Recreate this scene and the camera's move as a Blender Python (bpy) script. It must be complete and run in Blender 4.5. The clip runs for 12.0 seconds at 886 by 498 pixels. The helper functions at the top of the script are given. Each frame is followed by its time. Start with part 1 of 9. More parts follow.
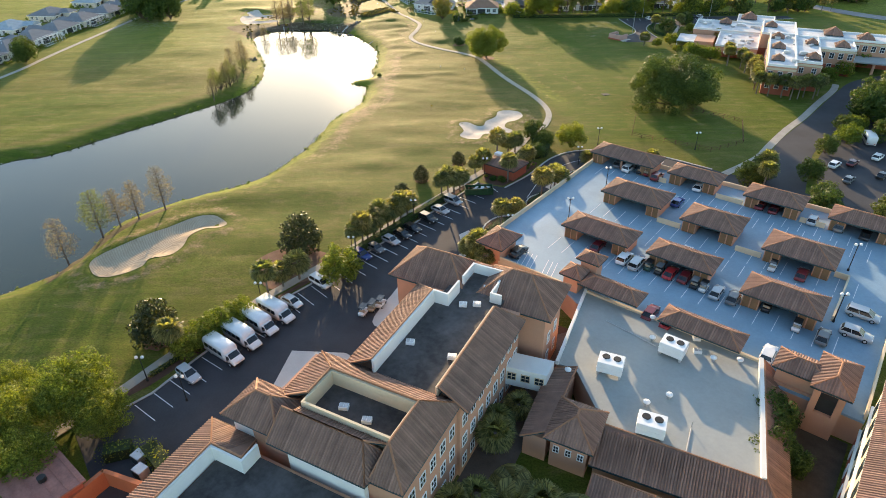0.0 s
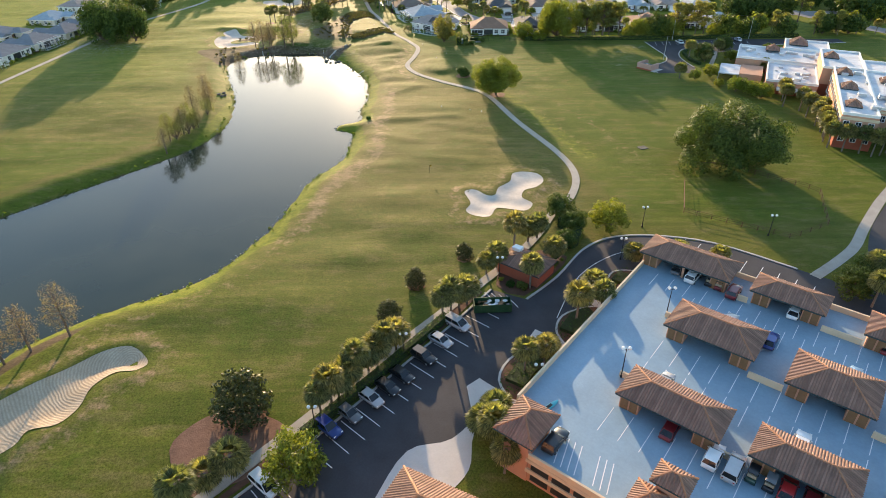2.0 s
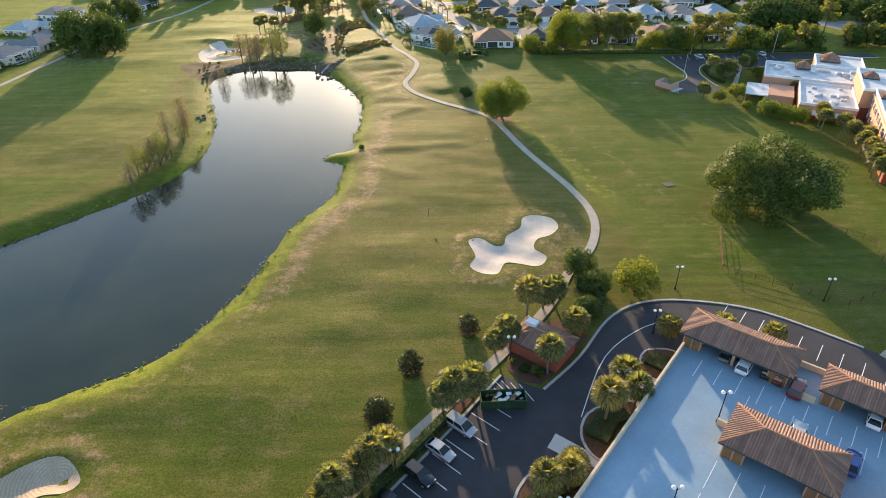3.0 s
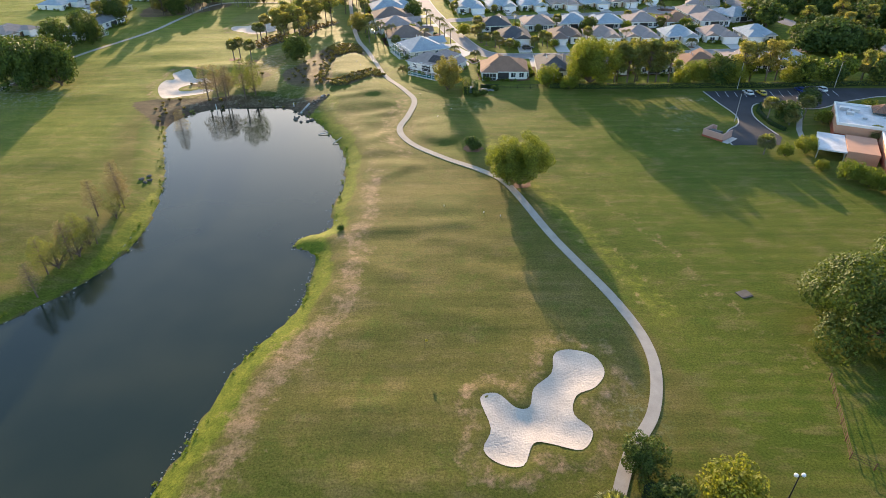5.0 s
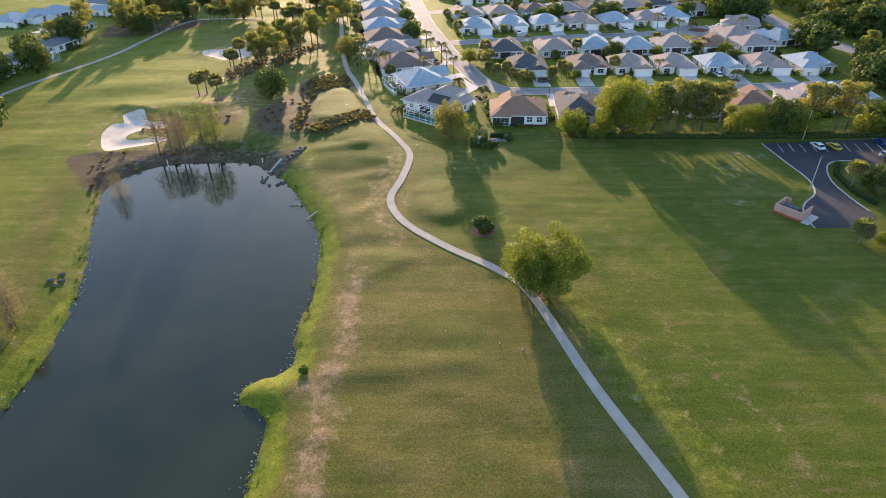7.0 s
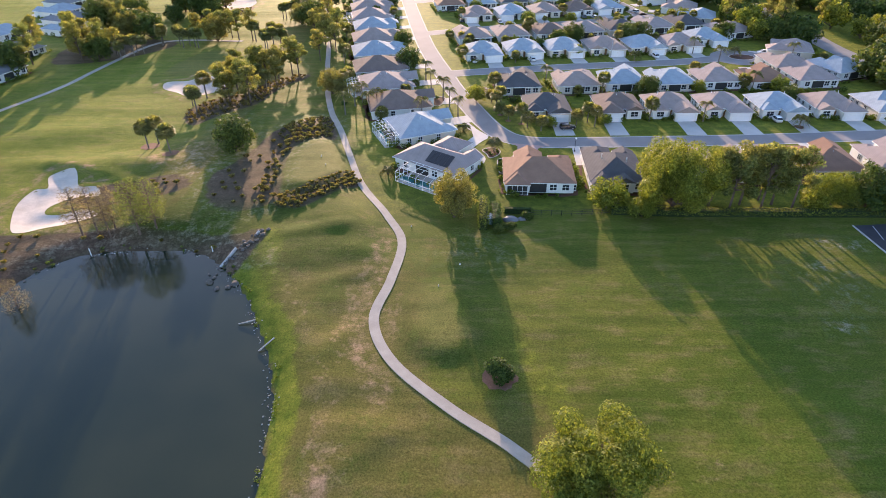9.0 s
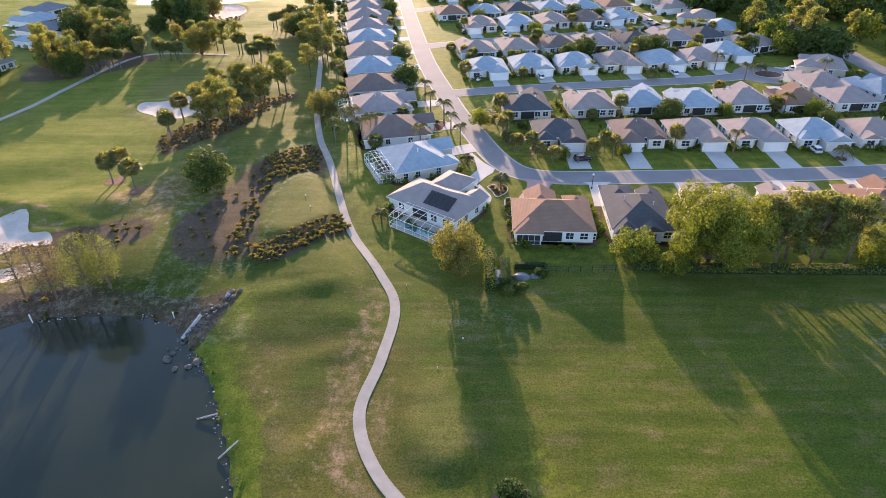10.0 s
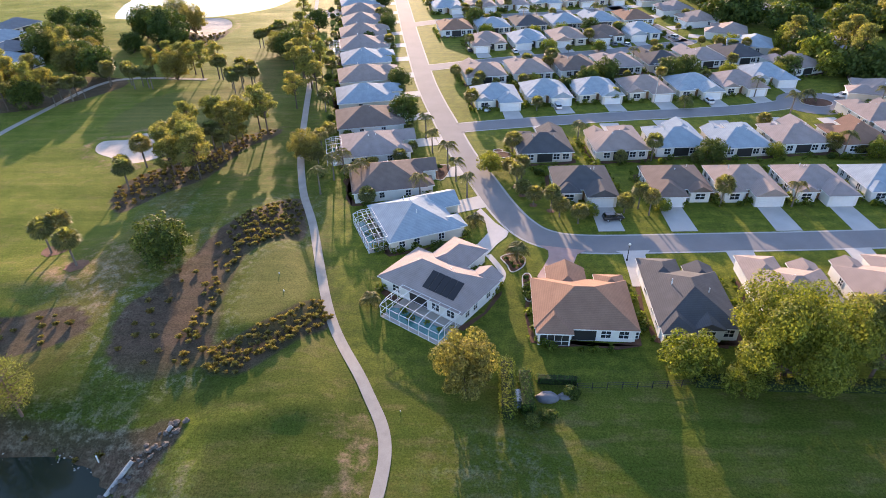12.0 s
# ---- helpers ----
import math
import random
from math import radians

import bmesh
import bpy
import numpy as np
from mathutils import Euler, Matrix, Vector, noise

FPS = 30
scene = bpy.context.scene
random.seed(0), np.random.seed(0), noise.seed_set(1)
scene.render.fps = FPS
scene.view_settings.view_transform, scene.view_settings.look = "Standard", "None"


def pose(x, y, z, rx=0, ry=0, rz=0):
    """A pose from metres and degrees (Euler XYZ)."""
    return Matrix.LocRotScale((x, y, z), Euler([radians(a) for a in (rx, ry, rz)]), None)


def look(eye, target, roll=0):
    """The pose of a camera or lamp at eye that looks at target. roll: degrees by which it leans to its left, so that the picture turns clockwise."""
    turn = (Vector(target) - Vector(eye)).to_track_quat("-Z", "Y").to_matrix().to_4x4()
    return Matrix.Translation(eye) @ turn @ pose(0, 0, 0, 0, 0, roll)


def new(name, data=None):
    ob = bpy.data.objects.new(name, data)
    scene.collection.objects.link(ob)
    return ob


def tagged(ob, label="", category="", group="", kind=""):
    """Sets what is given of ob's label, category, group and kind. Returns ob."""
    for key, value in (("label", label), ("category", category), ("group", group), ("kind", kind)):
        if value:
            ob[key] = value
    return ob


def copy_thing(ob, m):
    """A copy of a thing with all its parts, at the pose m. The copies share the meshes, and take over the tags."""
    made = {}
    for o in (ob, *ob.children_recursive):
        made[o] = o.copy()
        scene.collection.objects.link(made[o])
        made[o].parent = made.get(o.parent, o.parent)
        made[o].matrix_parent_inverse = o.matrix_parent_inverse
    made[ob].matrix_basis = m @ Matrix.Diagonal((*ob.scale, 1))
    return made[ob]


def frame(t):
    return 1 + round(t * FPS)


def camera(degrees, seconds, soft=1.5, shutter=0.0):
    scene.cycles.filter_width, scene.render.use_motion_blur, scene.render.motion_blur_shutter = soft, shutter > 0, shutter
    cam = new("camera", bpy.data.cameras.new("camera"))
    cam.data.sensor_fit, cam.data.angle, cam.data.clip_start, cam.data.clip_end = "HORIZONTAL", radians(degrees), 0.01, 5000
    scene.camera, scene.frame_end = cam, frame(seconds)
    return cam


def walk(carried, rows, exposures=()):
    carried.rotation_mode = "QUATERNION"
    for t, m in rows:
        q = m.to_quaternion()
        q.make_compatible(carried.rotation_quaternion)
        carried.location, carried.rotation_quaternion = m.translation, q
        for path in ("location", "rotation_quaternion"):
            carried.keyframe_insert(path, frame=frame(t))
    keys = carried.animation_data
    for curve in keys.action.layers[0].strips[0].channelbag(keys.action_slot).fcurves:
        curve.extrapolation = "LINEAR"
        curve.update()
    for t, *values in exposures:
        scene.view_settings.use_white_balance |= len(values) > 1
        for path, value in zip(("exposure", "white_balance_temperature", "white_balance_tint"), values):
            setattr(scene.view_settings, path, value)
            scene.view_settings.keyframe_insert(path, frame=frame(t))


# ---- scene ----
cam = camera(72.0, 12.0, soft=0.55)
EXPOSURE = 1.31
METRES, EYE = 241.41, 65.0
ROWS = [
    (0.0, 0.0, 0.0, 0.0, -0.39, -32.71, 0.67),
    (0.5, 0.0002, 0.0445, 0.0004, -0.37, -32.71, 0.66),
    (1.0, 0.0002, 0.0868, 0.0013, -0.34, -32.75, 0.63),
    (1.5, 0.0006, 0.1319, 0.0017, -0.29, -32.78, 0.63),
    (2.0, 0.001, 0.1747, 0.0024, -0.23, -32.82, 0.63),
    (2.5, 0.0011, 0.2199, 0.0033, -0.17, -32.88, 0.61),
    (3.0, 0.0014, 0.2633, 0.0037, -0.13, -32.91, 0.6),
    (5.0, 0.0015, 0.4398, 0.0053, 0.07, -33.14, 0.55),
    (5.5, 0.0017, 0.4845, 0.0055, 0.14, -33.19, 0.56),
    (6.0, 0.0017, 0.5271, 0.0062, 0.2, -33.26, 0.54),
    (6.5, 0.0013, 0.572, 0.0068, 0.24, -33.32, 0.49),
    (7.0, 0.0013, 0.6146, 0.0073, 0.29, -33.38, 0.49),
    (9.0, 0.0007, 0.7901, 0.0081, 0.52, -33.6, 0.46),
    (9.5, 0.0005, 0.8329, 0.008, 0.58, -33.64, 0.44),
    (10.0, 0.0005, 0.8777, 0.0073, 0.65, -33.65, 0.44),
    (10.5, -0.0002, 0.9202, 0.0077, 0.69, -33.77, 0.41),
    (11.0, -0.0003, 0.9598, 0.0092, 0.77, -33.81, 0.53),
    (11.5, -0.0008, 0.9855, 0.0088, 0.82, -33.83, 0.68),
    (12.0, -0.0007, 0.9999, 0.0083, 0.87, -33.83, 0.79),
]
walk(cam, [(t, pose(0, 0, EYE) @ pose(METRES * x, METRES * y, METRES * z, 90 + pitch, roll, yaw)) for t, x, y, z, yaw, pitch, roll in ROWS], [(0.0, EXPOSURE + 0.05, 6900, 8), (3.0, EXPOSURE + 0.02, 6700, 10), (7.0, EXPOSURE + 0.08, 6450, 17), (9.5, EXPOSURE + 0.16, 6300, 25), (12.0, EXPOSURE + 0.12, 6250, 25)])

# ---- light: low evening sun ahead of the camera, clear sky ----
SUN_AZ, SUN_EL = radians(-8.5), radians(10.0)
world = bpy.data.worlds.new("evening_sky")
scene.world = world
world.use_nodes = True
wn = world.node_tree.nodes
sky = wn.new("ShaderNodeTexSky")
sky.sky_type, sky.sun_disc = "NISHITA", False
sky.sun_elevation, sky.sun_rotation = SUN_EL, SUN_AZ
sky.dust_density, sky.air_density, sky.ozone_density = 0.7, 1.0, 2.0
wn["Background"].inputs["Strength"].default_value = 0.205
world.node_tree.links.new(sky.outputs["Color"], wn["Background"].inputs["Color"])
sun_data = bpy.data.lights.new("sun", "SUN")
sun_data.energy, sun_data.angle, sun_data.color = 4.6, radians(0.6), (1.0, 0.725, 0.46)
sun = new("sun", sun_data)
sun.matrix_basis = look((0, 0, 0), (-math.sin(SUN_AZ) * math.cos(SUN_EL), -math.cos(SUN_AZ) * math.cos(SUN_EL), -math.sin(SUN_EL)))

# ---- materials ----
def mat_base(name, rough=0.8, metal=0.0, spec=0.3):
    m = bpy.data.materials.new(name)
    m.use_nodes = True
    nt = m.node_tree
    b = nt.nodes["Principled BSDF"]
    b.inputs["Roughness"].default_value = rough
    b.inputs["Metallic"].default_value = metal
    b.inputs["Specular IOR Level"].default_value = spec
    return m, nt, b


def node(nt, kind, **kw):
    n = nt.nodes.new(kind)
    for k, v in kw.items():
        n.inputs[k].default_value = v
    return n


def noise_of(nt, scale, detail=4.0, rough=0.6, space="Object", stretch=None, angle=0.0):
    tc = nt.nodes.new("ShaderNodeTexCoord")
    src = tc.outputs[space]
    if stretch:
        mp = nt.nodes.new("ShaderNodeMapping")
        mp.inputs["Scale"].default_value = stretch
        mp.inputs["Rotation"].default_value = (0, 0, angle)
        nt.links.new(src, mp.inputs["Vector"])
        src = mp.outputs["Vector"]
    n = node(nt, "ShaderNodeTexNoise", Scale=scale, Detail=detail, Roughness=rough)
    nt.links.new(src, n.inputs["Vector"])
    return n.outputs["Fac"]


def ramp(nt, fac, stops):
    r = nt.nodes.new("ShaderNodeValToRGB")
    el = r.color_ramp.elements
    while len(el) < len(stops):
        el.new(0.5)
    for e, (p, c) in zip(el, stops):
        e.position = p
        e.color = (*c, 1) if len(c) == 3 else c
    nt.links.new(fac, r.inputs["Fac"])
    return r.outputs["Color"]


def mixed(nt, fac, a, b, kind="MIX"):
    m = nt.nodes.new("ShaderNodeMix")
    m.data_type, m.blend_type = "RGBA", kind
    for sock, val in ((m.inputs[0], fac), (m.inputs[6], a), (m.inputs[7], b)):
        if hasattr(val, "links"):
            nt.links.new(val, sock)
        elif isinstance(val, (int, float)):
            sock.default_value = val
        else:
            sock.default_value = (*val, 1)
    return m.outputs[2]


def math_of(nt, op, a, b=0.5, clamp=False):
    m = nt.nodes.new("ShaderNodeMath")
    m.operation, m.use_clamp = op, clamp
    for sock, val in ((m.inputs[0], a), (m.inputs[1], b)):
        if hasattr(val, "links"):
            nt.links.new(val, sock)
        else:
            sock.default_value = val
    return m.outputs[0]


def bump_of(nt, b, height, strength, dist):
    n = node(nt, "ShaderNodeBump", Strength=strength, Distance=dist)
    nt.links.new(height, n.inputs["Height"])
    nt.links.new(n.outputs["Normal"], b.inputs["Normal"])


def grainy(name, colour, vary=0.25, scale=1.5, fine=14.0, rough=0.85, bump=0.25, dist=0.02, per_object=0.0, per_island=0.0, metal=0.0, spec=0.3):
    """A surface with stains at metre size and grain at hand size round one colour."""
    m, nt, b = mat_base(name, rough, metal, spec)
    lo = tuple(c * (1 - vary) for c in colour)
    hi = tuple(min(1, c * (1 + vary)) for c in colour)
    coarse, grain = noise_of(nt, scale), noise_of(nt, fine, 3)
    col = mixed(nt, 0.35, ramp(nt, coarse, [(0.3, lo), (0.7, hi)]), ramp(nt, grain, [(0.25, lo), (0.75, hi)]))
    for amount, socket in ((per_object, "ob"), (per_island, "isl")):
        if amount:
            if socket == "ob":
                r = nt.nodes.new("ShaderNodeObjectInfo").outputs["Random"]
            else:
                r = nt.nodes.new("ShaderNodeNewGeometry").outputs["Random Per Island"]
            shade = ramp(nt, r, [(0.0, (1 - amount,) * 3), (1.0, (1 + amount * 0.3,) * 3)])
            col = mixed(nt, 1.0, col, shade, "MULTIPLY")
    nt.links.new(col, b.inputs["Base Color"])
    if bump:
        bump_of(nt, b, grain, bump, dist)
    return m


def leafy(name, dark, light, through_share=0.4, rough=0.6):
    """Leaves: varied greens, part of the light passing through."""
    m, nt, b = mat_base(name, rough, 0, 0.15)
    g = nt.nodes.new("ShaderNodeNewGeometry")
    col = ramp(nt, g.outputs["Random Per Island"], [(0.0, dark), (0.6, tuple((a + c) / 2 for a, c in zip(dark, light))), (1.0, light)])
    o = nt.nodes.new("ShaderNodeObjectInfo")
    col = mixed(nt, 1.0, col, ramp(nt, o.outputs["Random"], [(0.0, (0.75, 0.85, 0.8)), (1.0, (1.15, 1.05, 0.95))]), "MULTIPLY")
    nt.links.new(col, b.inputs["Base Color"])
    t = nt.nodes.new("ShaderNodeBsdfTranslucent")
    nt.links.new(mixed(nt, 1.0, col, (1.5, 1.5, 0.6), "MULTIPLY"), t.inputs["Color"])
    mx = nt.nodes.new("ShaderNodeMixShader")
    mx.inputs[0].default_value = through_share
    out = nt.nodes["Material Output"]
    nt.links.new(b.outputs[0], mx.inputs[1])
    nt.links.new(t.outputs[0], mx.inputs[2])
    nt.links.new(mx.outputs[0], out.inputs["Surface"])
    return m


def ground_material():
    """Turf: fairway, rough, lush lawn, dry bank, bare soil and painted sun and shade, mixed by the areas stored on the
    ground.
    """
    m, nt, b = mat_base("turf", 0.75, 0, 0.025)
    b.inputs["Specular Tint"].default_value = (1.0, 0.93, 0.42, 1)
    b.inputs["Sheen Weight"].default_value = 0.06
    b.inputs["Sheen Roughness"].default_value = 0.45
    b.inputs["Sheen Tint"].default_value = (0.75, 0.8, 0.3, 1)

    def area(name):
        a = nt.nodes.new("ShaderNodeAttribute")
        a.attribute_name = name
        return a.outputs["Fac"]

    big, mid, fine = noise_of(nt, 0.03, 4), noise_of(nt, 0.16, 6, 0.65), noise_of(nt, 3.4, 5, 0.75)
    tuft, hollow = noise_of(nt, 1.0, 5, 0.75), noise_of(nt, 0.11, 3, 0.5)
    clump = noise_of(nt, 0.45, 5, 0.7)
    streak = noise_of(nt, 1.0, 4, 0.65, "Object", (0.16, 0.5, 1.0), 0.12)
    mow = noise_of(nt, 1.0, 3, 0.6, "Object", (0.02, 0.5, 1.0), 1.32)
    fair = mixed(nt, 0.5, ramp(nt, big, [(0.35, (0.098, 0.1, 0.025)), (0.65, (0.158, 0.126, 0.046))]),
                 ramp(nt, mid, [(0.3, (0.076, 0.09, 0.016)), (0.5, (0.122, 0.11, 0.027)), (0.7, (0.172, 0.128, 0.048))]))
    lush = mixed(nt, 0.45, ramp(nt, mid, [(0.3, (0.056, 0.09, 0.014)), (0.7, (0.12, 0.13, 0.023))]), ramp(nt, big, [(0.35, (0.062, 0.096, 0.014)), (0.65, (0.13, 0.127, 0.026))]))
    straw = ramp(nt, clump, [(0.35, (0.1, 0.108, 0.028)), (0.65, (0.18, 0.138, 0.052))])
    lush = mixed(nt, math_of(nt, "MULTIPLY", ramp(nt, streak, [(0.5, (0, 0, 0)), (0.68, (1, 1, 1))]), 0.5), lush, straw)
    bank = ramp(nt, clump, [(0.3, (0.08, 0.12, 0.014)), (0.7, (0.2, 0.2, 0.03))])
    dry = ramp(nt, clump, [(0.3, (0.15, 0.115, 0.05)), (0.65, (0.31, 0.205, 0.125))])
    soil = mixed(nt, 0.5, ramp(nt, tuft, [(0.3, (0.062, 0.043, 0.034)), (0.7, (0.14, 0.098, 0.074))]), ramp(nt, mid, [(0.35, (0.07, 0.048, 0.037)), (0.65, (0.13, 0.09, 0.067))]))

    def edge(a, soft=0.35, by=tuft):
        w = math_of(nt, "ADD", a, math_of(nt, "MULTIPLY", math_of(nt, "SUBTRACT", by, 0.5), soft * 2))
        return ramp(nt, w, [(0.3, (0, 0, 0)), (0.7, (1, 1, 1))])

    col = mixed(nt, edge(area("lush")), fair, lush)
    # closely mown fairway, with the low sun's brightness put into its pale colour
    col = mixed(nt, area("lit_mown"), col, ramp(nt, mid, [(0.3, (0.105, 0.155, 0.018)), (0.7, (0.205, 0.225, 0.034))]))
    # worn straw patches and greener tussocks scattered in the turf
    worn = ramp(nt, math_of(nt, "MULTIPLY", mid, streak), [(0.25, (0, 0, 0)), (0.4, (1, 1, 1))])
    col = mixed(nt, math_of(nt, "MULTIPLY", worn, 0.36), col, (0.22, 0.16, 0.08))
    green = ramp(nt, math_of(nt, "MULTIPLY", clump, hollow), [(0.27, (0, 0, 0)), (0.38, (1, 1, 1))])
    col = mixed(nt, math_of(nt, "MULTIPLY", green, 0.4), col, (0.06, 0.105, 0.014))
    col = mixed(nt, math_of(nt, "MULTIPLY", area("putting"), 0.85), col, ramp(nt, mid, [(0.3, (0.12, 0.125, 0.035)), (0.7, (0.15, 0.14, 0.042))]))
    col = mixed(nt, edge(area("rim"), 0.7, clump), col, bank)
    col = mixed(nt, edge(area("dry"), 0.9, clump), col, dry)
    col = mixed(nt, edge(area("soil"), 0.25), col, soil)
    # shade of trees, houses and slopes, put into the turf colour as dark green
    col = mixed(nt, math_of(nt, "MULTIPLY", area("painted_shade"), 0.8), col, ramp(nt, clump, [(0.3, (0.022, 0.042, 0.009)), (0.7, (0.052, 0.078, 0.016))]))
    thatch = ramp(nt, math_of(nt, "MULTIPLY", clump, tuft), [(0.24, (0, 0, 0)), (0.36, (1, 1, 1))])
    col = mixed(nt, math_of(nt, "MULTIPLY", thatch, area("thatch")), col, (0.3, 0.27, 0.21))
    col = mixed(nt, 1.0, col, ramp(nt, fine, [(0.3, (0.42, 0.45, 0.42)), (0.7, (1.48, 1.45, 1.4))]), "MULTIPLY")
    col = mixed(nt, 1.0, col, ramp(nt, mow, [(0.3, (0.8, 0.86, 0.8)), (0.7, (1.18, 1.13, 1.12))]), "MULTIPLY")
    nt.links.new(col, b.inputs["Base Color"])
    rough_turf = math_of(nt, "SUBTRACT", 1.0, math_of(nt, "MULTIPLY", area("putting"), 0.75))
    h = math_of(nt, "ADD", math_of(nt, "MULTIPLY", tuft, 0.05), math_of(nt, "MULTIPLY", fine, 0.03))
    h = math_of(nt, "ADD", h, math_of(nt, "MULTIPLY", clump, 0.04))
    h = math_of(nt, "ADD", h, math_of(nt, "MULTIPLY", mow, 0.02))
    h = math_of(nt, "MULTIPLY", h, rough_turf)
    h = math_of(nt, "ADD", h, math_of(nt, "MULTIPLY", hollow, 0.2))
    bump_of(nt, b, h, 0.9, 1.0)
    return m


def water_material():
    m, nt, b = mat_base("pond_water", 0.07, 0, 0.5)
    b.inputs["IOR"].default_value = 1.33
    n = noise_of(nt, 0.05, 2)
    nt.links.new(ramp(nt, n, [(0.35, (0.017, 0.026, 0.016)), (0.7, (0.03, 0.037, 0.021))]), b.inputs["Base Color"])
    bump_of(nt, b, noise_of(nt, 1.4, 3), 0.05, 0.02)
    return m


def shingle(name, colour):
    m, nt, b = mat_base(name, 0.9, 0, 0.15)
    w = nt.nodes.new("ShaderNodeTexWave")
    w.wave_type, w.bands_direction = "BANDS", "Z"
    tc = nt.nodes.new("ShaderNodeTexCoord")
    w.inputs["Scale"].default_value, w.inputs["Distortion"].default_value, w.inputs["Detail"].default_value = 2.2, 1.5, 2.0
    w.inputs["Detail Scale"].default_value = 6.0
    nt.links.new(tc.outputs["Object"], w.inputs["Vector"])
    stain, grain = noise_of(nt, 0.5, 4), noise_of(nt, 7.0, 3)
    lo, hi = tuple(c * 0.72 for c in colour), tuple(min(1, c * 1.2) for c in colour)
    col = mixed(nt, 0.4, ramp(nt, stain, [(0.3, lo), (0.7, hi)]), ramp(nt, grain, [(0.3, lo), (0.7, hi)]))
    col = mixed(nt, 0.22, col, ramp(nt, w.outputs["Fac"], [(0.2, lo), (0.5, hi)]))
    nt.links.new(col, b.inputs["Base Color"])
    bump_of(nt, b, w.outputs["Fac"], 0.25, 0.02)
    return m


def glassy(name, colour=(0.02, 0.025, 0.03), rough=0.08):
    m, nt, b = mat_base(name, rough, 0, 0.6)
    nt.links.new(ramp(nt, noise_of(nt, 0.8), [(0.3, colour), (0.7, tuple(c * 1.7 for c in colour))]), b.inputs["Base Color"])
    return m


def paint(name, colour, rough=0.3):
    m, nt, b = mat_base(name, rough, 0, 0.5)
    b.inputs["Coat Weight"].default_value = 0.5
    lo = tuple(c * 0.9 for c in colour)
    nt.links.new(ramp(nt, noise_of(nt, 2.0), [(0.3, lo), (0.7, colour)]), b.inputs["Base Color"])
    return m


TURF, WATER = ground_material(), water_material()
SAND = grainy("bunker_sand", (0.53, 0.455, 0.38), 0.22, 0.35, 3.0, 0.95, 0.8, 0.12)


def raked_sand():
    """Sand with the curved furrows of a rake."""
    mt, nt, b = mat_base("raked_sand", 0.95, 0, 0.1)
    tc = nt.nodes.new("ShaderNodeTexCoord")
    mp = nt.nodes.new("ShaderNodeMapping")
    mp.inputs["Location"].default_value = (49.5, -113.0, 0)
    nt.links.new(tc.outputs["Object"], mp.inputs["Vector"])
    w = nt.nodes.new("ShaderNodeTexWave")
    w.wave_type, w.rings_direction = "RINGS", "Z"
    for k, v in (("Scale", 0.7), ("Distortion", 6.0), ("Detail", 3.0), ("Detail Scale", 0.5)):
        w.inputs[k].default_value = v
    nt.links.new(mp.outputs["Vector"], w.inputs["Vector"])
    stain, grain = noise_of(nt, 0.25), noise_of(nt, 4.0)
    col = mixed(nt, 0.5, ramp(nt, stain, [(0.3, (0.35, 0.25, 0.155)), (0.7, (0.53, 0.41, 0.28))]), ramp(nt, w.outputs["Fac"], [(0.2, (0.36, 0.28, 0.2)), (0.7, (0.48, 0.39, 0.29))]))
    col = mixed(nt, 1.0, col, ramp(nt, grain, [(0.3, (0.85, 0.85, 0.85)), (0.7, (1.1, 1.1, 1.1))]), "MULTIPLY")
    nt.links.new(col, b.inputs["Base Color"])
    bump_of(nt, b, math_of(nt, "ADD", math_of(nt, "MULTIPLY", w.outputs["Fac"], 0.022), math_of(nt, "MULTIPLY", grain, 0.03)), 1.0, 1.0)
    return mt


SAND_RAKED = raked_sand()
PATHM = grainy("path_concrete", (0.36, 0.32, 0.27), 0.2, 0.4, 6.0, 0.9, 0.2)
ASPHALT = grainy("asphalt_dark", (0.045, 0.045, 0.05), 0.3, 0.15, 4.0, 0.85, 0.3)
STREET = grainy("street_asphalt", (0.225, 0.215, 0.21), 0.15, 0.15, 4.0, 0.85, 0.3)
CONCRETE = grainy("pale_concrete", (0.5, 0.47, 0.43), 0.12, 0.3, 4.0, 0.85, 0.2)
KERB = grainy("kerb_concrete", (0.42, 0.4, 0.37), 0.15, 0.5, 6.0, 0.85, 0.2)
DECKM = grainy("deck_coating", (0.205, 0.31, 0.39), 0.2, 0.12, 3.0, 0.55, 0.1, spec=0.4)
LINE = grainy("line_paint", (0.7, 0.7, 0.7), 0.1, 1.0, 8.0, 0.7, 0.05)
ROOF_FLAT = grainy("grey_roof_membrane", (0.32, 0.335, 0.315), 0.14, 0.15, 2.0, 0.75, 0.15)
ROOF_DARK = grainy("dark_roof_membrane", (0.07, 0.064, 0.062), 0.75, 0.2, 1.4, 0.7, 0.2, spec=0.2)
ROOF_WHITE = grainy("white_roof_membrane", (0.56, 0.56, 0.56), 0.28, 0.22, 1.6, 0.7, 0.1)
TILE = grainy("clay_roof_tile", (0.285, 0.165, 0.12), 0.25, 0.6, 6.0, 0.75, 0.3, 0.03, per_island=0.35)
CAP = grainy("ridge_tile", (0.33, 0.16, 0.09), 0.2, 0.8, 6.0, 0.75, 0.2)
STUCCO = grainy("salmon_stucco", (0.52, 0.28, 0.18), 0.1, 0.3, 8.0, 0.9, 0.2)
STUCCO_RED = grainy("brick_red_stucco", (0.33, 0.09, 0.05), 0.12, 0.3, 8.0, 0.9, 0.2)
STUCCO_CREAM = grainy("cream_stucco", (0.62, 0.5, 0.34), 0.1, 0.3, 8.0, 0.9, 0.2)
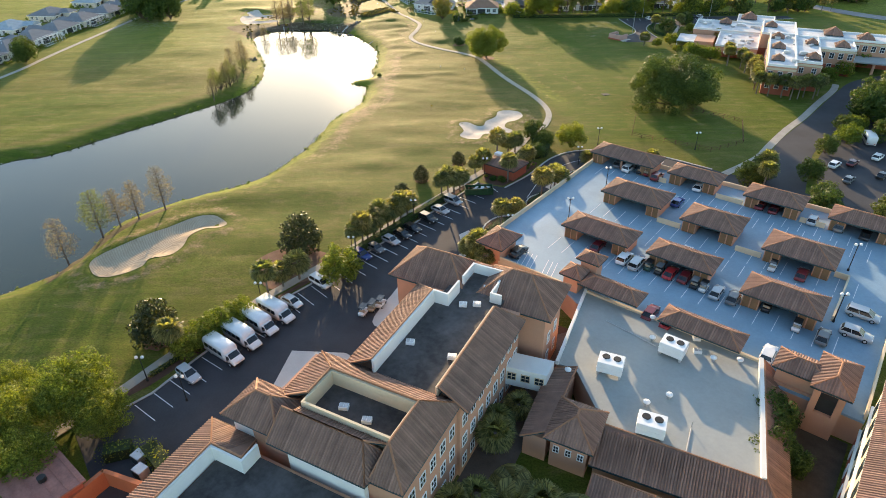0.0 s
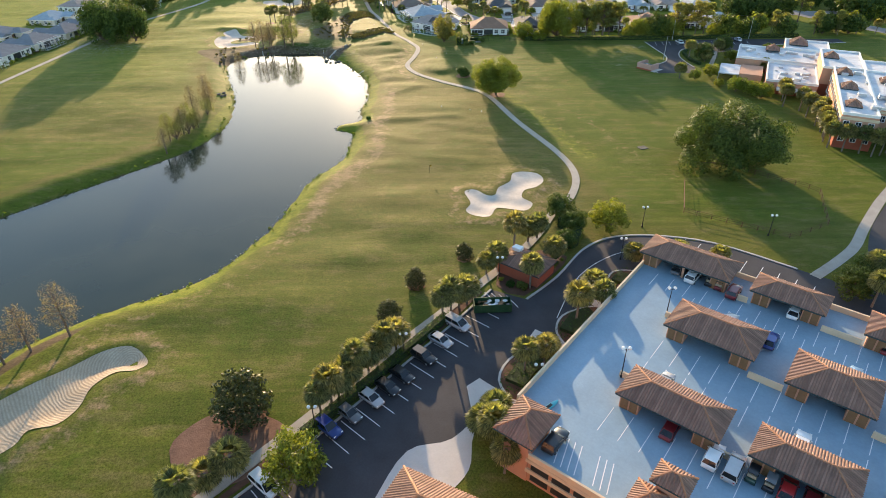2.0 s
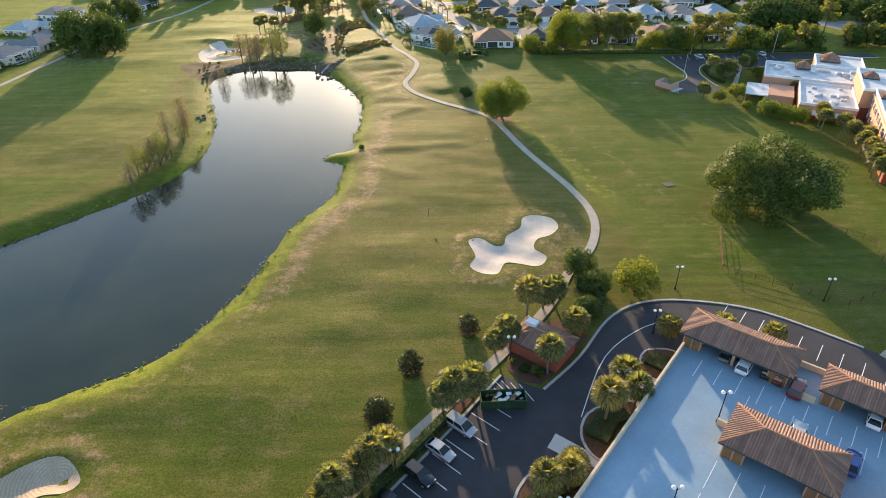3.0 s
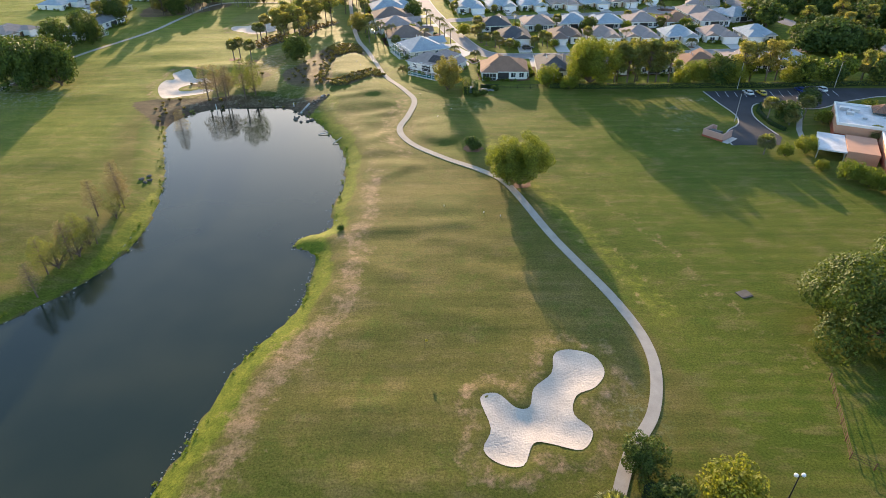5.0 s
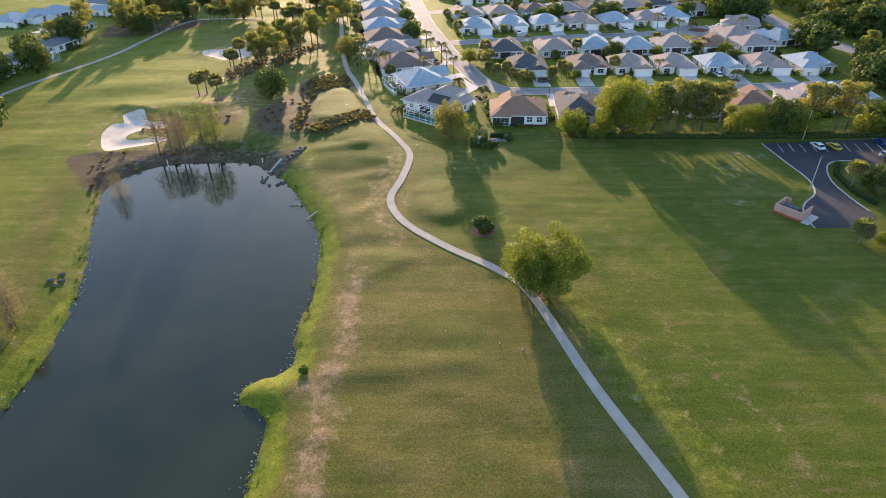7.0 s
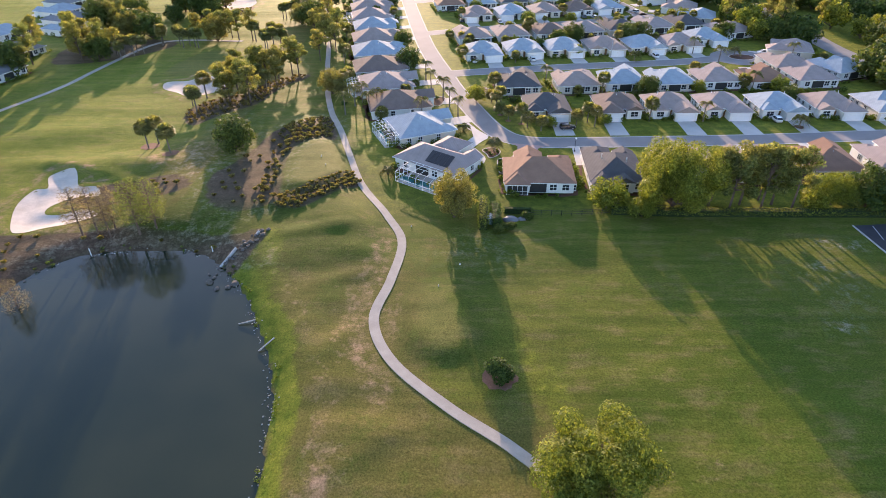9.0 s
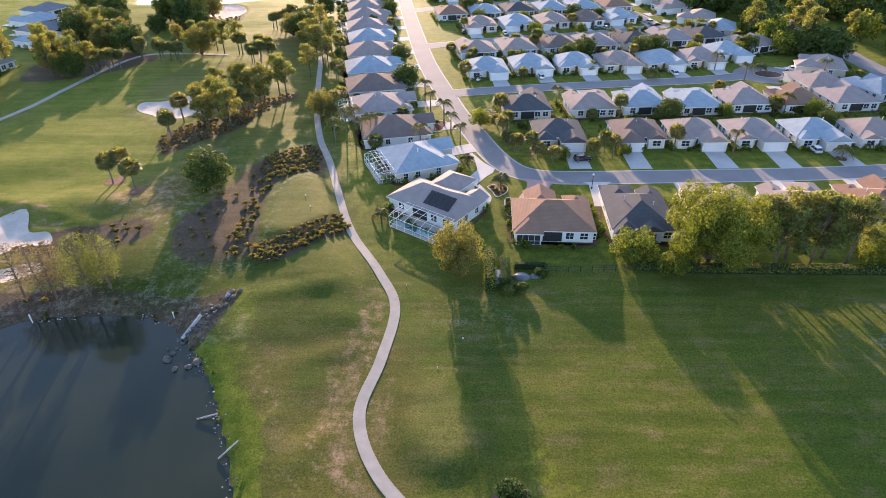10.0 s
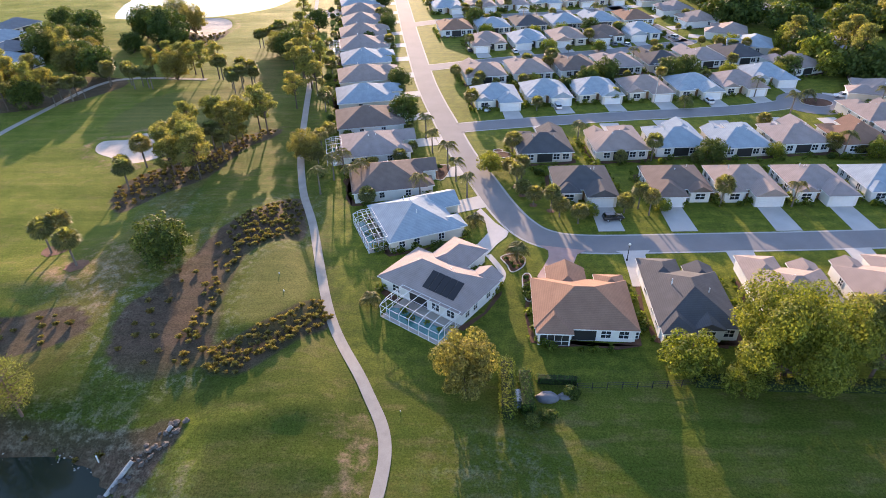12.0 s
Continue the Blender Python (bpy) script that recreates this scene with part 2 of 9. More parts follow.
WHITEWALL = grainy("white_wall", (0.74, 0.73, 0.69), 0.07, 0.4, 6.0, 0.85, 0.1)
TRIM = grainy("white_trim", (0.78, 0.78, 0.76), 0.05, 1.0, 8.0, 0.6, 0.05)
GREENTRIM = grainy("dark_green_gutter", (0.03, 0.055, 0.06), 0.2, 1.0, 8.0, 0.5, 0.05)
WOODDOOR = grainy("tan_wood_door", (0.22, 0.125, 0.06), 0.2, 0.7, 9.0, 0.7, 0.2)
GLASS = glassy("window_glass")
# porch screens, and dark panels that stand for shade in openings
SCREEN_SHADE = glassy("dark_screen_and_shade", (0.015, 0.016, 0.016), 0.6)
METAL_DARK = grainy("dark_painted_metal", (0.03, 0.03, 0.03), 0.2, 2.0, 9.0, 0.5, 0.05, metal=0.3)
METAL_GREY = grainy("galvanised_metal", (0.5, 0.5, 0.5), 0.15, 1.0, 9.0, 0.45, 0.05, metal=0.6)
BARK = grainy("bark", (0.14, 0.1, 0.075), 0.35, 1.5, 9.0, 0.95, 0.6, 0.05)
PALMBARK = grainy("palm_trunk", (0.2, 0.165, 0.13), 0.3, 2.0, 12.0, 0.95, 0.6, 0.05)
BARKCHIP = grainy("red_brown_bark", (0.19, 0.1, 0.065), 0.35, 0.6, 5.0, 0.95, 0.8, 0.08)
MULCH = grainy("brown_mulch", (0.11, 0.055, 0.035), 0.35, 0.5, 5.0, 0.95, 0.8, 0.08)
ROCK = grainy("grey_rock", (0.12, 0.105, 0.09), 0.3, 0.8, 5.0, 0.9, 0.5, 0.05)
BULB = grainy("white_globe", (0.8, 0.8, 0.77), 0.03, 1.0, 4.0, 0.3, 0.0)
TYRE = grainy("tyre_rubber", (0.015, 0.015, 0.016), 0.2, 3.0, 9.0, 0.8, 0.05)
SOLAR = glassy("solar_panel", (0.005, 0.005, 0.006), 0.5)
POOLW = glassy("pool_water", (0.03, 0.125, 0.115), 0.05)
HEDGEL = leafy("hedge_leaf", (0.02, 0.05, 0.01), (0.07, 0.14, 0.025), 0.3)
OAKL = leafy("oak_leaf", (0.032, 0.058, 0.014), (0.13, 0.17, 0.04), 0.28)
BRIGHTL = leafy("bright_leaf", (0.07, 0.1, 0.017), (0.28, 0.31, 0.06), 0.46)
PINEL = leafy("pine_needle", (0.1, 0.12, 0.045), (0.36, 0.34, 0.15), 0.62)
MAGL = leafy("magnolia_leaf", (0.025, 0.035, 0.016), (0.095, 0.1, 0.045), 0.2, 0.4)
PALML = leafy("palm_frond", (0.09, 0.1, 0.045), (0.36, 0.34, 0.16), 0.55, 0.5)
CYPL = leafy("cypress_leaf", (0.085, 0.105, 0.04), (0.22, 0.24, 0.09), 0.5)
TWIG = leafy("bare_twig", (0.16, 0.125, 0.085), (0.34, 0.27, 0.18), 0.3)
GOLDL = leafy("olive_gold_leaf", (0.1, 0.1, 0.035), (0.3, 0.28, 0.1), 0.48)
TUFTL = leafy("dry_grass_blade", (0.12, 0.11, 0.05), (0.33, 0.28, 0.14), 0.5)

# ---- mesh helpers ----
def finish(name, bm, mat, parent=None, label="", smooth=False):
    me = bpy.data.meshes.new(name)
    bm.to_mesh(me)
    bm.free()
    for m in mat if isinstance(mat, (list, tuple)) else [mat]:
        me.materials.append(m)
    if smooth:
        me.polygons.foreach_set("use_smooth", [True] * len(me.polygons))
    ob = new(name, me)
    ob.parent = parent
    if label:
        ob["label"] = label
    return ob


part = finish


def empty(name, m=None, label="", category="", group="", kind=""):
    ob = new(name)
    if m is not None:
        ob.matrix_basis = m
    return tagged(ob, label, category, group, kind)


def box(bm, x0, x1, y0, y1, z0, z1, m=None, mat=0, bevel=0.0):
    pts = [(x, y, z) for z in (z0, z1) for x, y in ((x0, y0), (x1, y0), (x1, y1), (x0, y1))]
    v = [bm.verts.new(m @ Vector(p) if m else p) for p in pts]
    fs = [bm.faces.new([v[i] for i in q]) for q in ((3, 2, 1, 0), (4, 5, 6, 7), (0, 1, 5, 4), (1, 2, 6, 5), (2, 3, 7, 6), (3, 0, 4, 7))]
    for f in fs:
        f.material_index = mat
    if bevel:
        bmesh.ops.bevel(bm, geom=list({e for f in fs for e in f.edges}), offset=bevel, segments=1, affect="EDGES")
    return fs


def face(bm, pts, mat=0):
    f = bm.faces.new([bm.verts.new(p) for p in pts])
    f.material_index = mat
    return f


def prism(bm, poly, z0, z1, mat=0, top=True):
    lo = [bm.verts.new((x, y, z0)) for x, y in poly]
    hi = [bm.verts.new((x, y, z1)) for x, y in poly]
    n = len(poly)
    for i in range(n):
        bm.faces.new((lo[i], lo[(i + 1) % n], hi[(i + 1) % n], hi[i])).material_index = mat
    if top:
        bm.faces.new(hi).material_index = mat
        bm.faces.new(lo[::-1]).material_index = mat


def tube(bm, pts, radii, sides=7, mat=0):
    rings = []
    for i, p in enumerate(pts):
        p = Vector(p)
        d = Vector(pts[min(i + 1, len(pts) - 1)]) - Vector(pts[max(i - 1, 0)])
        q = d.to_track_quat("Z", "Y")
        rings.append([bm.verts.new(p + q @ Vector((math.cos(2 * math.pi * k / sides) * radii[i], math.sin(2 * math.pi * k / sides) * radii[i], 0))) for k in range(sides)])
    for a, b in zip(rings, rings[1:]):
        for k in range(sides):
            bm.faces.new((a[k], a[(k + 1) % sides], b[(k + 1) % sides], b[k])).material_index = mat
    bm.faces.new(rings[-1]).material_index = mat
    bm.faces.new(rings[0][::-1]).material_index = mat


def ball(bm, c, r, mat=0, seg=8):
    res = bmesh.ops.create_icosphere(bm, subdivisions=2 if seg > 6 else 1, radius=r, matrix=Matrix.Translation(c))
    for v in res["verts"]:
        for f in v.link_faces:
            f.material_index = mat


def slope(bm, a, b, c, d, tile=0.56, rise=0.085, mat=0, rows=None):
    """A roof plane with eave a-b and top d-c (c over b); with tile > 0 it carries raised rows of barrel tiles up the slope."""
    a, b, c, d = (Vector(p) for p in (a, b, c, d))
    top = (c - d).length > 0.05
    face(bm, [a, b, c, d] if top else [a, b, c], mat)
    if not tile:
        return
    along = (b - a).normalized()
    length = (b - a).length
    xd, xc = (d - a).dot(along), (c - a).dot(along)
    up = (d - a) - along * xd
    height = up.length
    up.normalize()
    n = along.cross(up)
    if n.z < 0:
        n = -n
    count = int(length / tile)
    bm = rows if rows is not None else bm
    for i in range(count):
        x = (i + 0.5) * length / count
        y = height
        if x < xd:
            y = height * x / max(xd, 1e-4)
        if x > xc:
            y = min(y, height * (length - x) / max(length - xc, 1e-4))
        if y < 0.25:
            continue
        w = tile * 0.33
        prof = [(-w, 0.0), (-w * 0.5, rise), (w * 0.5, rise), (w, 0.0)]
        low = [bm.verts.new(a + along * (x + px) + n * h - up * 0.05) for px, h in prof]
        high = [bm.verts.new(a + along * (x + px) + up * y + n * h) for px, h in prof]
        for j in range(3):
            bm.faces.new((low[j], low[j + 1], high[j + 1], high[j])).material_index = mat
        bm.faces.new(low[::-1]).material_index = mat


def bar(bm, a, b, r=0.12, mat=0):
    tube(bm, [a, b], [r, r], 6, mat)


def hip(bm, x0, x1, y0, y1, z, pitch=0.4, tile=0.0, mat=0, caps=None, thick=0.18, gable="", rows=None, ridges=None):
    """A hipped roof over a rectangle at eave height z; gable names the ends (e w n s) left upright."""
    w, d = x1 - x0, y1 - y0
    h = min(w, d) / 2 * pitch
    if w >= d:
        r = d / 2
        ra = Vector((x0 + (0.0 if "w" in gable else r), (y0 + y1) / 2, z + h))
        rb = Vector((x1 - (0.0 if "e" in gable else r), (y0 + y1) / 2, z + h))
    else:
        r = w / 2
        ra = Vector(((x0 + x1) / 2, y0 + (0.0 if "s" in gable else r), z + h))
        rb = Vector(((x0 + x1) / 2, y1 - (0.0 if "n" in gable else r), z + h))
    p = [Vector((x0, y0, z)), Vector((x1, y0, z)), Vector((x1, y1, z)), Vector((x0, y1, z))]
    if w >= d:
        planes = [(p[0], p[1], rb, ra), (p[1], p[2], rb, rb), (p[2], p[3], ra, rb), (p[3], p[0], ra, ra)]
    else:
        planes = [(p[0], p[1], ra, ra), (p[1], p[2], rb, ra), (p[2], p[3], rb, rb), (p[3], p[0], ra, rb)]
    for q in planes:
        slope(bm, *q, tile=tile, mat=mat, rows=rows)
    # edge board and soffit
    for i in range(4):
        a, b = p[i], p[(i + 1) % 4]
        face(bm, [a - Vector((0, 0, thick)), b - Vector((0, 0, thick)), b, a], caps[1] if caps else mat)
    face(bm, [q - Vector((0, 0, thick)) for q in p[::-1]], caps[1] if caps else mat)
    if ridges is None:
        return h
    bm, caps = ridges, (0, 0)
    if caps:
        bar(bm, ra, rb, 0.15, caps[0])
        for i, e in ((0, ra), (1, rb if w >= d else ra), (2, rb), (3, ra if w >= d else rb)):
            bar(bm, p[i], e, 0.14, caps[0])
    return h


def smooth_loop(pts, closed=True, step=4):
    """A rounded line through a few plan points."""
    n, out = len(pts), []
    rng = range(n) if closed else range(n - 1)
    for i in rng:
        q = [Vector(pts[(i + k) % n]) if closed else Vector(pts[min(max(i + k, 0), n - 1)]) for k in (-1, 0, 1, 2)]
        for s in range(step):
            t = s / step
            out.append(0.5 * (2 * q[1] + (q[2] - q[0]) * t + (2 * q[0] - 5 * q[1] + 4 * q[2] - q[3]) * t * t + (3 * q[1] - q[0] - 3 * q[2] + q[3]) * t ** 3))
    if not closed:
        out.append(Vector(pts[-1]))
    return [(p.x, p.y) for p in out]


def signed(poly, x, y):
    """Distance to a closed outline, below zero inside."""
    d = np.full(x.shape, 1e9)
    inside = np.zeros(x.shape, bool)
    for (ax, ay), (bx, by) in zip(poly, poly[1:] + poly[:1]):
        ex, ey = bx - ax, by - ay
        t = np.clip(((x - ax) * ex + (y - ay) * ey) / (ex * ex + ey * ey + 1e-9), 0, 1)
        d = np.minimum(d, np.hypot(x - ax - t * ex, y - ay - t * ey))
        cross = ((ay > y) != (by > y)) & (x < (bx - ax) * (y - ay) / (by - ay + 1e-12) + ax)
        inside ^= cross
    return np.where(inside, -d, d)


def line_dist(line, x, y):
    d = np.full(x.shape, 1e9)
    for (ax, ay), (bx, by) in zip(line, line[1:]):
        ex, ey = bx - ax, by - ay
        t = np.clip(((x - ax) * ex + (y - ay) * ey) / (ex * ex + ey * ey + 1e-9), 0, 1)
        d = np.minimum(d, np.hypot(x - ax - t * ex, y - ay - t * ey))
    return d


def sstep(v, a, b):
    t = np.clip((v - a) / (b - a), 0, 1)
    return t * t * (3 - 2 * t)


DECK_O, DECK_TURN, HOTEL_TURN = (12.3, 101.8), -38.9, -27.4
ML = pose(*DECK_O, 0, 0, 0, DECK_TURN)
MH = pose(*DECK_O, 0, 0, 0, HOTEL_TURN)


def deck_xy(a, b):
    p = ML @ Vector((a, b, 0))
    return (p.x, p.y)


def hotel_xy(a, b):
    p = MH @ Vector((a, b, 0))
    return (p.x, p.y)

# ---- ground: one sheet, the pond and the bunkers sunk into it ----
WATER_Z = -1.6
POND = smooth_loop([(-150, 105), (-118, 146), (-106, 153), (-92, 169.5), (-79.5, 184), (-70.5, 195.5), (-65.5, 207), (-65, 223), (-70, 244), (-78, 264), (-82, 280),
                    (-75, 291), (-62, 293), (-50, 292), (-40, 282), (-33, 270), (-27, 256), (-25, 240), (-25.5, 226), (-25, 218), (-31, 214.5), (-31, 211), (-26.5, 208), (-25.5, 200), (-27, 189),
                    (-33, 177), (-36, 160), (-39, 150), (-46, 136), (-61, 126), (-71, 115), (-73, 101), (-80, 91), (-100, 80), (-135, 75)])
BUNKERS = [
    (SAND_RAKED, 0.8, [(-46, 112.5), (-50, 116), (-54, 115), (-58, 111), (-62, 107), (-68, 99.5), (-66.5, 95), (-63.5, 93), (-60, 94), (-57.5, 96.5), (-57, 99), (-53.5, 100), (-52, 103), (-52, 107), (-50, 110), (-47, 110.5)]),
    (SAND, 0.4, [(5, 168), (7.5, 169), (10, 166.3), (12, 166.5), (13, 170), (16, 173), (17, 177), (19.5, 178), (23, 176.5), (24, 173), (22, 170), (19, 168.5), (18, 165), (20, 162),
                 (18, 159), (14, 160), (11.7, 160), (10, 156.5), (7, 156.8), (5, 159), (6.2, 162.5)]),
    (SAND, 0.4, [(-91.9, 298.4), (-96.6, 307.9), (-97.1, 315.9), (-94.5, 317.3), (-97.1, 323.1), (-92.4, 326.2), (-87.9, 318.7), (-83.8, 318.6), (-81.1, 314.4), (-86.3, 313.1), (-89.4, 309.2), (-88.6, 305.4), (-84.8, 305.4), (-81.1, 307.9), (-77, 305.4), (-80.5, 301.8), (-85.3, 299.5), (-88.8, 297.3)]),
    (SAND, 0.35, [(-95, 388), (-96, 394), (-89, 395), (-86, 399), (-78, 398), (-74, 389), (-78, 382), (-84, 380), (-89, 384)]),
    (SAND, 0.35, [(-117, 514), (-118, 532), (-105, 531), (-98, 516), (-103, 500), (-110, 506)]),
    (SAND, 0.3, [(-72, 532), (-64, 545), (-50, 548), (-54, 536), (-64, 528)]),
]
LAKE = smooth_loop([(-165, 548), (-150, 539), (-124, 541), (-108, 545), (-92, 560), (-88, 590), (-120, 620), (-170, 600)])
PATH = smooth_loop([(-75, 600), (-60, 505), (-51, 456), (-42, 397), (-36, 368), (-30, 350), (-21.5, 321), (-13.5, 304.5), (-9.6, 294), (-10.8, 281), (-12.8, 270), (-9, 260), (0, 250.5), (9, 243), (15, 235),
                    (22, 212), (30, 190), (32.2, 177), (29.5, 166), (24, 158), (20, 150), (14, 141), (0, 124), (-11, 111), (-20, 99.5), (-29, 89), (-37, 80), (-43, 71), (-50, 60), (-62, 45)], False, 9)
LEFT_PATH = smooth_loop([(-175, 160), (-159, 218), (-156, 252), (-151, 301), (-146, 344), (-131, 386), (-127, 410), (-121, 440), (-110, 448), (-85, 446)], False)
SOIL = [
    smooth_loop([(-54.8, 311.4), (-56.4, 320.8), (-53.6, 327), (-50.5, 337.4), (-48.2, 346.6), (-42.4, 355.3), (-34.4, 362), (-31.4, 350), (-31.2, 343.5), (-35.2, 341.2), (-39.6, 338), (-40.3, 329.2), (-39.4, 318.8), (-38.1, 311.5), (-39.9, 307.3), (-46.1, 304.8), (-51.2, 306.4)]),
    smooth_loop([(-38.6, 311.5), (-33.8, 315.1), (-28.6, 319.6), (-23.8, 324.9), (-20.6, 319), (-25, 313.3), (-31.7, 306.5), (-34.7, 305.5), (-38.4, 307)]),
    smooth_loop([(-99, 294), (-84, 297), (-70, 299), (-60, 298.5), (-50, 297), (-43, 296), (-40.5, 298.5), (-37.5, 296.5), (-39, 290), (-42, 284), (-48, 287), (-60, 290.5), (-75, 287.5), (-84, 276), (-90, 282)]),
    smooth_loop([(-76.7, 358), (-79.5, 366.3), (-76.3, 374.5), (-67.2, 384.3), (-60.5, 396), (-50, 403), (-49.5, 397), (-54.9, 391), (-57.5, 382.5), (-60.4, 371), (-67.8, 362), (-72.5, 356)]),
    smooth_loop([(-76, 100), (-66, 118), (-60, 121), (-66, 113), (-71, 101), (-73, 92)]),
    smooth_loop([(-148, 416), (-128, 420), (-112, 436), (-116, 448), (-150, 446)]),
    smooth_loop([(-88, 312), (-80, 310), (-66, 311), (-60, 316), (-66, 322), (-74, 321), (-82, 319)]),
    smooth_loop([(-112, 478), (-104, 482), (-96, 500), (-100, 514), (-112, 516), (-122, 506), (-120, 488)]),
]
TEE = smooth_loop([(-37.6, 319.9), (-37.8, 329.3), (-36.2, 338.2), (-32.4, 339.4), (-27.2, 332.8), (-26.2, 324.5), (-29.2, 320.3), (-33.8, 316.4)])
TEE_LOW = smooth_loop([(-26.5, 305.5), (-25.5, 309.5), (-22.5, 311), (-18.5, 308.5), (-17, 304), (-18.5, 300.5), (-22, 300), (-25.5, 302)])
GREENS = [smooth_loop([(-4.8, 270.8), (-4.5, 275.5), (-0.8, 276.5), (1.8, 270), (2.6, 265.1), (-1.4, 263.1), (-4.2, 266)]), smooth_loop([(-100, 402), (-96, 430), (-70, 436), (-56, 428), (-58, 406), (-74, 402)])]


rs = random.Random(3)
SWELLS = [(rs.uniform(0, 6.28), rs.uniform(18, 46), rs.uniform(0, 6.28), 0.055) for _ in range(9)] + [(rs.uniform(1.2, 1.9), rs.uniform(5, 12), rs.uniform(0, 6.28), 0.013) for _ in range(7)]
RIDGES = [((-17, 215), (4, 217.5), 0.3), ((-20, 204), (-8, 199), 0.25), ((4, 201), (14, 198), 0.22), ((-24, 193), (-17, 191), 0.25), ((-22, 184), (-13, 183), 0.22), ((-8, 189), (8, 186), 0.2),
          ((-20, 262), (-16, 268), 0.3), ((-30, 262), (-24, 270), 0.35), ((-24, 280), (-16, 283), 0.3), ((-34, 296), (-22, 299), 0.3), ((-100, 330), (-78, 322), 0.5), ((-60, 262), (-50, 250), 0.0), ((-15, 240), (-8, 246), 0.25), ((-3, 212), (9, 209), 0.2)]


LOT_POLY = [(-50, 56), (-42.5, 63.5), (-38.6, 70.5), (-31, 82.5), (-18.5, 96), (-9.5, 107), (2, 121.5), (8.5, 130.2), (14.5, 127.2), (21, 134), (27.5, 143), (34, 147.4), (42.5, 148), (54, 144.8), (66, 135.5), (84, 121),
            (81, 117), (40, 136.5), (32, 130), (13, 107.5), (6.5, 104), (2.5, 95), (-2, 88), (-14, 68), (-25, 48), (-36, 38)]
MOUNDS = [(0.5, 222.5, 7.0, 7.0, 0.35), (-92, 330, 16, 6, 1.1), (-74, 330, 10, 5, 0.9), (-30, 290, 6, 4, 0.45), (-19, 291, 5, 3.5, 0.4), (-22, 276, 6, 4, 0.4), (-30, 262, 4, 5, 0.4), (-18, 256, 6, 3.5, 0.35), (-14, 246, 7, 3, 0.35),
          (-110, 350, 20, 8, 0.8), (-118, 300, 14, 9, 0.7), (-104, 255, 12, 10, 0.6), (-95, 222, 12, 8, 0.5), (-44, 345, 5, 6, 0.4), (-65, 340, 7, 5, 0.6), (-40, 380, 8, 8, 0.6), (-85, 405, 12, 5, 0.6),
          (-30, 128, 9, 5, 0.5), (-18, 142, 8, 4, 0.45), (-44, 124, 8, 5, 0.5), (-8, 152, 8, 4, 0.4), (-12, 166, 8, 4, 0.35), (-37, 107, 5, 6, 0.5)]


def heights(x, y):
    """Height of the bare ground, for arrays of plan points."""
    waves = np.zeros(x.shape)
    for ang, length, phase, amp in SWELLS:
        waves = waves + amp * np.sin((x * math.cos(ang) + y * math.sin(ang)) * 2 * math.pi / length + phase + 0.8 * np.sin((y * math.cos(ang) - x * math.sin(ang)) * 2.1 / length))
    golf = sstep(-x, -34, -20) * sstep(y, 128, 150) * (1 - sstep(x, 60, 90))
    golf = np.maximum(golf, sstep(-(x + 30) + (y - 90) * 0.55, 3, 14))
    golf = golf * (1 - sstep(x - (-14 - (y - 330) * 0.22), -6, 4) * sstep(y, 296, 306))
    golf = np.maximum(golf * 1.0, 0.3 * sstep(y, 150, 165) * (1 - sstep(y, 285, 300)) * (1 - sstep(x, 85, 100)))
    golf = golf * (1 - sstep(x, 64, 73) * sstep(y, 244, 254))
    near_path = np.minimum(line_dist(PATH, x, y), line_dist(LEFT_PATH, x, y))
    z = waves * golf * sstep(near_path, 1.0, 5.0)
    for (ax, ay), (bx, by), tall in RIDGES:
        z += tall * np.exp(-(line_dist([(ax, ay), (bx, by)], x, y) / 1.8) ** 2) * sstep(near_path, 1.0, 4.0)
    # the raised ground of the tees, falling to the pond
    west = x - (-13.5 - (y - 304.0) * 0.33)
    z += 1.6 * sstep(y, 270, 319) * (1 - sstep(y, 352, 378)) * (1 - sstep(west, -9, -2)) * sstep(x, -78, -60)
    for loop, tall in ((TEE, 0.6), (TEE_LOW, 0.28), (GREENS[0], 0.6)):
        z += tall * (1 - sstep(signed(loop, x, y), 0.2, 5.0))
    for cx, cy, rx, ry, tall in MOUNDS:
        z += tall * np.exp(-((x - cx) / rx) ** 2 - ((y - cy) / ry) ** 2)
    z = z * sstep(signed(LOT_POLY, x, y), 0.8, 7.0)
    # swale beside the cart path
    z += -0.5 * np.exp(-((x - (0.9 * (240 - y) * 0.30 + 24)) / 4.0) ** 2) * sstep(y, 175, 195) * (1 - sstep(y, 260, 280)) * sstep(near_path, 0.8, 4.0)
    for loop in (POND, LAKE):
        d = signed(loop, x, y)
        bank = np.where(d > 0, WATER_Z + (0 - WATER_Z) * sstep(d, -1.5, 6.0), WATER_Z - 0.25 + 0.55 * np.maximum(d, -5.0))
        keep = sstep(d, 0.0, 8.0)
        z = z * keep + np.where(d < 6, np.where(d > 0, bank, bank), 0)
    return z


BUNKER_LOOPS = [smooth_loop(b[2]) for b in BUNKERS]


def ground_z(x, y):
    z = heights(x, y)
    for (_, deep, _), loop in zip(BUNKERS, BUNKER_LOOPS):
        d = signed(loop, x, y)
        z = z - deep * sstep(-d, -0.2, 3.5) + 0.25 * np.exp(-((d - 1.2) / 1.4) ** 2)
    return z


GX, GY = np.arange(-232, 204, 1.6), np.arange(10, 604, 1.6)
GRID = ground_z(*np.meshgrid(GX, GY))


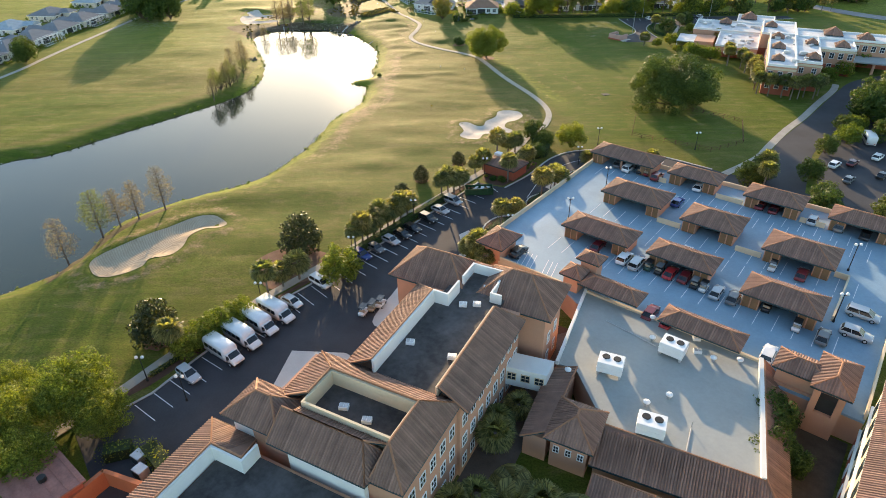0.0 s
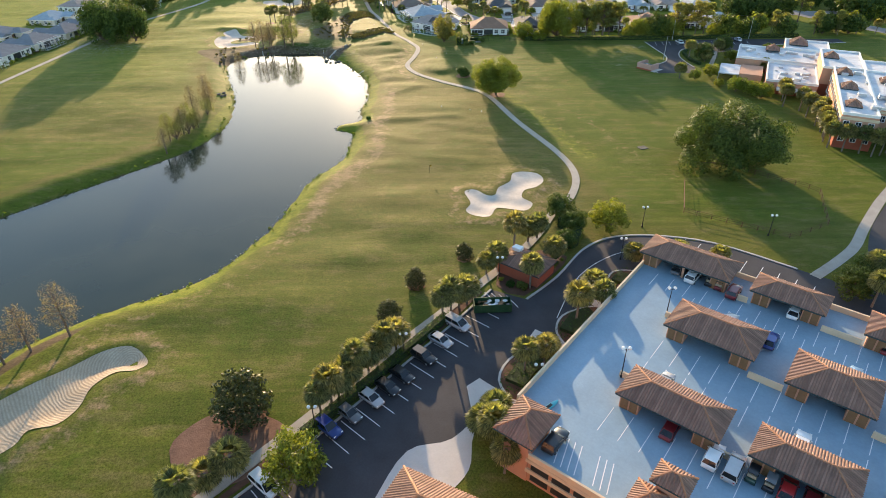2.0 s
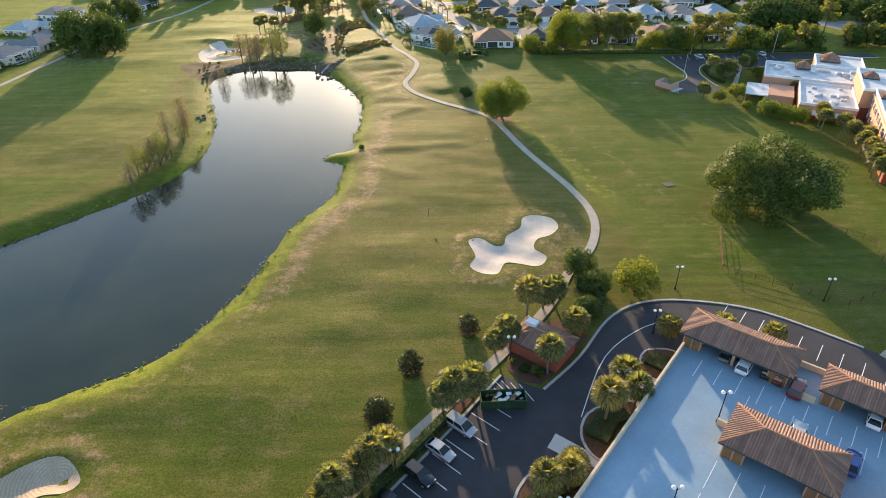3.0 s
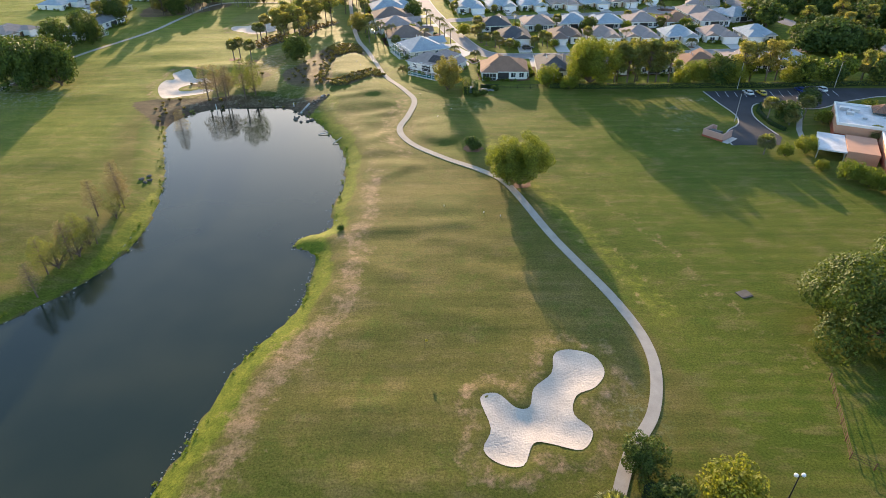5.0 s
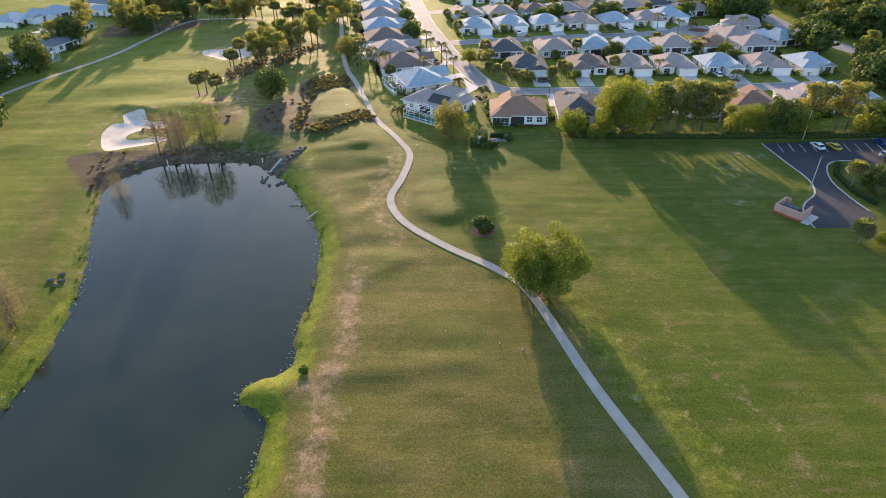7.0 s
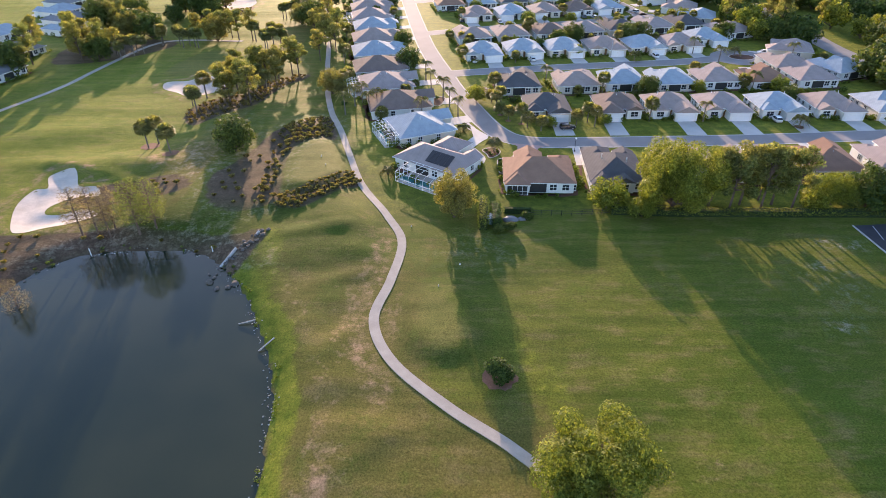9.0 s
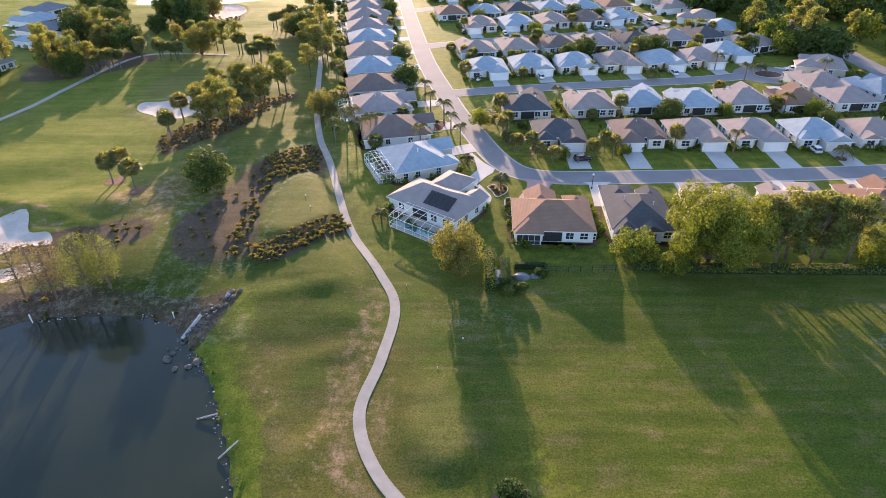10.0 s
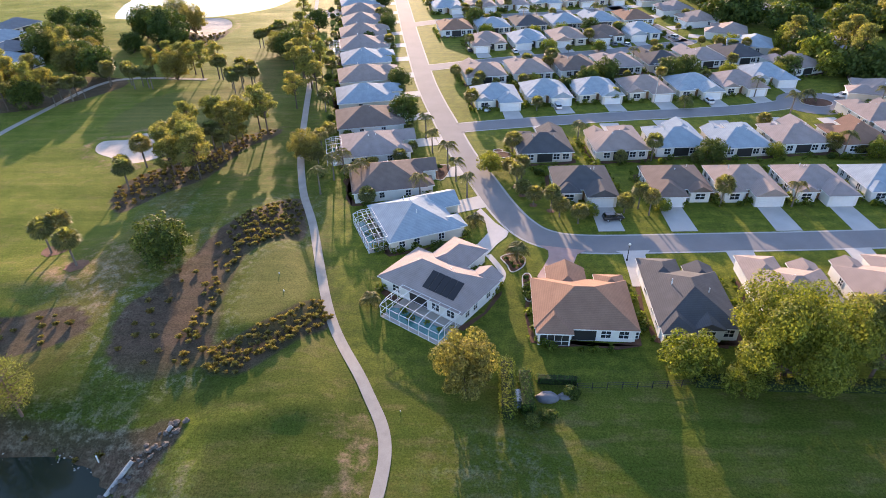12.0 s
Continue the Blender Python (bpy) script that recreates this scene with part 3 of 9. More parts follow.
def at_ground(x, y):
    """Height of the ground at one place, from a table."""
    i, j = (x - GX[0]) / 1.6, (y - GY[0]) / 1.6
    if not (0 <= i < len(GX) - 1 and 0 <= j < len(GY) - 1):
        return 0.0
    a, b = int(i), int(j)
    u, v = i - a, j - b
    return float((GRID[b, a] * (1 - u) + GRID[b, a + 1] * u) * (1 - v) + (GRID[b + 1, a] * (1 - u) + GRID[b + 1, a + 1] * u) * v)


def build_ground():
    xs = np.concatenate([np.linspace(-1500, -240, 8), np.arange(-230, 200, 1.6), np.linspace(210, 1500, 8)])
    ys = np.concatenate([np.linspace(-900, 10, 8), np.arange(14, 600, 1.6), np.linspace(612, 2500, 10)])
    gx, gy = np.meshgrid(xs, ys)
    px, py = gx.ravel(), gy.ravel()
    z = ground_z(px, py)
    for loop in BUNKER_LOOPS:
        z = z - 0.15 * (signed(loop, px, py) < -1.2)
    nx, ny = len(xs), len(ys)
    idx = np.arange(nx * ny).reshape(ny, nx)
    quads = np.stack([idx[:-1, :-1], idx[:-1, 1:], idx[1:, 1:], idx[1:, :-1]], -1).reshape(-1, 4)
    me = bpy.data.meshes.new("ground")
    me.from_pydata(np.stack([px, py, z], 1).tolist(), [], quads.tolist())
    me.polygons.foreach_set("use_smooth", [True] * len(me.polygons))
    me.materials.append(TURF)
    pd = signed(POND, px, py)
    pathd = line_dist(PATH, px, py)
    # lush: the pond's rim, the house lots, the field beyond the path, shaded lawns
    lots = sstep(px - (-12 - (py - 330) * 0.22), -14, -8) * sstep(py, 300, 310)
    field = sstep(px - (24 + (210 - py) * 0.28), -2, 5) * sstep(py, 145, 160)
    field = np.maximum(field, sstep(px, -8, 0) * sstep(py, 238, 262))
    wander = 1.2 * np.sin(px * 0.31 + 1.0) + 1.0 * np.sin(py * 0.37)
    rim = sstep(-pd, -6.0 + 0.8 * wander, -2.5 + 0.8 * wander) * (pd > -2) * (px > -70)
    rim = np.maximum(rim, 0.6 * lots)
    rim = np.maximum(rim, 0.62 * np.exp(-(line_dist([(-50, 302), (-39, 301), (-36, 293), (-33, 280)], px, py) / 4.0) ** 2))
    west = sstep(-px, 62, 74) * sstep(pd, 6, 14) * (0.5 + 0.5 * (py < 200))
    pond_end_green = np.exp(-(line_dist([(-58, 303), (-50, 300), (-40, 302), (-34, 297)], px, py) / 5.5) ** 2)
    near_lot = np.maximum((1 - sstep(py, 128, 160)) * 0.62, 0.85 * sstep(py, 278, 296) * (px < 0) * (px > -60))
    lush = np.clip(np.maximum.reduce([lots, field, pond_end_green, near_lot, west * 0.85, sstep(-pd, -9, -6) * (px < -60) * 0.8, 0.5 * (1 - sstep(py, 150, 185)) * (px > -75)]), 0, 1)
    for loop in [TEE, TEE_LOW] + GREENS:
        lush = np.maximum(lush, 0.55 * sstep(-signed(loop, px, py), -0.5, 1.0))
    east = (px > -62) & (py > 90)
    dry = 0.43 * np.exp(-((pd - 8.0 - wander) / 3.2) ** 2) * east * sstep(py, 140, 160) * (1 - sstep(py, 236, 250)) + 0.3 * np.exp(-((pd - 7.5) / 2.5) ** 2) * east
    dry = np.maximum(dry, 0.5 * np.exp(-((pathd - 4) / 3.5) ** 2) * (px < -8) * (py < 300) * (py > 240))
    for loop in BUNKER_LOOPS:
        dry = np.maximum(dry, 0.5 * np.exp(-((signed(loop, px, py) - 2.5) / 2.0) ** 2))
    worn = line_dist([(33, 240), (39, 221), (44, 205), (50, 186), (58, 172)], px, py)
    dry = np.maximum(dry, 0.28 * np.exp(-(worn / 3.0) ** 2))
    rough = line_dist([(19, 240), (23, 229), (28, 216), (33, 203), (37, 190)], px, py)
    dry = np.maximum(dry, 0.25 * np.exp(-((rough - 2.5) / 1.6) ** 2))
    dry = np.maximum(dry, 0.6 * np.exp(-((px + 72) / 8) ** 2 - ((py - 332) / 5) ** 2))
    # far lawns whose colour is lightened to carry the glow of low sun
    lit_mown = sstep(-px, 66, 80) * sstep(pd, 8, 18) * 0.5 * sstep(py, 210, 280)
    lit_mown = np.maximum(lit_mown, 0.65 * sstep(py, 300, 345) * sstep(-(px + 58 + (py - 330) * 0.12), 0, 12))
    lit_mown = np.maximum(lit_mown, 0.7 * sstep(py, 470, 490))
    lit_mown = lit_mown * (1 - lots)
    dull = np.exp(-((px + 64) / 11) ** 2 - ((py - 333) / 14) ** 2)
    lit_mown = lit_mown * (1 - dull)
    dry = np.maximum(dry, 0.48 * dull)
    swale = line_dist([(12, 262), (16, 250), (21, 236), (26, 222), (32, 205), (38, 188)], px, py)
    rim = np.maximum(rim, 0.5 * np.exp(-((swale - 1.0) / 2.6) ** 2))
    putting = np.zeros_like(px)
    for loop in [TEE] + GREENS:
        putting = np.maximum(putting, sstep(-signed(loop, px, py), -0.3, 0.5))
    ringd = np.hypot(px - 0.5, py - 222.5)
    lush = np.maximum(lush, 0.55 * np.exp(-((ringd - 8.0) / 0.7) ** 2))
    putting = np.maximum(putting, 0.4 * sstep(-ringd, -7.8, -7.0))
    soil = np.zeros_like(px)
    for loop in SOIL:
        soil = np.maximum(soil, sstep(-signed(loop, px, py), -0.8, 0.8))
    soil = np.maximum(soil, 0.75 * sstep(-pd, -0.9, 0.2))
    soil = soil * (1 - sstep(-signed(TEE, px, py), -0.8, 0.2))
    thatch = 0.75 * np.exp(-((px + 63) / 9) ** 2 - ((py - 330) / 10) ** 2) + 0.6 * np.exp(-((px + 62) / 8) ** 2 - ((py - 356) / 9) ** 2)
    thatch += 0.5 * np.exp(-((pd - 4.0) / 4.0) ** 2) * (py > 285) + 0.5 * np.exp(-((signed(SOIL[0], px, py) - 1.5) / 2.0) ** 2)
    thatch += 0.35 * np.exp(-((px - 6) / 9) ** 2 - ((py - 291) / 7) ** 2) + 0.45 * np.exp(-((px - 27) / 4) ** 2 - ((py - 165) / 5) ** 2)
    for hx, hy, rx, ry in ((79, 292.5, 5.0, 2.2), (71, 285, 2.4, 1.2), (65, 268, 2.6, 1.8), (74.5, 294.5, 2.0, 1.0), (70, 280, 6.0, 9.0), (-137, 301, 15.0, 11.0), (-150, 312, 10.0, 10.0)):
        thatch += (0.95 if rx != 6.0 else 0.4) * np.exp(-((px - hx) / rx) ** 2 - ((py - hy) / ry) ** 2)
    thatch = np.clip(thatch, 0, 0.95)
    # where shade by the pond end, tees, hedges and houses is painted on the turf
    painted_shade = np.exp(-(line_dist([(-62, 303), (-54, 300.5), (-44, 301.5), (-38, 304)], px, py) / 6.0) ** 2)
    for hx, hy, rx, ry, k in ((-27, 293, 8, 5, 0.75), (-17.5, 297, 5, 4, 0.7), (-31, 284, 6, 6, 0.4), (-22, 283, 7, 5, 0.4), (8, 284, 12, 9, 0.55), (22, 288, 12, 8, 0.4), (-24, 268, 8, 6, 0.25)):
        painted_shade = np.maximum(painted_shade, k * np.exp(-((px - hx) / rx) ** 2 - ((py - hy) / ry) ** 2))
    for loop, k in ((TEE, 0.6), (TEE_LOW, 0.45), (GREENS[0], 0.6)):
        painted_shade = np.maximum(painted_shade, k * np.exp(-((signed(loop, px, py) - 2.6) / 2.0) ** 2))
    painted_shade = np.maximum(painted_shade, 0.5 * lots * (1 - sstep(py, 318, 345)) * (px < 30))
    for name, val in (("lush", lush), ("dry", dry), ("soil", soil), ("rim", rim), ("putting", putting), ("lit_mown", lit_mown), ("thatch", thatch), ("painted_shade", painted_shade)):
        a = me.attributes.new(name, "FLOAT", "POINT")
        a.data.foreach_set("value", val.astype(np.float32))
    return tagged(new("ground", me), "mown golf turf with dry banks and bare soil beds", "ground", kind="structure")


from mathutils.geometry import delaunay_2d_cdt


def sheet(name, poly, mat, lift=0.03, step=2.5, label="", category="", kind="structure", flat=None, parent=None):
    """A thin layer laid over the ground inside an outline."""
    poly = [Vector(p) for p in poly]
    n = len(poly)
    xs, ys = [p.x for p in poly], [p.y for p in poly]
    pts = list(poly)
    if flat is None:
        gx, gy = np.meshgrid(np.arange(min(xs), max(xs), step), np.arange(min(ys), max(ys), step))
        gx, gy = gx.ravel(), gy.ravel()
        keep = signed([(p.x, p.y) for p in poly], gx, gy) < -0.35 * step
        pts += [Vector((float(a), float(b))) for a, b in zip(gx[keep], gy[keep])]
    vs, _, fs, *_ = delaunay_2d_cdt(pts, [], [list(range(n))], 1, 1e-4)
    ax, ay = np.array([v.x for v in vs]), np.array([v.y for v in vs])
    z = (ground_z(ax, ay) if flat is None else np.full(ax.shape, flat)) + lift
    me = bpy.data.meshes.new(name)
    me.from_pydata(np.stack([ax, ay, z], 1).tolist(), [], [list(f) for f in fs])
    me.materials.append(mat)
    me.polygons.foreach_set("use_smooth", [True] * len(me.polygons))
    ob = new(name, me)
    ob.parent = parent
    return tagged(ob, label, category, kind=kind)


def strip_loop(line, width):
    left, right = [], []
    for i, p in enumerate(line):
        a, b = Vector(line[max(i - 1, 0)]), Vector(line[min(i + 1, len(line) - 1)])
        d = (b - a).normalized()
        nrm = Vector((-d.y, d.x)) * width / 2
        left.append(Vector(p) + nrm)
        right.append(Vector(p) - nrm)
    return left, right


def strip(name, line, width, mat, lift=0.05, label="", category="", flat=None, thick=0.0, parent=None):
    """A road or path of even width along a line, following the ground."""
    left, right = strip_loop(line, width)
    rows = []
    for a, b in zip(left, right):
        rows.append([a, a.lerp(b, 0.5), b])
    ax = np.array([p.x for r in rows for p in r])
    ay = np.array([p.y for r in rows for p in r])
    z = (ground_z(ax, ay) if flat is None else np.full(ax.shape, flat)) + lift
    verts = np.stack([ax, ay, z], 1).tolist()
    faces = []
    for i in range(len(rows) - 1):
        for j in range(2):
            k = i * 3 + j
            faces.append((k, k + 1, k + 4, k + 3))
    if thick:
        base = len(verts)
        verts += [(x, y, h - thick) for x, y, h in verts]
        for i in range(len(rows) - 1):
            k = i * 3
            faces.append((k + 3, k, k + base, k + 3 + base)[::-1])
            faces.append((k + 5, k + 2, k + 2 + base, k + 5 + base))
    me = bpy.data.meshes.new(name)
    me.from_pydata(verts, [], faces)
    me.materials.append(mat)
    ob = new(name, me)
    ob.parent = parent
    return tagged(ob, label, category, kind="structure")


def along(line, gap):
    """Points at even steps along a line, with the heading there."""
    out, left = [], 0.0
    for (ax, ay), (bx, by) in zip(line, line[1:]):
        seg = math.hypot(bx - ax, by - ay)
        while left < seg:
            t = left / seg
            out.append((ax + (bx - ax) * t, ay + (by - ay) * t, math.degrees(math.atan2(by - ay, bx - ax))))
            left += gap
        left -= seg
    return out


build_ground()
bm = bmesh.new()
face(bm, [(-260, 40, WATER_Z), (10, 40, WATER_Z), (10, 330, WATER_Z), (-260, 330, WATER_Z)])
tagged(finish("pond_water", bm, WATER), "still dark pond water reflecting the evening sky", "pond", kind="structure")
bm = bmesh.new()
face(bm, [(-220, 520, WATER_Z), (-60, 520, WATER_Z), (-60, 660, WATER_Z), (-220, 660, WATER_Z)])
tagged(finish("pond_water", bm, WATER), "far pond water catching the bright sky", "pond", kind="structure")
for (m, deep, _), loop in zip(BUNKERS, BUNKER_LOOPS):
    sheet("bunker_sand", loop, m, 0.07, 1.2, "pale raked sand in a sunken golf bunker", "sand bunker")
strip("cart_path", PATH, 1.75, PATHM, 0.13, "worn pale concrete golf cart path", "cart path", thick=0.2)
strip("cart_path", LEFT_PATH, 1.9, PATHM, 0.09, "pale concrete cart path along the far lawns", "cart path", thick=0.2)

# streets of the housing estate
MAIN = smooth_loop([(-66, 760), (-38, 640), (-27.4, 569), (-21.1, 521), (-16.1, 484), (-10.2, 443), (-6.3, 422), (-3.2, 408), (1.6, 386), (6.4, 370), (9.8, 358.7), (13.4, 350.2), (18, 345), (26.3, 342.9), (45, 343.2), (85, 344.6), (130, 348), (220, 352)], False)
SECOND = smooth_loop([(-2, 401.5), (12, 404.5), (48, 410), (81, 414), (100, 419), (107, 423)], False)
THIRD = smooth_loop([(-12, 456), (20, 466), (52, 473), (86, 484), (93, 490)], False)
CROSS = smooth_loop([(89, 487), (84, 512), (76, 545), (66, 600), (60, 660)], False)
FOURTH = smooth_loop([(-21, 517), (10, 530), (45, 536), (80, 546)], False)
HIGHWAY = smooth_loop([(230, 270), (200, 300), (182, 330), (166, 362), (153, 400), (148, 430), (149, 460), (150, 490), (147, 530), (140, 600)], False)
for name, line, w in (("street", MAIN, 6.0), ("street", SECOND, 6.0), ("street", THIRD, 6.0), ("street", CROSS, 6.4), ("street", FOURTH, 6.4), ("road", HIGHWAY, 9.0)):
    strip(name, line, w, STREET, 0.06 if line is MAIN else 0.055, "grey asphalt residential street in evening light", "street", flat=0.0)
    if name == "street":
        for side in (0, 1):
            edge = strip_loop(line, w + 0.5)[side]
            strip("kerb", [(p.x, p.y) for p in edge], 0.5, KERB, 0.045, "pale concrete gutter kerb", "kerb", flat=0.0)
ring = [(107.5 + 10.5 * math.cos(k * math.pi / 16), 419.5 + 9.5 * math.sin(k * math.pi / 16)) for k in range(32)]
sheet("street", ring, STREET, 0.07, flat=0.0, label="round asphalt turning circle", category="street")
island = [(108.5 + 4.6 * math.cos(k * math.pi / 10), 420.0 + 3.6 * math.sin(k * math.pi / 10)) for k in range(20)]
sheet("planting_bed", island, MULCH, 0.12, flat=0.0, label="mulched island in the turning circle", category="planting bed")
strip("kerb", island + island[:1], 0.3, KERB, 0.14, "pale island kerb", "kerb", flat=0.0, thick=0.14)
# drives of the nearest houses
PAVERS = grainy("pink_pavers", (0.4, 0.27, 0.235), 0.15, 0.6, 9.0, 0.85, 0.3)
sheet("driveway", [(5.4, 357.2), (8.2, 351.2), (10.8, 347.6), (10.3, 345.7), (8.2, 343), (6.0, 339.2), (3.0, 335.0), (-0.5, 338.6), (4.3, 343.1), (6.5, 347.1), (6.2, 351), (3.6, 354.5)], CONCRETE, 0.075, flat=0.0, label="wide pale concrete driveway with a flared mouth", category="driveway")
strip("walkway", smooth_loop([(6.2, 339.2), (7.7, 335.9), (8.6, 332.7), (7.4, 329)], False), 1.2, CONCRETE, 0.08, "curved pale concrete garden walk", "pavement", flat=0.0)
sheet("driveway", [(16.2, 342.6), (18, 340.6), (17.8, 338.4), (16.6, 335.6), (14.9, 332.2), (15.2, 328.4), (21.4, 328.4), (21.6, 334.2), (22.4, 336.6), (23.4, 339.2), (25.4, 340.6)], PAVERS, 0.075, flat=0.0, label="pink paver driveway with flared sides", category="driveway")
sheet("driveway", [(31.0, 340.4), (32.2, 339.4), (31.9, 333.4), (31.6, 329), (36.4, 329), (36.2, 334), (36.4, 339), (37.8, 340.6)], CONCRETE, 0.075, flat=0.0, label="pale concrete driveway with flared sides", category="driveway")
for loop in ([(8.6, 338.4), (11, 339.6), (13.0, 338.6), (13.0, 336.2), (11.6, 334.2), (10.2, 333.6), (9.6, 335.8)], [(-12, 355), (-9.5, 359.5), (-5.0, 361), (-1.0, 358), (0.5, 352), (-1.5, 350), (-3, 355), (-7, 357)], [(12.0, 330), (12.4, 332.6), (13.6, 332.8), (13.8, 329), (13.4, 325.4), (12.2, 325.2)], [(-10, 374), (-7, 378), (-1.5, 378.5), (-3.0, 371), (-6, 372)]):
    loop = smooth_loop(loop)
    sheet("planting_bed", loop, MULCH, 0.065, flat=0.0, label="curved red-brown mulch bed with pale edging", category="planting bed")
    strip("bed_edging", loop + loop[:1], 0.22, CONCRETE, 0.1, "pale concrete bed edging", "kerb", flat=0.0, thick=0.1)

# ---- hotel complex, in its own turned axes ----
TMATS = [TILE, CAP, GREENTRIM]


def tiled(parent, bm, rows, ridges, name, label):
    roof = part(name, bm, TMATS, parent, label)
    tagged(part("tiling", rows, TILE, roof), kind="stuff")
    tagged(part("ridge_capping", ridges, CAP, roof), kind="stuff")
    return roof


def tile_hip(parent, x0, x1, y0, y1, z, pitch=0.42, name="roof", label="brown barrel-tile hipped roof"):
    bm, rows, ridges = bmesh.new(), bmesh.new(), bmesh.new()
    hip(bm, x0, x1, y0, y1, z, pitch, 0.33, 0, (0, 2), 0.3, "", rows, ridges)
    return tiled(parent, bm, rows, ridges, name, label)


def tile_strip(parent, low_a, low_b, high_b, high_a, z0, z1, name="roof"):
    """A single tiled slope from a low eave to a high edge, with gutter and a cap row."""
    bm, rows, ridges = bmesh.new(), bmesh.new(), bmesh.new()
    a, b, c, d = (Vector((*low_a, z0)), Vector((*low_b, z0)), Vector((*high_b, z1)), Vector((*high_a, z1)))
    slope(bm, a, b, c, d, tile=0.33, rows=rows)
    dn = Vector((0, 0, 0.35))
    face(bm, [a - dn, b - dn, b, a], 2)
    face(bm, [a - dn, d - dn * 0.5, c - dn * 0.5, b - dn], 2)
    face(bm, [b - dn, c - dn, c, b], 2)
    face(bm, [d - dn, a - dn, a, d], 2)
    bar(ridges, d, c, 0.14)
    bar(ridges, a, d, 0.12)
    bar(ridges, b, c, 0.12)
    return tiled(parent, bm, rows, ridges, name, "sloping barrel-tile roof edge")


def parapet(parent, poly, z0, z1, mat, thick=0.3, closed=True, name="parapet", label=""):
    bm = bmesh.new()
    pts = [Vector(p) for p in poly]
    n = len(pts)
    for i in range(n if closed else n - 1):
        a, b = pts[i], pts[(i + 1) % n]
        d = (b - a).normalized()
        nrm = Vector((-d.y, d.x)) * thick / 2
        a2, b2 = a - d * thick * 0.49, b + d * thick * 0.49
        q = [a2 - nrm, b2 - nrm, b2 + nrm, a2 + nrm]
        prism(bm, [(p.x, p.y) for p in q], z0, z1 + 0.002 * i)
    return part(name, bm, mat, parent, label)


def wall_block(parent, poly, z0, z1, mat, name="wall", label=""):
    bm = bmesh.new()
    prism(bm, poly, z0, z1)
    return part(name, bm, mat, parent, label)


def flat_roof(parent, poly, z, mat, label):
    bm = bmesh.new()
    prism(bm, poly, z - 0.25, z)
    return part("flat_roof", bm, mat, parent, label)


def windows_on(parent, a, b, z_rows, count, w, h, frame_mat=None, out=0.06, start=0.0, end=0.0, arched=False):
    """Rows of framed windows along the wall foot line a-b (outside to the right of a-b)."""
    a, b = Vector(a), Vector(b)
    d = (b - a).normalized()
    length = (b - a).length - start - end
    nrm = Vector((d.y, -d.x))
    ang = math.degrees(math.atan2(d.y, d.x))
    for z in z_rows:
        for i in range(count):
            s = start + (i + 0.5) * length / count
            c = a + d * s + nrm * out
            win = part("window", frame_mesh(w, h), [frame_mat or TRIM], parent)
            win.matrix_basis = pose(c.x, c.y, z, 0, 0, ang)
            part("pane", pane_mesh(w, h), [GLASS], win)


def frame_mesh(w, h):
    bm = bmesh.new()
    t = 0.1
    for x0, x1, z0, z1 in ((-w / 2 - t, -w / 2, -t, h + t), (w / 2, w / 2 + t, -t, h + t), (-w / 2, w / 2, -t, 0), (-w / 2, w / 2, h, h + t), (-0.035, 0.035, 0, h), (-w / 2, -0.035, h / 2 - 0.03, h / 2 + 0.03), (0.035, w / 2, h / 2 - 0.03, h / 2 + 0.03)):
        box(bm, x0, x1, -0.05, 0.06, z0, z1)
    return bm


def pane_mesh(w, h):
    bm = bmesh.new()
    box(bm, -w / 2, w / 2, 0.0, 0.03, 0, h)
    return bm


def rect(x0, x1, y0, y1):
    return [(x0, y0), (x1, y0), (x1, y1), (x0, y1)]


hotel = empty("hotel", MH, "salmon stucco hotel with barrel-tile roofs and dark flat roofs", "hotel")
# main wing
wall_block(hotel, rect(-0.3, 15.0, -52, -33), 0, 12.3, STUCCO, "wall", "salmon stucco wall")
flat_roof(hotel, rect(3.6, 12.2, -52, -27.2), 12.7, ROOF_DARK, "dark weathered roof membrane")
tile_strip(hotel, (-1.0, -52.0), (-1.0, -33.0), (3.2, -36.5), (3.2, -52.0), 12.2, 14.8)
tile_strip(hotel, (-1.0, -33.0), (3.0, -33.0), (4.5, -36.0), (3.2, -36.5), 12.2, 14.6)
parapet(hotel, [(3.45, -52), (3.45, -36.4), (5.6, -36.4), (5.6, -33)], 12.4, 14.75, WHITEWALL, 0.28, False, "parapet", "white inner parapet wall")
tile_strip(hotel, (16.0, -33.5), (16.0, -52.0), (12.2, -52.0), (12.2, -35.5), 11.8, 14.2)
parapet(hotel, [(12.0, -35.5), (12.0, -52)], 12.4, 14.15, STUCCO_CREAM, 0.28, False)
windows_on(hotel, (15.0, -52), (15.0, -33), (1.2, 4.8, 8.4), 8, 1.1, 1.7)
# north-west and north-east corner towers
wall_block(hotel, rect(-5.4, 5.6, -31.8, -24.8), 0, 11.9, STUCCO)
tile_hip(hotel, -6.3, 6.4, -32.7, -23.9, 12.0, 0.8)
wall_block(hotel, rect(8.0, 18.3, -31.8, -24.2), 0, 11.9, STUCCO)
tile_hip(hotel, 7.1, 19.3, -32.7, -23.3, 12.0, 0.75)
tile_strip(hotel, (5.6, -24.6), (8.6, -24.6), (8.6, -27.2), (5.6, -27.2), 12.6, 14.2)
parapet(hotel, [(5.4, -31), (5.4, -27.4), (10.6, -27.4), (10.6, -33), (12.0, -33)], 12.5, 14.3, WHITEWALL, 0.28, False, "parapet", "white inner parapet wall")
windows_on(hotel, (18.3, -31), (18.3, -25), (2.0, 5.6), 2, 0.9, 1.8)
windows_on(hotel, (-5.4, -25), (-5.4, -31.5), (2.0, 5.6, 8.6), 2, 1.0, 1.8)
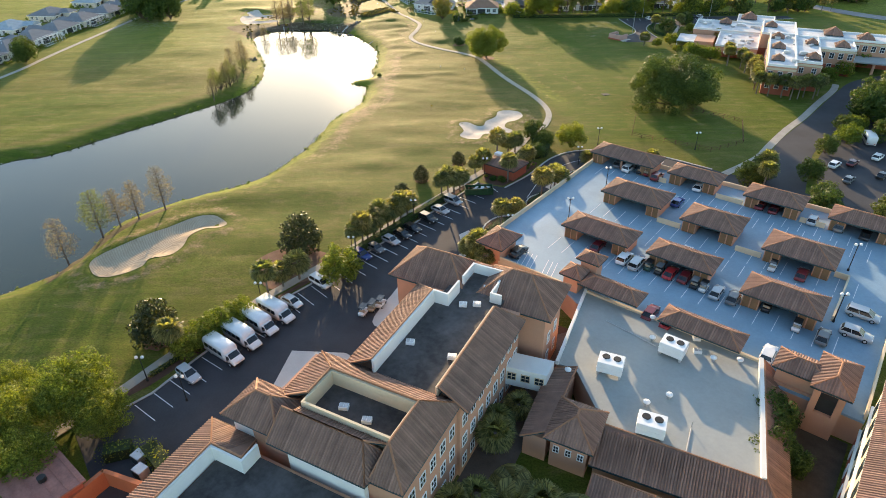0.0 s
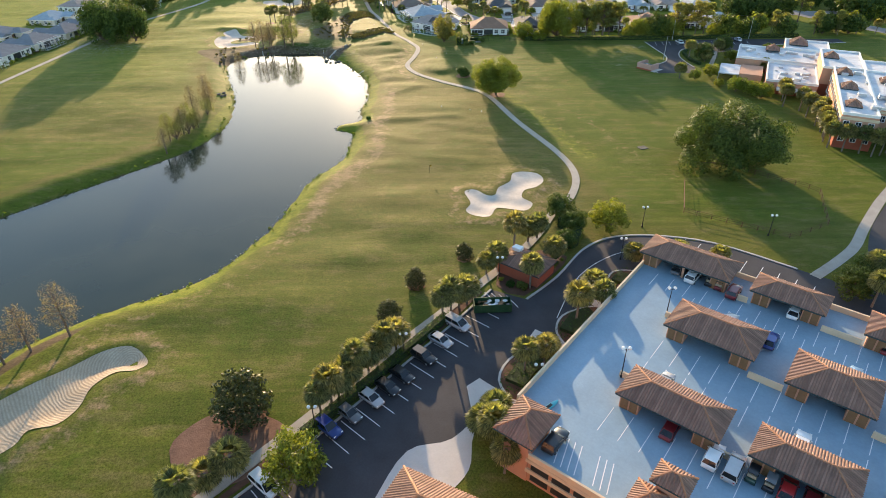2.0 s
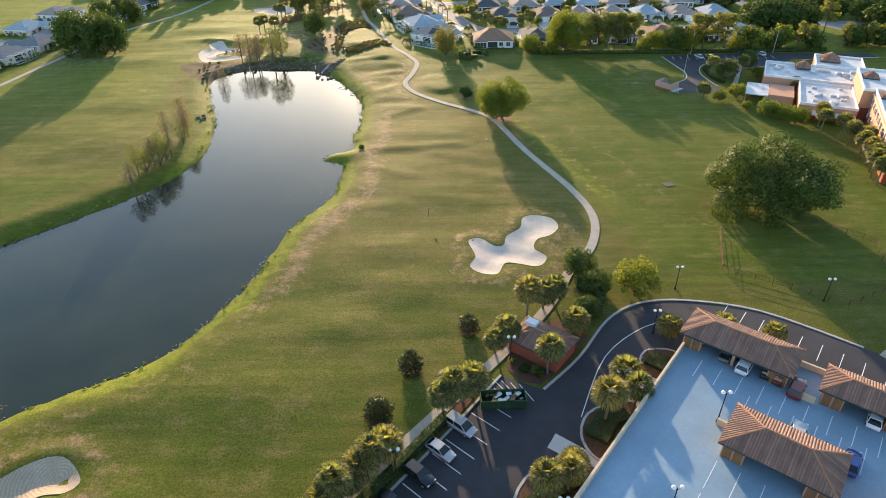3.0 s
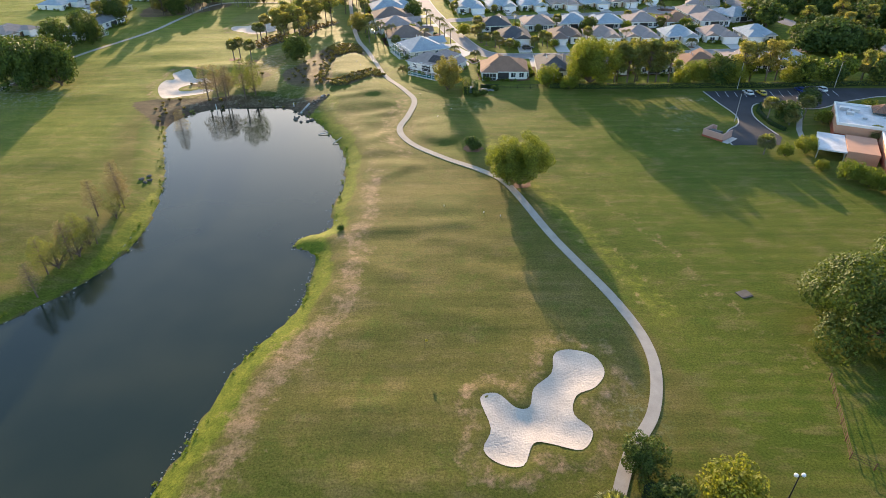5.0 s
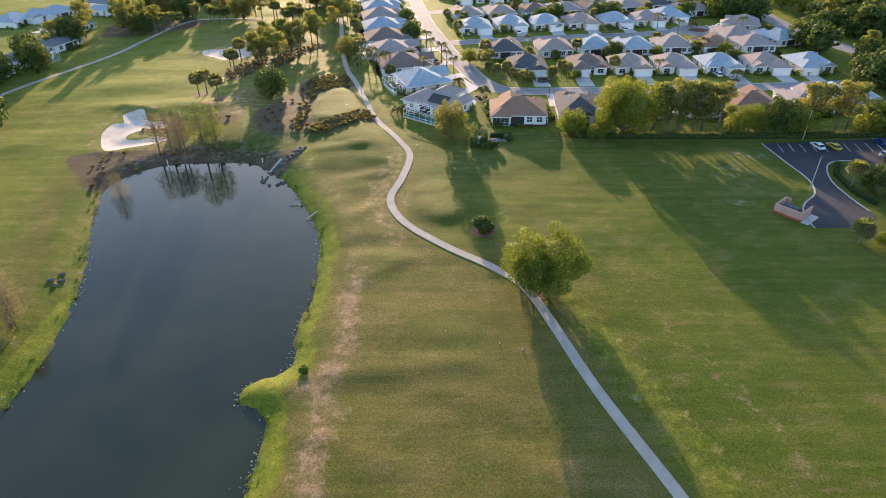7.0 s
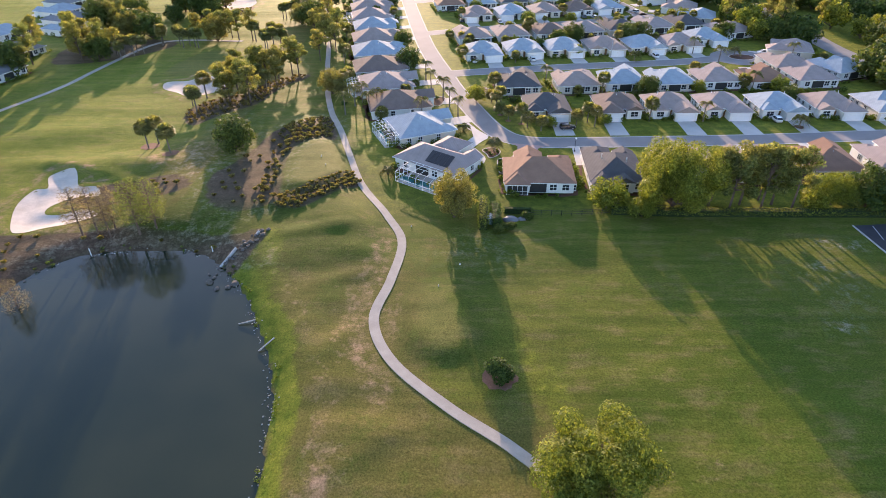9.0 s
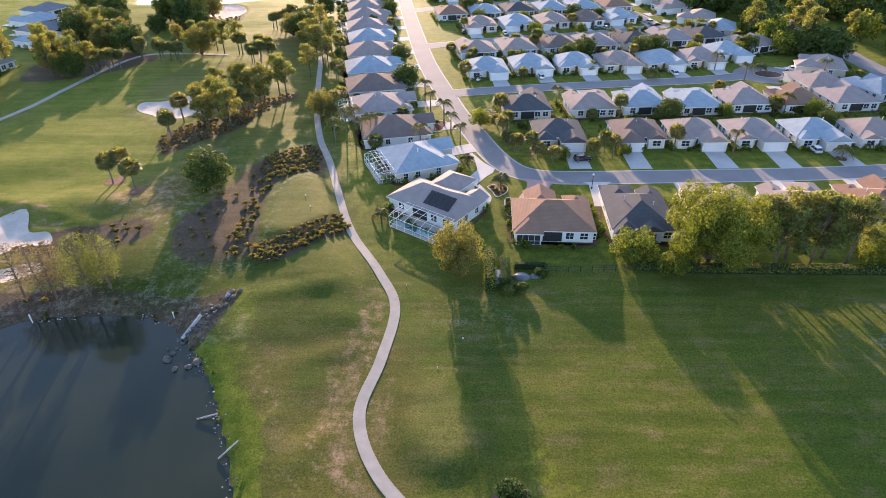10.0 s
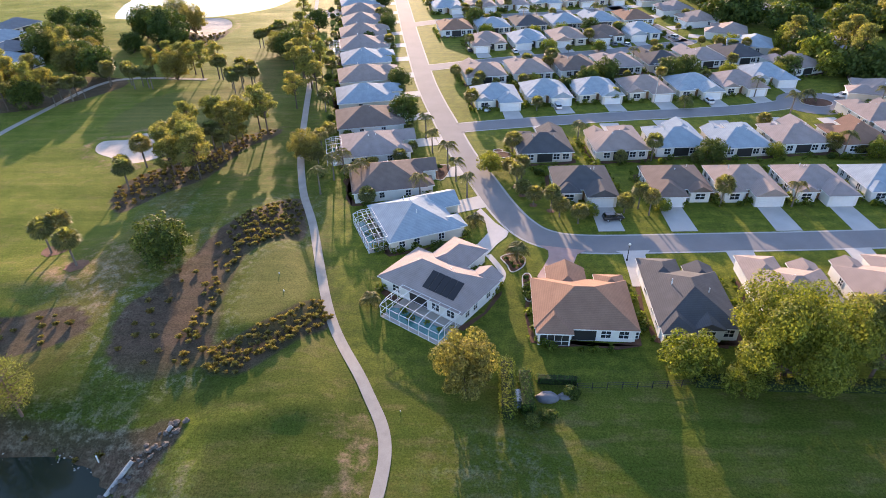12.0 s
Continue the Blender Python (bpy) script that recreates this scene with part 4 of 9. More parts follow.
# court wing with a sunk roof
wall_block(hotel, rect(-5.2, 14.6, -64.2, -52.1), 0, 12.3, STUCCO)
flat_roof(hotel, rect(0.2, 11.2, -61.2, -55.6), 12.9, ROOF_DARK, "dark stained roof membrane")
tile_strip(hotel, (14.9, -51.4), (-4.8, -51.4), (0.0, -55.6), (11.7, -55.6), 12.3, 15.2)
tile_strip(hotel, (-4.8, -51.4), (-4.8, -60.0), (0.0, -60.0), (0.0, -55.6), 12.3, 15.2)
tile_strip(hotel, (14.9, -64.9), (14.9, -51.4), (11.7, -55.6), (11.7, -61.9), 12.3, 15.2)
tile_strip(hotel, (10.9, -65.0), (14.9, -64.9), (11.75, -61.9), (11.7, -61.9), 12.3, 15.2)
# pitched roof over the court's south side
tile_strip(hotel, (-1.6, -65.8), (11.0, -65.8), (9.0, -62.6), (-1.6, -62.6), 12.3, 14.7)
tile_strip(hotel, (11.0, -65.8), (11.6, -61.4), (9.02, -62.55), (9.0, -62.6), 12.3, 14.7)
tile_strip(hotel, (11.4, -61.4), (0.0, -61.4), (0.0, -62.6), (9.0, -62.6), 14.2, 14.7)
wall_block(hotel, rect(0.4, 10.3, -65.0, -64.3), 8.0, 12.2, WHITEWALL, "wall", "off-white stucco wall")
parapet(hotel, [(0.2, -61.2), (11.5, -61.2), (11.5, -55.8), (0.2, -55.8)], 12.7, 15.0, STUCCO_CREAM, 0.28, True, "parapet", "cream inner parapet wall")
windows_on(hotel, (14.6, -64), (14.6, -52.3), (1.2, 4.8, 8.4), 5, 1.1, 1.7)
# south-west tower and lower west wing
wall_block(hotel, rect(-8.3, -1.6, -64.0, -59.4), 0, 11.9, WHITEWALL, "wall", "off-white stucco tower wall")
tile_hip(hotel, -9.2, -0.9, -64.8, -58.6, 12.0, 0.75)
wall_block(hotel, rect(-11.2, 12.0, -90, -65.4), 0, 8.8, STUCCO)
flat_roof(hotel, rect(-7.0, 12.0, -90, -66.0), 9.3, ROOF_DARK, "dark roof membrane with white patches")
tile_strip(hotel, (-12.2, -90.0), (-12.2, -63.9), (-7.6, -68.0), (-7.6, -90.0), 9.0, 11.4)
tile_strip(hotel, (-12.2, -63.9), (-5.2, -63.9), (-3.2, -68.0), (-7.6, -68.0), 9.0, 11.4)
parapet(hotel, [(-7.4, -90), (-7.4, -68.3), (-3.0, -68.3), (-3.0, -66)], 9.1, 11.3, WHITEWALL, 0.28, False, "parapet", "white inner parapet wall")
bm = bmesh.new()
for x, y, w, d in ((1.0, -72.0, 1.6, 0.7), (3.4, -70.5, 0.7, 1.9), (4.6, -72.8, 0.5, 2.4)):
    prism(bm, smooth_loop([(x, y), (x + w * 0.6, y - 0.15), (x + w, y + d * 0.5), (x + w * 0.7, y + d), (x + 0.1, y + d * 0.8)]), 9.3, 9.32)
part("roof_patch", bm, ROOF_WHITE, hotel, "white sealant patch")

# low wing with a grey flat roof
FZ = 4.7
annex = empty("hotel_annex", MH, "low salmon hotel wing with a grey flat roof and tiled edges", "building")
F_POLY = [(20.6, -32.2), (23.4, -32.2), (29.6, -40.4), (47.6, -40.4), (46.1, -19.3), (19.5, -13.9)]
wall_block(annex, F_POLY, 0, FZ - 0.3, STUCCO, "wall", "salmon stucco wall")
flat_roof(annex, F_POLY, FZ, ROOF_FLAT, "pale grey roof membrane with stains")
parapet(annex, [(20.7, -32.2), (19.6, -14.0)], FZ - 0.1, FZ + 0.55, WHITEWALL, 0.45, False, "parapet", "white coping")
parapet(annex, [(19.6, -14.0), (46.0, -19.4)], FZ - 0.1, FZ + 0.4, STUCCO_CREAM, 0.45, False)
parapet(annex, [(46.2, -19.6), (47.7, -40.4)], FZ - 0.1, FZ + 0.85, WHITEWALL, 0.5, False, "parapet", "sunlit white coping")
tile_strip(annex, (49.8, -20.8), (51.3, -45.0), (48.0, -40.6), (46.6, -19.6), 3.4, 5.4)
tile_strip(annex, (51.3, -45.0), (29.2, -45.8), (29.2, -40.6), (48.0, -40.6), 3.2, 5.2)
tile_strip(annex, (19.8, -33.0), (20.4, -46.0), (23.6, -45.0), (23.6, -32.4), 4.0, 5.4)
wall_block(annex, [(29.6, -44.8), (50.4, -44.2), (49.0, -21.2), (46.5, -21.2), (47.8, -40.7), (29.6, -40.7)], 0, 3.3, STUCCO)
wall_block(annex, rect(24.2, 28.8, -45.4, -39.6), 0, 5.3, STUCCO)
tile_hip(annex, 23.4, 29.6, -46.2, -38.8, 5.5, 0.7)
wall_block(annex, rect(20.6, 23.6, -45.2, -33.0), 0, 4.0, STUCCO)
windows_on(annex, (24.2, -45.4), (28.8, -45.4), (2.8,), 3, 0.6, 1.0)
tile_strip(annex, (30.0, -50.5), (52.0, -50.0), (52.0, -46.4), (30.0, -46.8), 1.8, 3.2)
bm = bmesh.new()
prism(bm, [(14.9, -37.4), (20.6, -36.6), (20.6, -33.4), (14.9, -34.2)], 2.8, 6.0)
bridge = part("bridge", bm, WHITEWALL, annex, "white enclosed link bridge")
windows_on(annex, (14.9, -37.46), (20.6, -36.66), (4.1,), 3, 1.1, 1.1, STUCCO_CREAM)

# roof machines
def roof_unit(x, y, z, turn, w=3.4, d=2.5, h=2.3):
    u = empty("air_conditioner", MH @ pose(x, y, z, 0, 0, turn), "white rooftop air conditioning unit with two fans", "air conditioner", "rooftop units")
    bm = bmesh.new()
    box(bm, -w / 2, w / 2, -d / 2, d / 2, 0.55, h, bevel=0.05)
    box(bm, -w / 2 - 0.04, w / 2 + 0.04, -d / 2 - 0.04, d / 2 + 0.04, h * 0.6, h * 0.63)
    part("casing", bm, TRIM, u)
    bm = bmesh.new()
    bm.free()
    for sx in (-1, 1):
        bm = bmesh.new()
        box(bm, sx * (w / 2 - 0.25) - 0.15, sx * (w / 2 - 0.25) + 0.15, -d / 2 + 0.1, d / 2 - 0.1, 0, 0.56)
        part("base", bm, METAL_GREY, u)
    for sx in (-w * 0.22, w * 0.22):
        bm = bmesh.new()
        tube(bm, [(sx, d * 0.1, h - 0.02), (sx, d * 0.1, h + 0.1)], [0.55, 0.5], 14)
        part("fan", bm, METAL_DARK, u, "dark fan grille")
    return u


for x, y, t in ((27.7, -30.6, 4), (34.8, -23.2, -10), (34.8, -39.0, 4)):
    roof_unit(x, y, FZ, t)


def roof_vent(x, y, z, r=0.45, h=0.5):
    u = empty("roof_vent", MH @ pose(x, y, z), "small pale round roof vent", "roof vent", "roof vents")
    bm = bmesh.new()
    tube(bm, [(0, 0, 0), (0, 0, h)], [r * 0.6, r * 0.6], 10)
    part("pipe", bm, METAL_GREY, u)
    bm = bmesh.new()
    tube(bm, [(0, 0, h), (0, 0, h + 0.15), (0, 0, h + 0.35)], [r, r * 1.05, r * 0.4], 12)
    part("cap", bm, TRIM, u)


for x, y, z in ((31.7, -21.4, FZ), (35.9, -32.0, FZ), (43.6, -20.8, FZ), (33.5, -34.6, FZ), (22.6, -33.4, FZ), (30.8, -16.6, FZ), (40.2, -22.0, FZ)):
    roof_vent(x, y, z)


def curb(x, y, z, turn=0, w=1.1, d=0.8, h=0.5):
    u = empty("roof_hatch", MH @ pose(x, y, z, 0, 0, turn), "low white curb box on a flat roof", "roof hatch", "roof hatches")
    bm = bmesh.new()
    box(bm, -w / 2, w / 2, -d / 2, d / 2, 0, h, bevel=0.03)
    part("box", bm, TRIM, u)
    bm = bmesh.new()
    box(bm, -w / 2 + 0.1, -0.05, -d / 2 + 0.1, d / 2 - 0.1, h, h + 0.06)
    box(bm, 0.05, w / 2 - 0.1, -d / 2 + 0.1, d / 2 - 0.1, h, h + 0.06)
    part("lid", bm, METAL_GREY, u)


for x, y, z in ((4.8, -45.5, 12.7), (10.8, -45.6, 12.7), (7.5, -35.5, 12.7), (9.2, -34.6, 12.7), (9.0, -30.5, 12.7), (3.6, -58.5, 12.9), (7.0, -59.0, 12.9), (37.5, -18.4, FZ), (38.0, -21.2, FZ)):
    curb(x, y, z, 20)

# pipes lying on the grey roof
def roof_pipe(pts):
    bm = bmesh.new()
    tube(bm, pts, [0.06] * len(pts), 6)
    tagged(finish("roof_pipe", bm, METAL_GREY), "thin grey conduit lying on the roof", "pipe", "roof pipes").matrix_basis = MH


roof_pipe([(24.5, -20.0, FZ + 0.1), (29.0, -21.4, FZ + 0.1), (32.5, -22.6, FZ + 0.1)])
roof_pipe([(26.3, -32.6, FZ + 0.1), (26.6, -31.0, FZ + 0.1), (26.6, -30.9, FZ + 0.9)])
roof_pipe([(39.3, -40.2, FZ + 0.1), (39.3, -36.0, FZ + 0.1), (39.3, -35.9, FZ + 1.0)])

# cream apartment wing at the edge of the complex
wing = empty("apartment_wing", ML, "cream stucco wing with rows of green-framed windows", "building")
wall_block(wing, rect(62.6, 78, -46, -13.4), 3.2, 12.6, STUCCO_CREAM, "wall", "cream stucco upper wall")
wall_block(wing, rect(62.4, 78, -46.2, -13.2), 0, 3.2, STUCCO_RED, "base", "dark red base wall")
tile_hip(wing, 62.3, 79, -47, -13.0, 12.7, 0.5)
windows_on(wing, (62.6, -14.0), (62.6, -46), (4.4, 8.4), 9, 1.2, 1.9, GREENTRIM)
windows_on(wing, (62.4, -14.0), (62.4, -46), (0.7,), 9, 1.0, 1.5, TRIM)
for z0 in (3.2, 7.4, 12.2):
    bm = bmesh.new()
    box(bm, 62.3, 62.7, -46, -13.4, z0, z0 + 0.3)
    part("cornice", bm, TRIM, wing, "white band")
# open corner pavilion
pav = empty("pavilion", ML, "salmon stucco corner pavilion with a tiled roof and arches", "pavilion")
bm = bmesh.new()
for x, y in ((56.6, -13.6), (59.4, -13.6), (59.4, -9.4), (56.6, -9.4)):
    box(bm, x - 0.4, x + 0.4, y - 0.4, y + 0.4, 3.7, 7.2)
    part("pillar", bm, STUCCO, pav)
    bm = bmesh.new()
box(bm, 56.2, 59.8, -14.0, -9.0, 0, 3.7)
part("wall", bm, STUCCO, pav)
bm = bmesh.new()
box(bm, 56.2, 59.8, -14.0, -9.0, 7.2, 7.95)
part("beam", bm, STUCCO, pav)
# solid dark block in place of the shade inside the pavilion
bm = bmesh.new()
box(bm, 56.6, 59.4, -13.6, -9.4, 3.8, 6.0)
part("opening", bm, SCREEN_SHADE, pav, "dark block standing for the shade inside the opening")
tile_hip(pav, 55.6, 60.4, -14.6, -6.6, 8.0, 0.5)
tile_hip(pav, 50.8, 57.5, -12.9, -8.2, 7.4, 0.45)
bm = bmesh.new()
box(bm, 51.4, 56.4, -12.0, -8.8, 4.2, 7.3)
part("wall", bm, STUCCO, pav)
bm = bmesh.new()
box(bm, 51.4, 56.4, -12.3, -12.0, 0, 4.6)
part("low_wall", bm, STUCCO, pav)

# service yard by the west wing
shed = empty("service_shed", ML, "low rusty red metal-roofed service shed", "shed")
wall_block(shed, rect(-15.4, -8.0, -84.5, -78.2), 0, 3.6, STUCCO_RED)
bm = bmesh.new()
prism(bm, rect(-15.8, -7.6, -84.9, -77.8), 3.6, 3.85)
RUSTY = grainy("rusty_sheet", (0.3, 0.13, 0.1), 0.35, 0.5, 4.0, 0.6, 0.2)
shed_roof = part("roof", bm, RUSTY, shed)
for k in range(5):
    bm = bmesh.new()
    prism(bm, rect(-15.6, -7.8, -84.0 + k * 1.4, -83.9 + k * 1.4), 3.85, 3.95)
    part("rib", bm, RUSTY, shed_roof)
bm = bmesh.new()
tube(bm, [(-11.5, -81.0, 3.9), (-11.5, -81.0, 4.5)], [0.5, 0.5], 10)
part("vent", bm, METAL_DARK, shed)
yard = empty("yard_wall", ML, "terracotta red stucco yard wall", "wall")
bm = bmesh.new()
prism(bm, [(-8.8, -76.0), (-8.5, -75.4), (-2.4, -73.2), (-2.2, -73.8)], 0, 2.6)
prism(bm, [(-8.8, -75.6), (-8.2, -75.8), (-7.0, -84.0), (-7.6, -84.0)], 0, 2.6)
part("wall", bm, grainy("terracotta_wall", (0.4, 0.13, 0.06), 0.15, 0.4, 6.0), yard)
for x, y in ((-8.6, -71.5), (-6.4, -72.5)):
    t = empty("cabinet", ML @ pose(x, y, 0, 0, 0, 8), "grey-green utility transformer cabinet", "cabinet", "utility cabinets")
    bm = bmesh.new()
    box(bm, -0.8, 0.8, -0.7, 0.7, 0, 1.5, bevel=0.04)
    part("body", bm, METAL_GREY, t)
    bm = bmesh.new()
    box(bm, -0.7, 0.7, -0.75, -0.69, 0.2, 1.4)
    part("door", bm, GREENTRIM, t)

# shaded courts between the wings: pavers, planting
sheet("courtyard", [hotel_xy(*p) for p in ((15.0, -75), (15.0, -24), (20.0, -18), (20.5, -34), (20.5, -52), (56, -54), (56, -75))], grainy("brown_pavers", (0.13, 0.095, 0.075), 0.35, 0.4, 5.0, 0.85, 0.4), 0.05, flat=0.0, label="dark brown brick courtyard paving", category="pavement")
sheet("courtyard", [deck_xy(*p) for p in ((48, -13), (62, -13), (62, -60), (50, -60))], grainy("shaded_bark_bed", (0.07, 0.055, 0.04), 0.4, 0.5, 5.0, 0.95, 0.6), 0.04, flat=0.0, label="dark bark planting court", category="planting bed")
sheet("planting_bed", [hotel_xy(*p) for p in ((-7, -24), (-7, -34), (-13, -60), (-14, -92), (-10, -92), (19.5, -24), (19.5, -19), (4, -16))], MULCH, 0.025, flat=0.0, label="dark mulched beds round the hotel walls", category="planting bed")

# ---- car park and parking deck ----
DZ = 4.2
sheet("car_park", LOT_POLY, ASPHALT, 0.03, flat=0.0, label="dark asphalt car park with white bay lines", category="car park")
sheet("forecourt", [(-24, 72.2), (-15.5, 71.5), (-11, 68), (-17, 57), (-26.5, 57.5)], CONCRETE, 0.045, flat=0.0, label="pale concrete forecourt slab", category="pavement")
sheet("pavement", smooth_loop([(-9, 87), (-5, 95), (1, 97), (6, 103), (8.5, 106), (4, 98), (3, 92), (-1, 87), (-8, 78), (-12, 79)]), CONCRETE, 0.05, flat=0.0, label="pale concrete entrance pavement", category="pavement")
# kerb along the west edge
strip("kerb", [(-46, 60), (-42.5, 63.5), (-38.6, 70.5), (-31, 82.5), (-18.5, 96), (-9.5, 107), (2, 121.5), (8.5, 130.2)], 0.35, KERB, 0.16, "grey concrete kerb", "kerb", flat=0.0, thick=0.16)
strip("kerb", smooth_loop([(14.5, 127.2), (21, 134), (27.5, 143), (34, 147.4), (42.5, 148), (54, 144.8), (66, 135.5)], False), 0.4, KERB, 0.16, "grey concrete kerb", "kerb", flat=0.0, thick=0.16)
sheet("verge", [(-50, 59), (-43.5, 65), (-39, 71), (-31.4, 83), (-19, 96.5), (-10, 107.5), (1.6, 122), (7, 129.5), (5.5, 130.5), (0.5, 123.2), (-11, 109), (-19.5, 98), (-28.5, 87.5), (-36.5, 78.5), (-42, 70)],
      MULCH, 0.06, flat=0.0, label="mulched planting strip beside the bays", category="planting bed")


def bay_line(x0, y0, x1, y1, z=0.0, w=0.12):
    d = Vector((x1 - x0, y1 - y0)).normalized()
    n = Vector((-d.y, d.x)) * w / 2
    bm = bmesh.new()
    q = [Vector((x0, y0)) - n, Vector((x1, y1)) - n, Vector((x1, y1)) + n, Vector((x0, y0)) + n]
    prism(bm, [(p.x, p.y) for p in q], z, z + 0.012)
    return tagged(finish("bay_line", bm, LINE), "white painted bay line", "road marking", "bay lines", "structure")


# angled bays on the west side of the car park
kerbline = [(-44.5, 61.5), (-38.6, 70.5), (-31, 82.5), (-18.5, 96), (-9.5, 107), (2, 121.5), (7, 128)]
for x, y, h in along(kerbline, 2.9):
    d = radians(h - 93)
    bay_line(x + 0.5 * math.cos(d), y + 0.5 * math.sin(d), x + 5.4 * math.cos(d), y + 5.4 * math.sin(d), 0.035)
for k in range(9):
    x, y = deck_xy(0.5 + k * 3.0, 58.0 - k * 0.25)
    x2, y2 = deck_xy(0.5 + k * 3.0, 53.5 - k * 0.25)
    bay_line(x, y, x2, y2, 0.035)
for k in range(4):
    bay_line(7.2 + k * 1.3, 129.5 - 0.4 * k, 9.2 + k * 1.2, 126.5 - 0.5 * k, 0.035)
strip("lane_line", smooth_loop([(19, 122), (25, 134), (33, 141), (40, 143)], False), 0.12, LINE, 0.045, "white painted lane line", "road marking", flat=0.0)

deck = empty("parking_deck", ML, "raised parking deck with a pale blue-grey coated surface", "parking deck")
D_POLY = [(-0.6, -3.0), (4.5, -10.2), (17.5, -10.2), (22.0, -12.6), (62.5, -12.6), (62.5, 44.2), (-0.6, 44.2)]
wall_block(deck, D_POLY, 0.0, DZ - 0.35, STUCCO, "wall", "salmon stucco deck wall")
bm = bmesh.new()
prism(bm, [(x, y) for x, y in D_POLY], DZ - 0.348, DZ)
part("slab", bm, DECKM, deck, "pale blue-grey coated deck")
parapet(deck, [(17.5, -10.3), (5.6, -10.3)], DZ - 0.3, DZ + 1.0, STUCCO_CREAM, 0.3, False)
parapet(deck, [(-0.7, -3.0), (-0.7, 37.5)], DZ - 0.3, DZ + 0.95, STUCCO_CREAM, 0.3, False)
parapet(deck, [(62.4, 44), (62.4, -12)], DZ - 0.3, DZ + 0.95, STUCCO_CREAM, 0.3, False)
parapet(deck, [(-0.5, 44.0), (62.2, 44.0)], DZ - 0.3, DZ + 0.95, STUCCO_CREAM, 0.3, False)
# open lower storey on the hotel side, its inner shade painted as dark panels
for k in range(4):
    for z0, z1 in ((0.6, 1.9), (2.5, 3.7)):
        bm = bmesh.new()
        box(bm, 5.9 + k * 2.9, 8.3 + k * 2.9, -10.32, -10.1, z0, z1)
        part("opening", bm, SCREEN_SHADE, deck, "dark panel standing for the shade in the open lower storey")
bm = bmesh.new()
box(bm, 5.2, 17.4, -10.5, -10.2, 1.9, 2.5)
box(bm, 5.2, 17.4, -10.5, -10.2, 3.7, 4.3)
part("band", bm, STUCCO_CREAM, deck)
# low walls between the rows
for a0, a1, b in ((8.0, 9.3, 26.0), (22.0, 26.5, 20.2), (37.2, 41.6, 18.8), (8.0, 9.8, 9.5), (23.2, 26.2, 4.4), (53.0, 55.2, 20.5), (13.8, 17.0, 37.4), (27.8, 33.2, 37.2), (44.0, 48.4, 37.0)):
    bm = bmesh.new()
    box(bm, a0, a1, b - 0.15, b + 0.15, DZ, DZ + 1.0)
    part("divider_wall", bm, STUCCO_CREAM, deck)
bm = bmesh.new()
box(bm, 55.0, 55.3, 7.0, 20.3, DZ, DZ + 1.0)
part("divider_wall", bm, STUCCO_CREAM, deck)


def carport(a0, a1, b0, b1, eave=2.75, ends="lr", back=False, pitch=0.42):
    """A tiled carport: store rooms with doors at its ends, open bays between."""
    c = empty("carport", ML @ pose(a0, b0, DZ), "tiled-roof carport with salmon store rooms at its ends", "carport", "carports on the deck")
    w, d = a1 - a0, b1 - b0
    tile_hip(c, 0, w, 0, d, eave, pitch)
    x_ends = []
    if "l" in ends:
        x_ends.append((0.55, 3.1))
    if "r" in ends:
        x_ends.append((w - 3.1, w - 0.55))
    for x0, x1 in x_ends:
        bm = bmesh.new()
        box(bm, x0, x1, 0.7, d - 0.5, 0, eave - 0.2)
        part("store_room", bm, STUCCO, c, "salmon stucco store room")
        for k in (0, 1):
            xa = x0 + 0.16 + k * 1.22
            bm = bmesh.new()
            box(bm, xa, xa + 1.0, 0.62, 0.72, 0.05, 2.1)
            for j in range(3):
                box(bm, xa + 0.1, xa + 0.9, 0.59, 0.625, 0.2 + j * 0.63, 0.7 + j * 0.63)
            part("door", bm, WOODDOOR, c, "tan panelled store door")
    n = max(1, round((w - 6.6) / 5.6))
    for k in range(1, n):
        x = 3.1 + (w - 6.2) * k / n
        bm = bmesh.new()
        box(bm, x - 0.2, x + 0.2, 0.7, 1.1, 0, eave - 0.2)
        part("post", bm, STUCCO, c)
    if back:
        bm = bmesh.new()
        box(bm, 3.1, w - 3.1, d - 0.8, d - 0.55, 0, eave - 0.2)
        part("back_wall", bm, STUCCO_CREAM, c, "cream back wall")
    bm = bmesh.new()
    box(bm, 0.5, w - 0.5, 0.75, 0.95, eave - 0.45, eave - 0.2)
    part("beam", bm, STUCCO_CREAM, c)
    return c


for q in ((9.4, 22.2, 20.6, 28.3), (26.4, 37.0, 19.0, 27.0), (41.5, 53.0, 17.5, 25.6), (9.8, 23.0, 3.5, 10.0), (26.1, 37.4, 4.0, 10.0), (42.3, 54.0, 2.0, 9.0)):
    carport(*q, back=True)
for q in ((-1.5, 13.8, 37.2, 44.3), (16.9, 27.8, 37.2, 43.2), (33.0, 44.0, 36.2, 43.0), (48.4, 60.0, 36.2, 42.8)):
    carport(*q, back=True)
carport(34.8, 46.6, -12.4, -7.8, 2.75, "", False, 0.5)
carport(21.0, 31.2, -11.4, -7.2, 2.75, "", False, 0.5)
# corner stair tower and gate towers
stair = empty("stair_tower", ML, "salmon stair tower with a small tiled roof", "tower")
wall_block(stair, [(1.6, -4.8), (1.6, -10.4), (5.4, -10.4), (5.4, -5.2)], 0, 7.0, STUCCO)
tile_hip(stair, 0.7, 6.2, -11.1, -4.4, 7.1, 0.6)
gate = empty("gate_tower", ML, "salmon gate tower with tiled roofs", "tower")
wall_block(gate, rect(19.6, 22.4, -7.6, -5.4), DZ, 9.2, STUCCO)
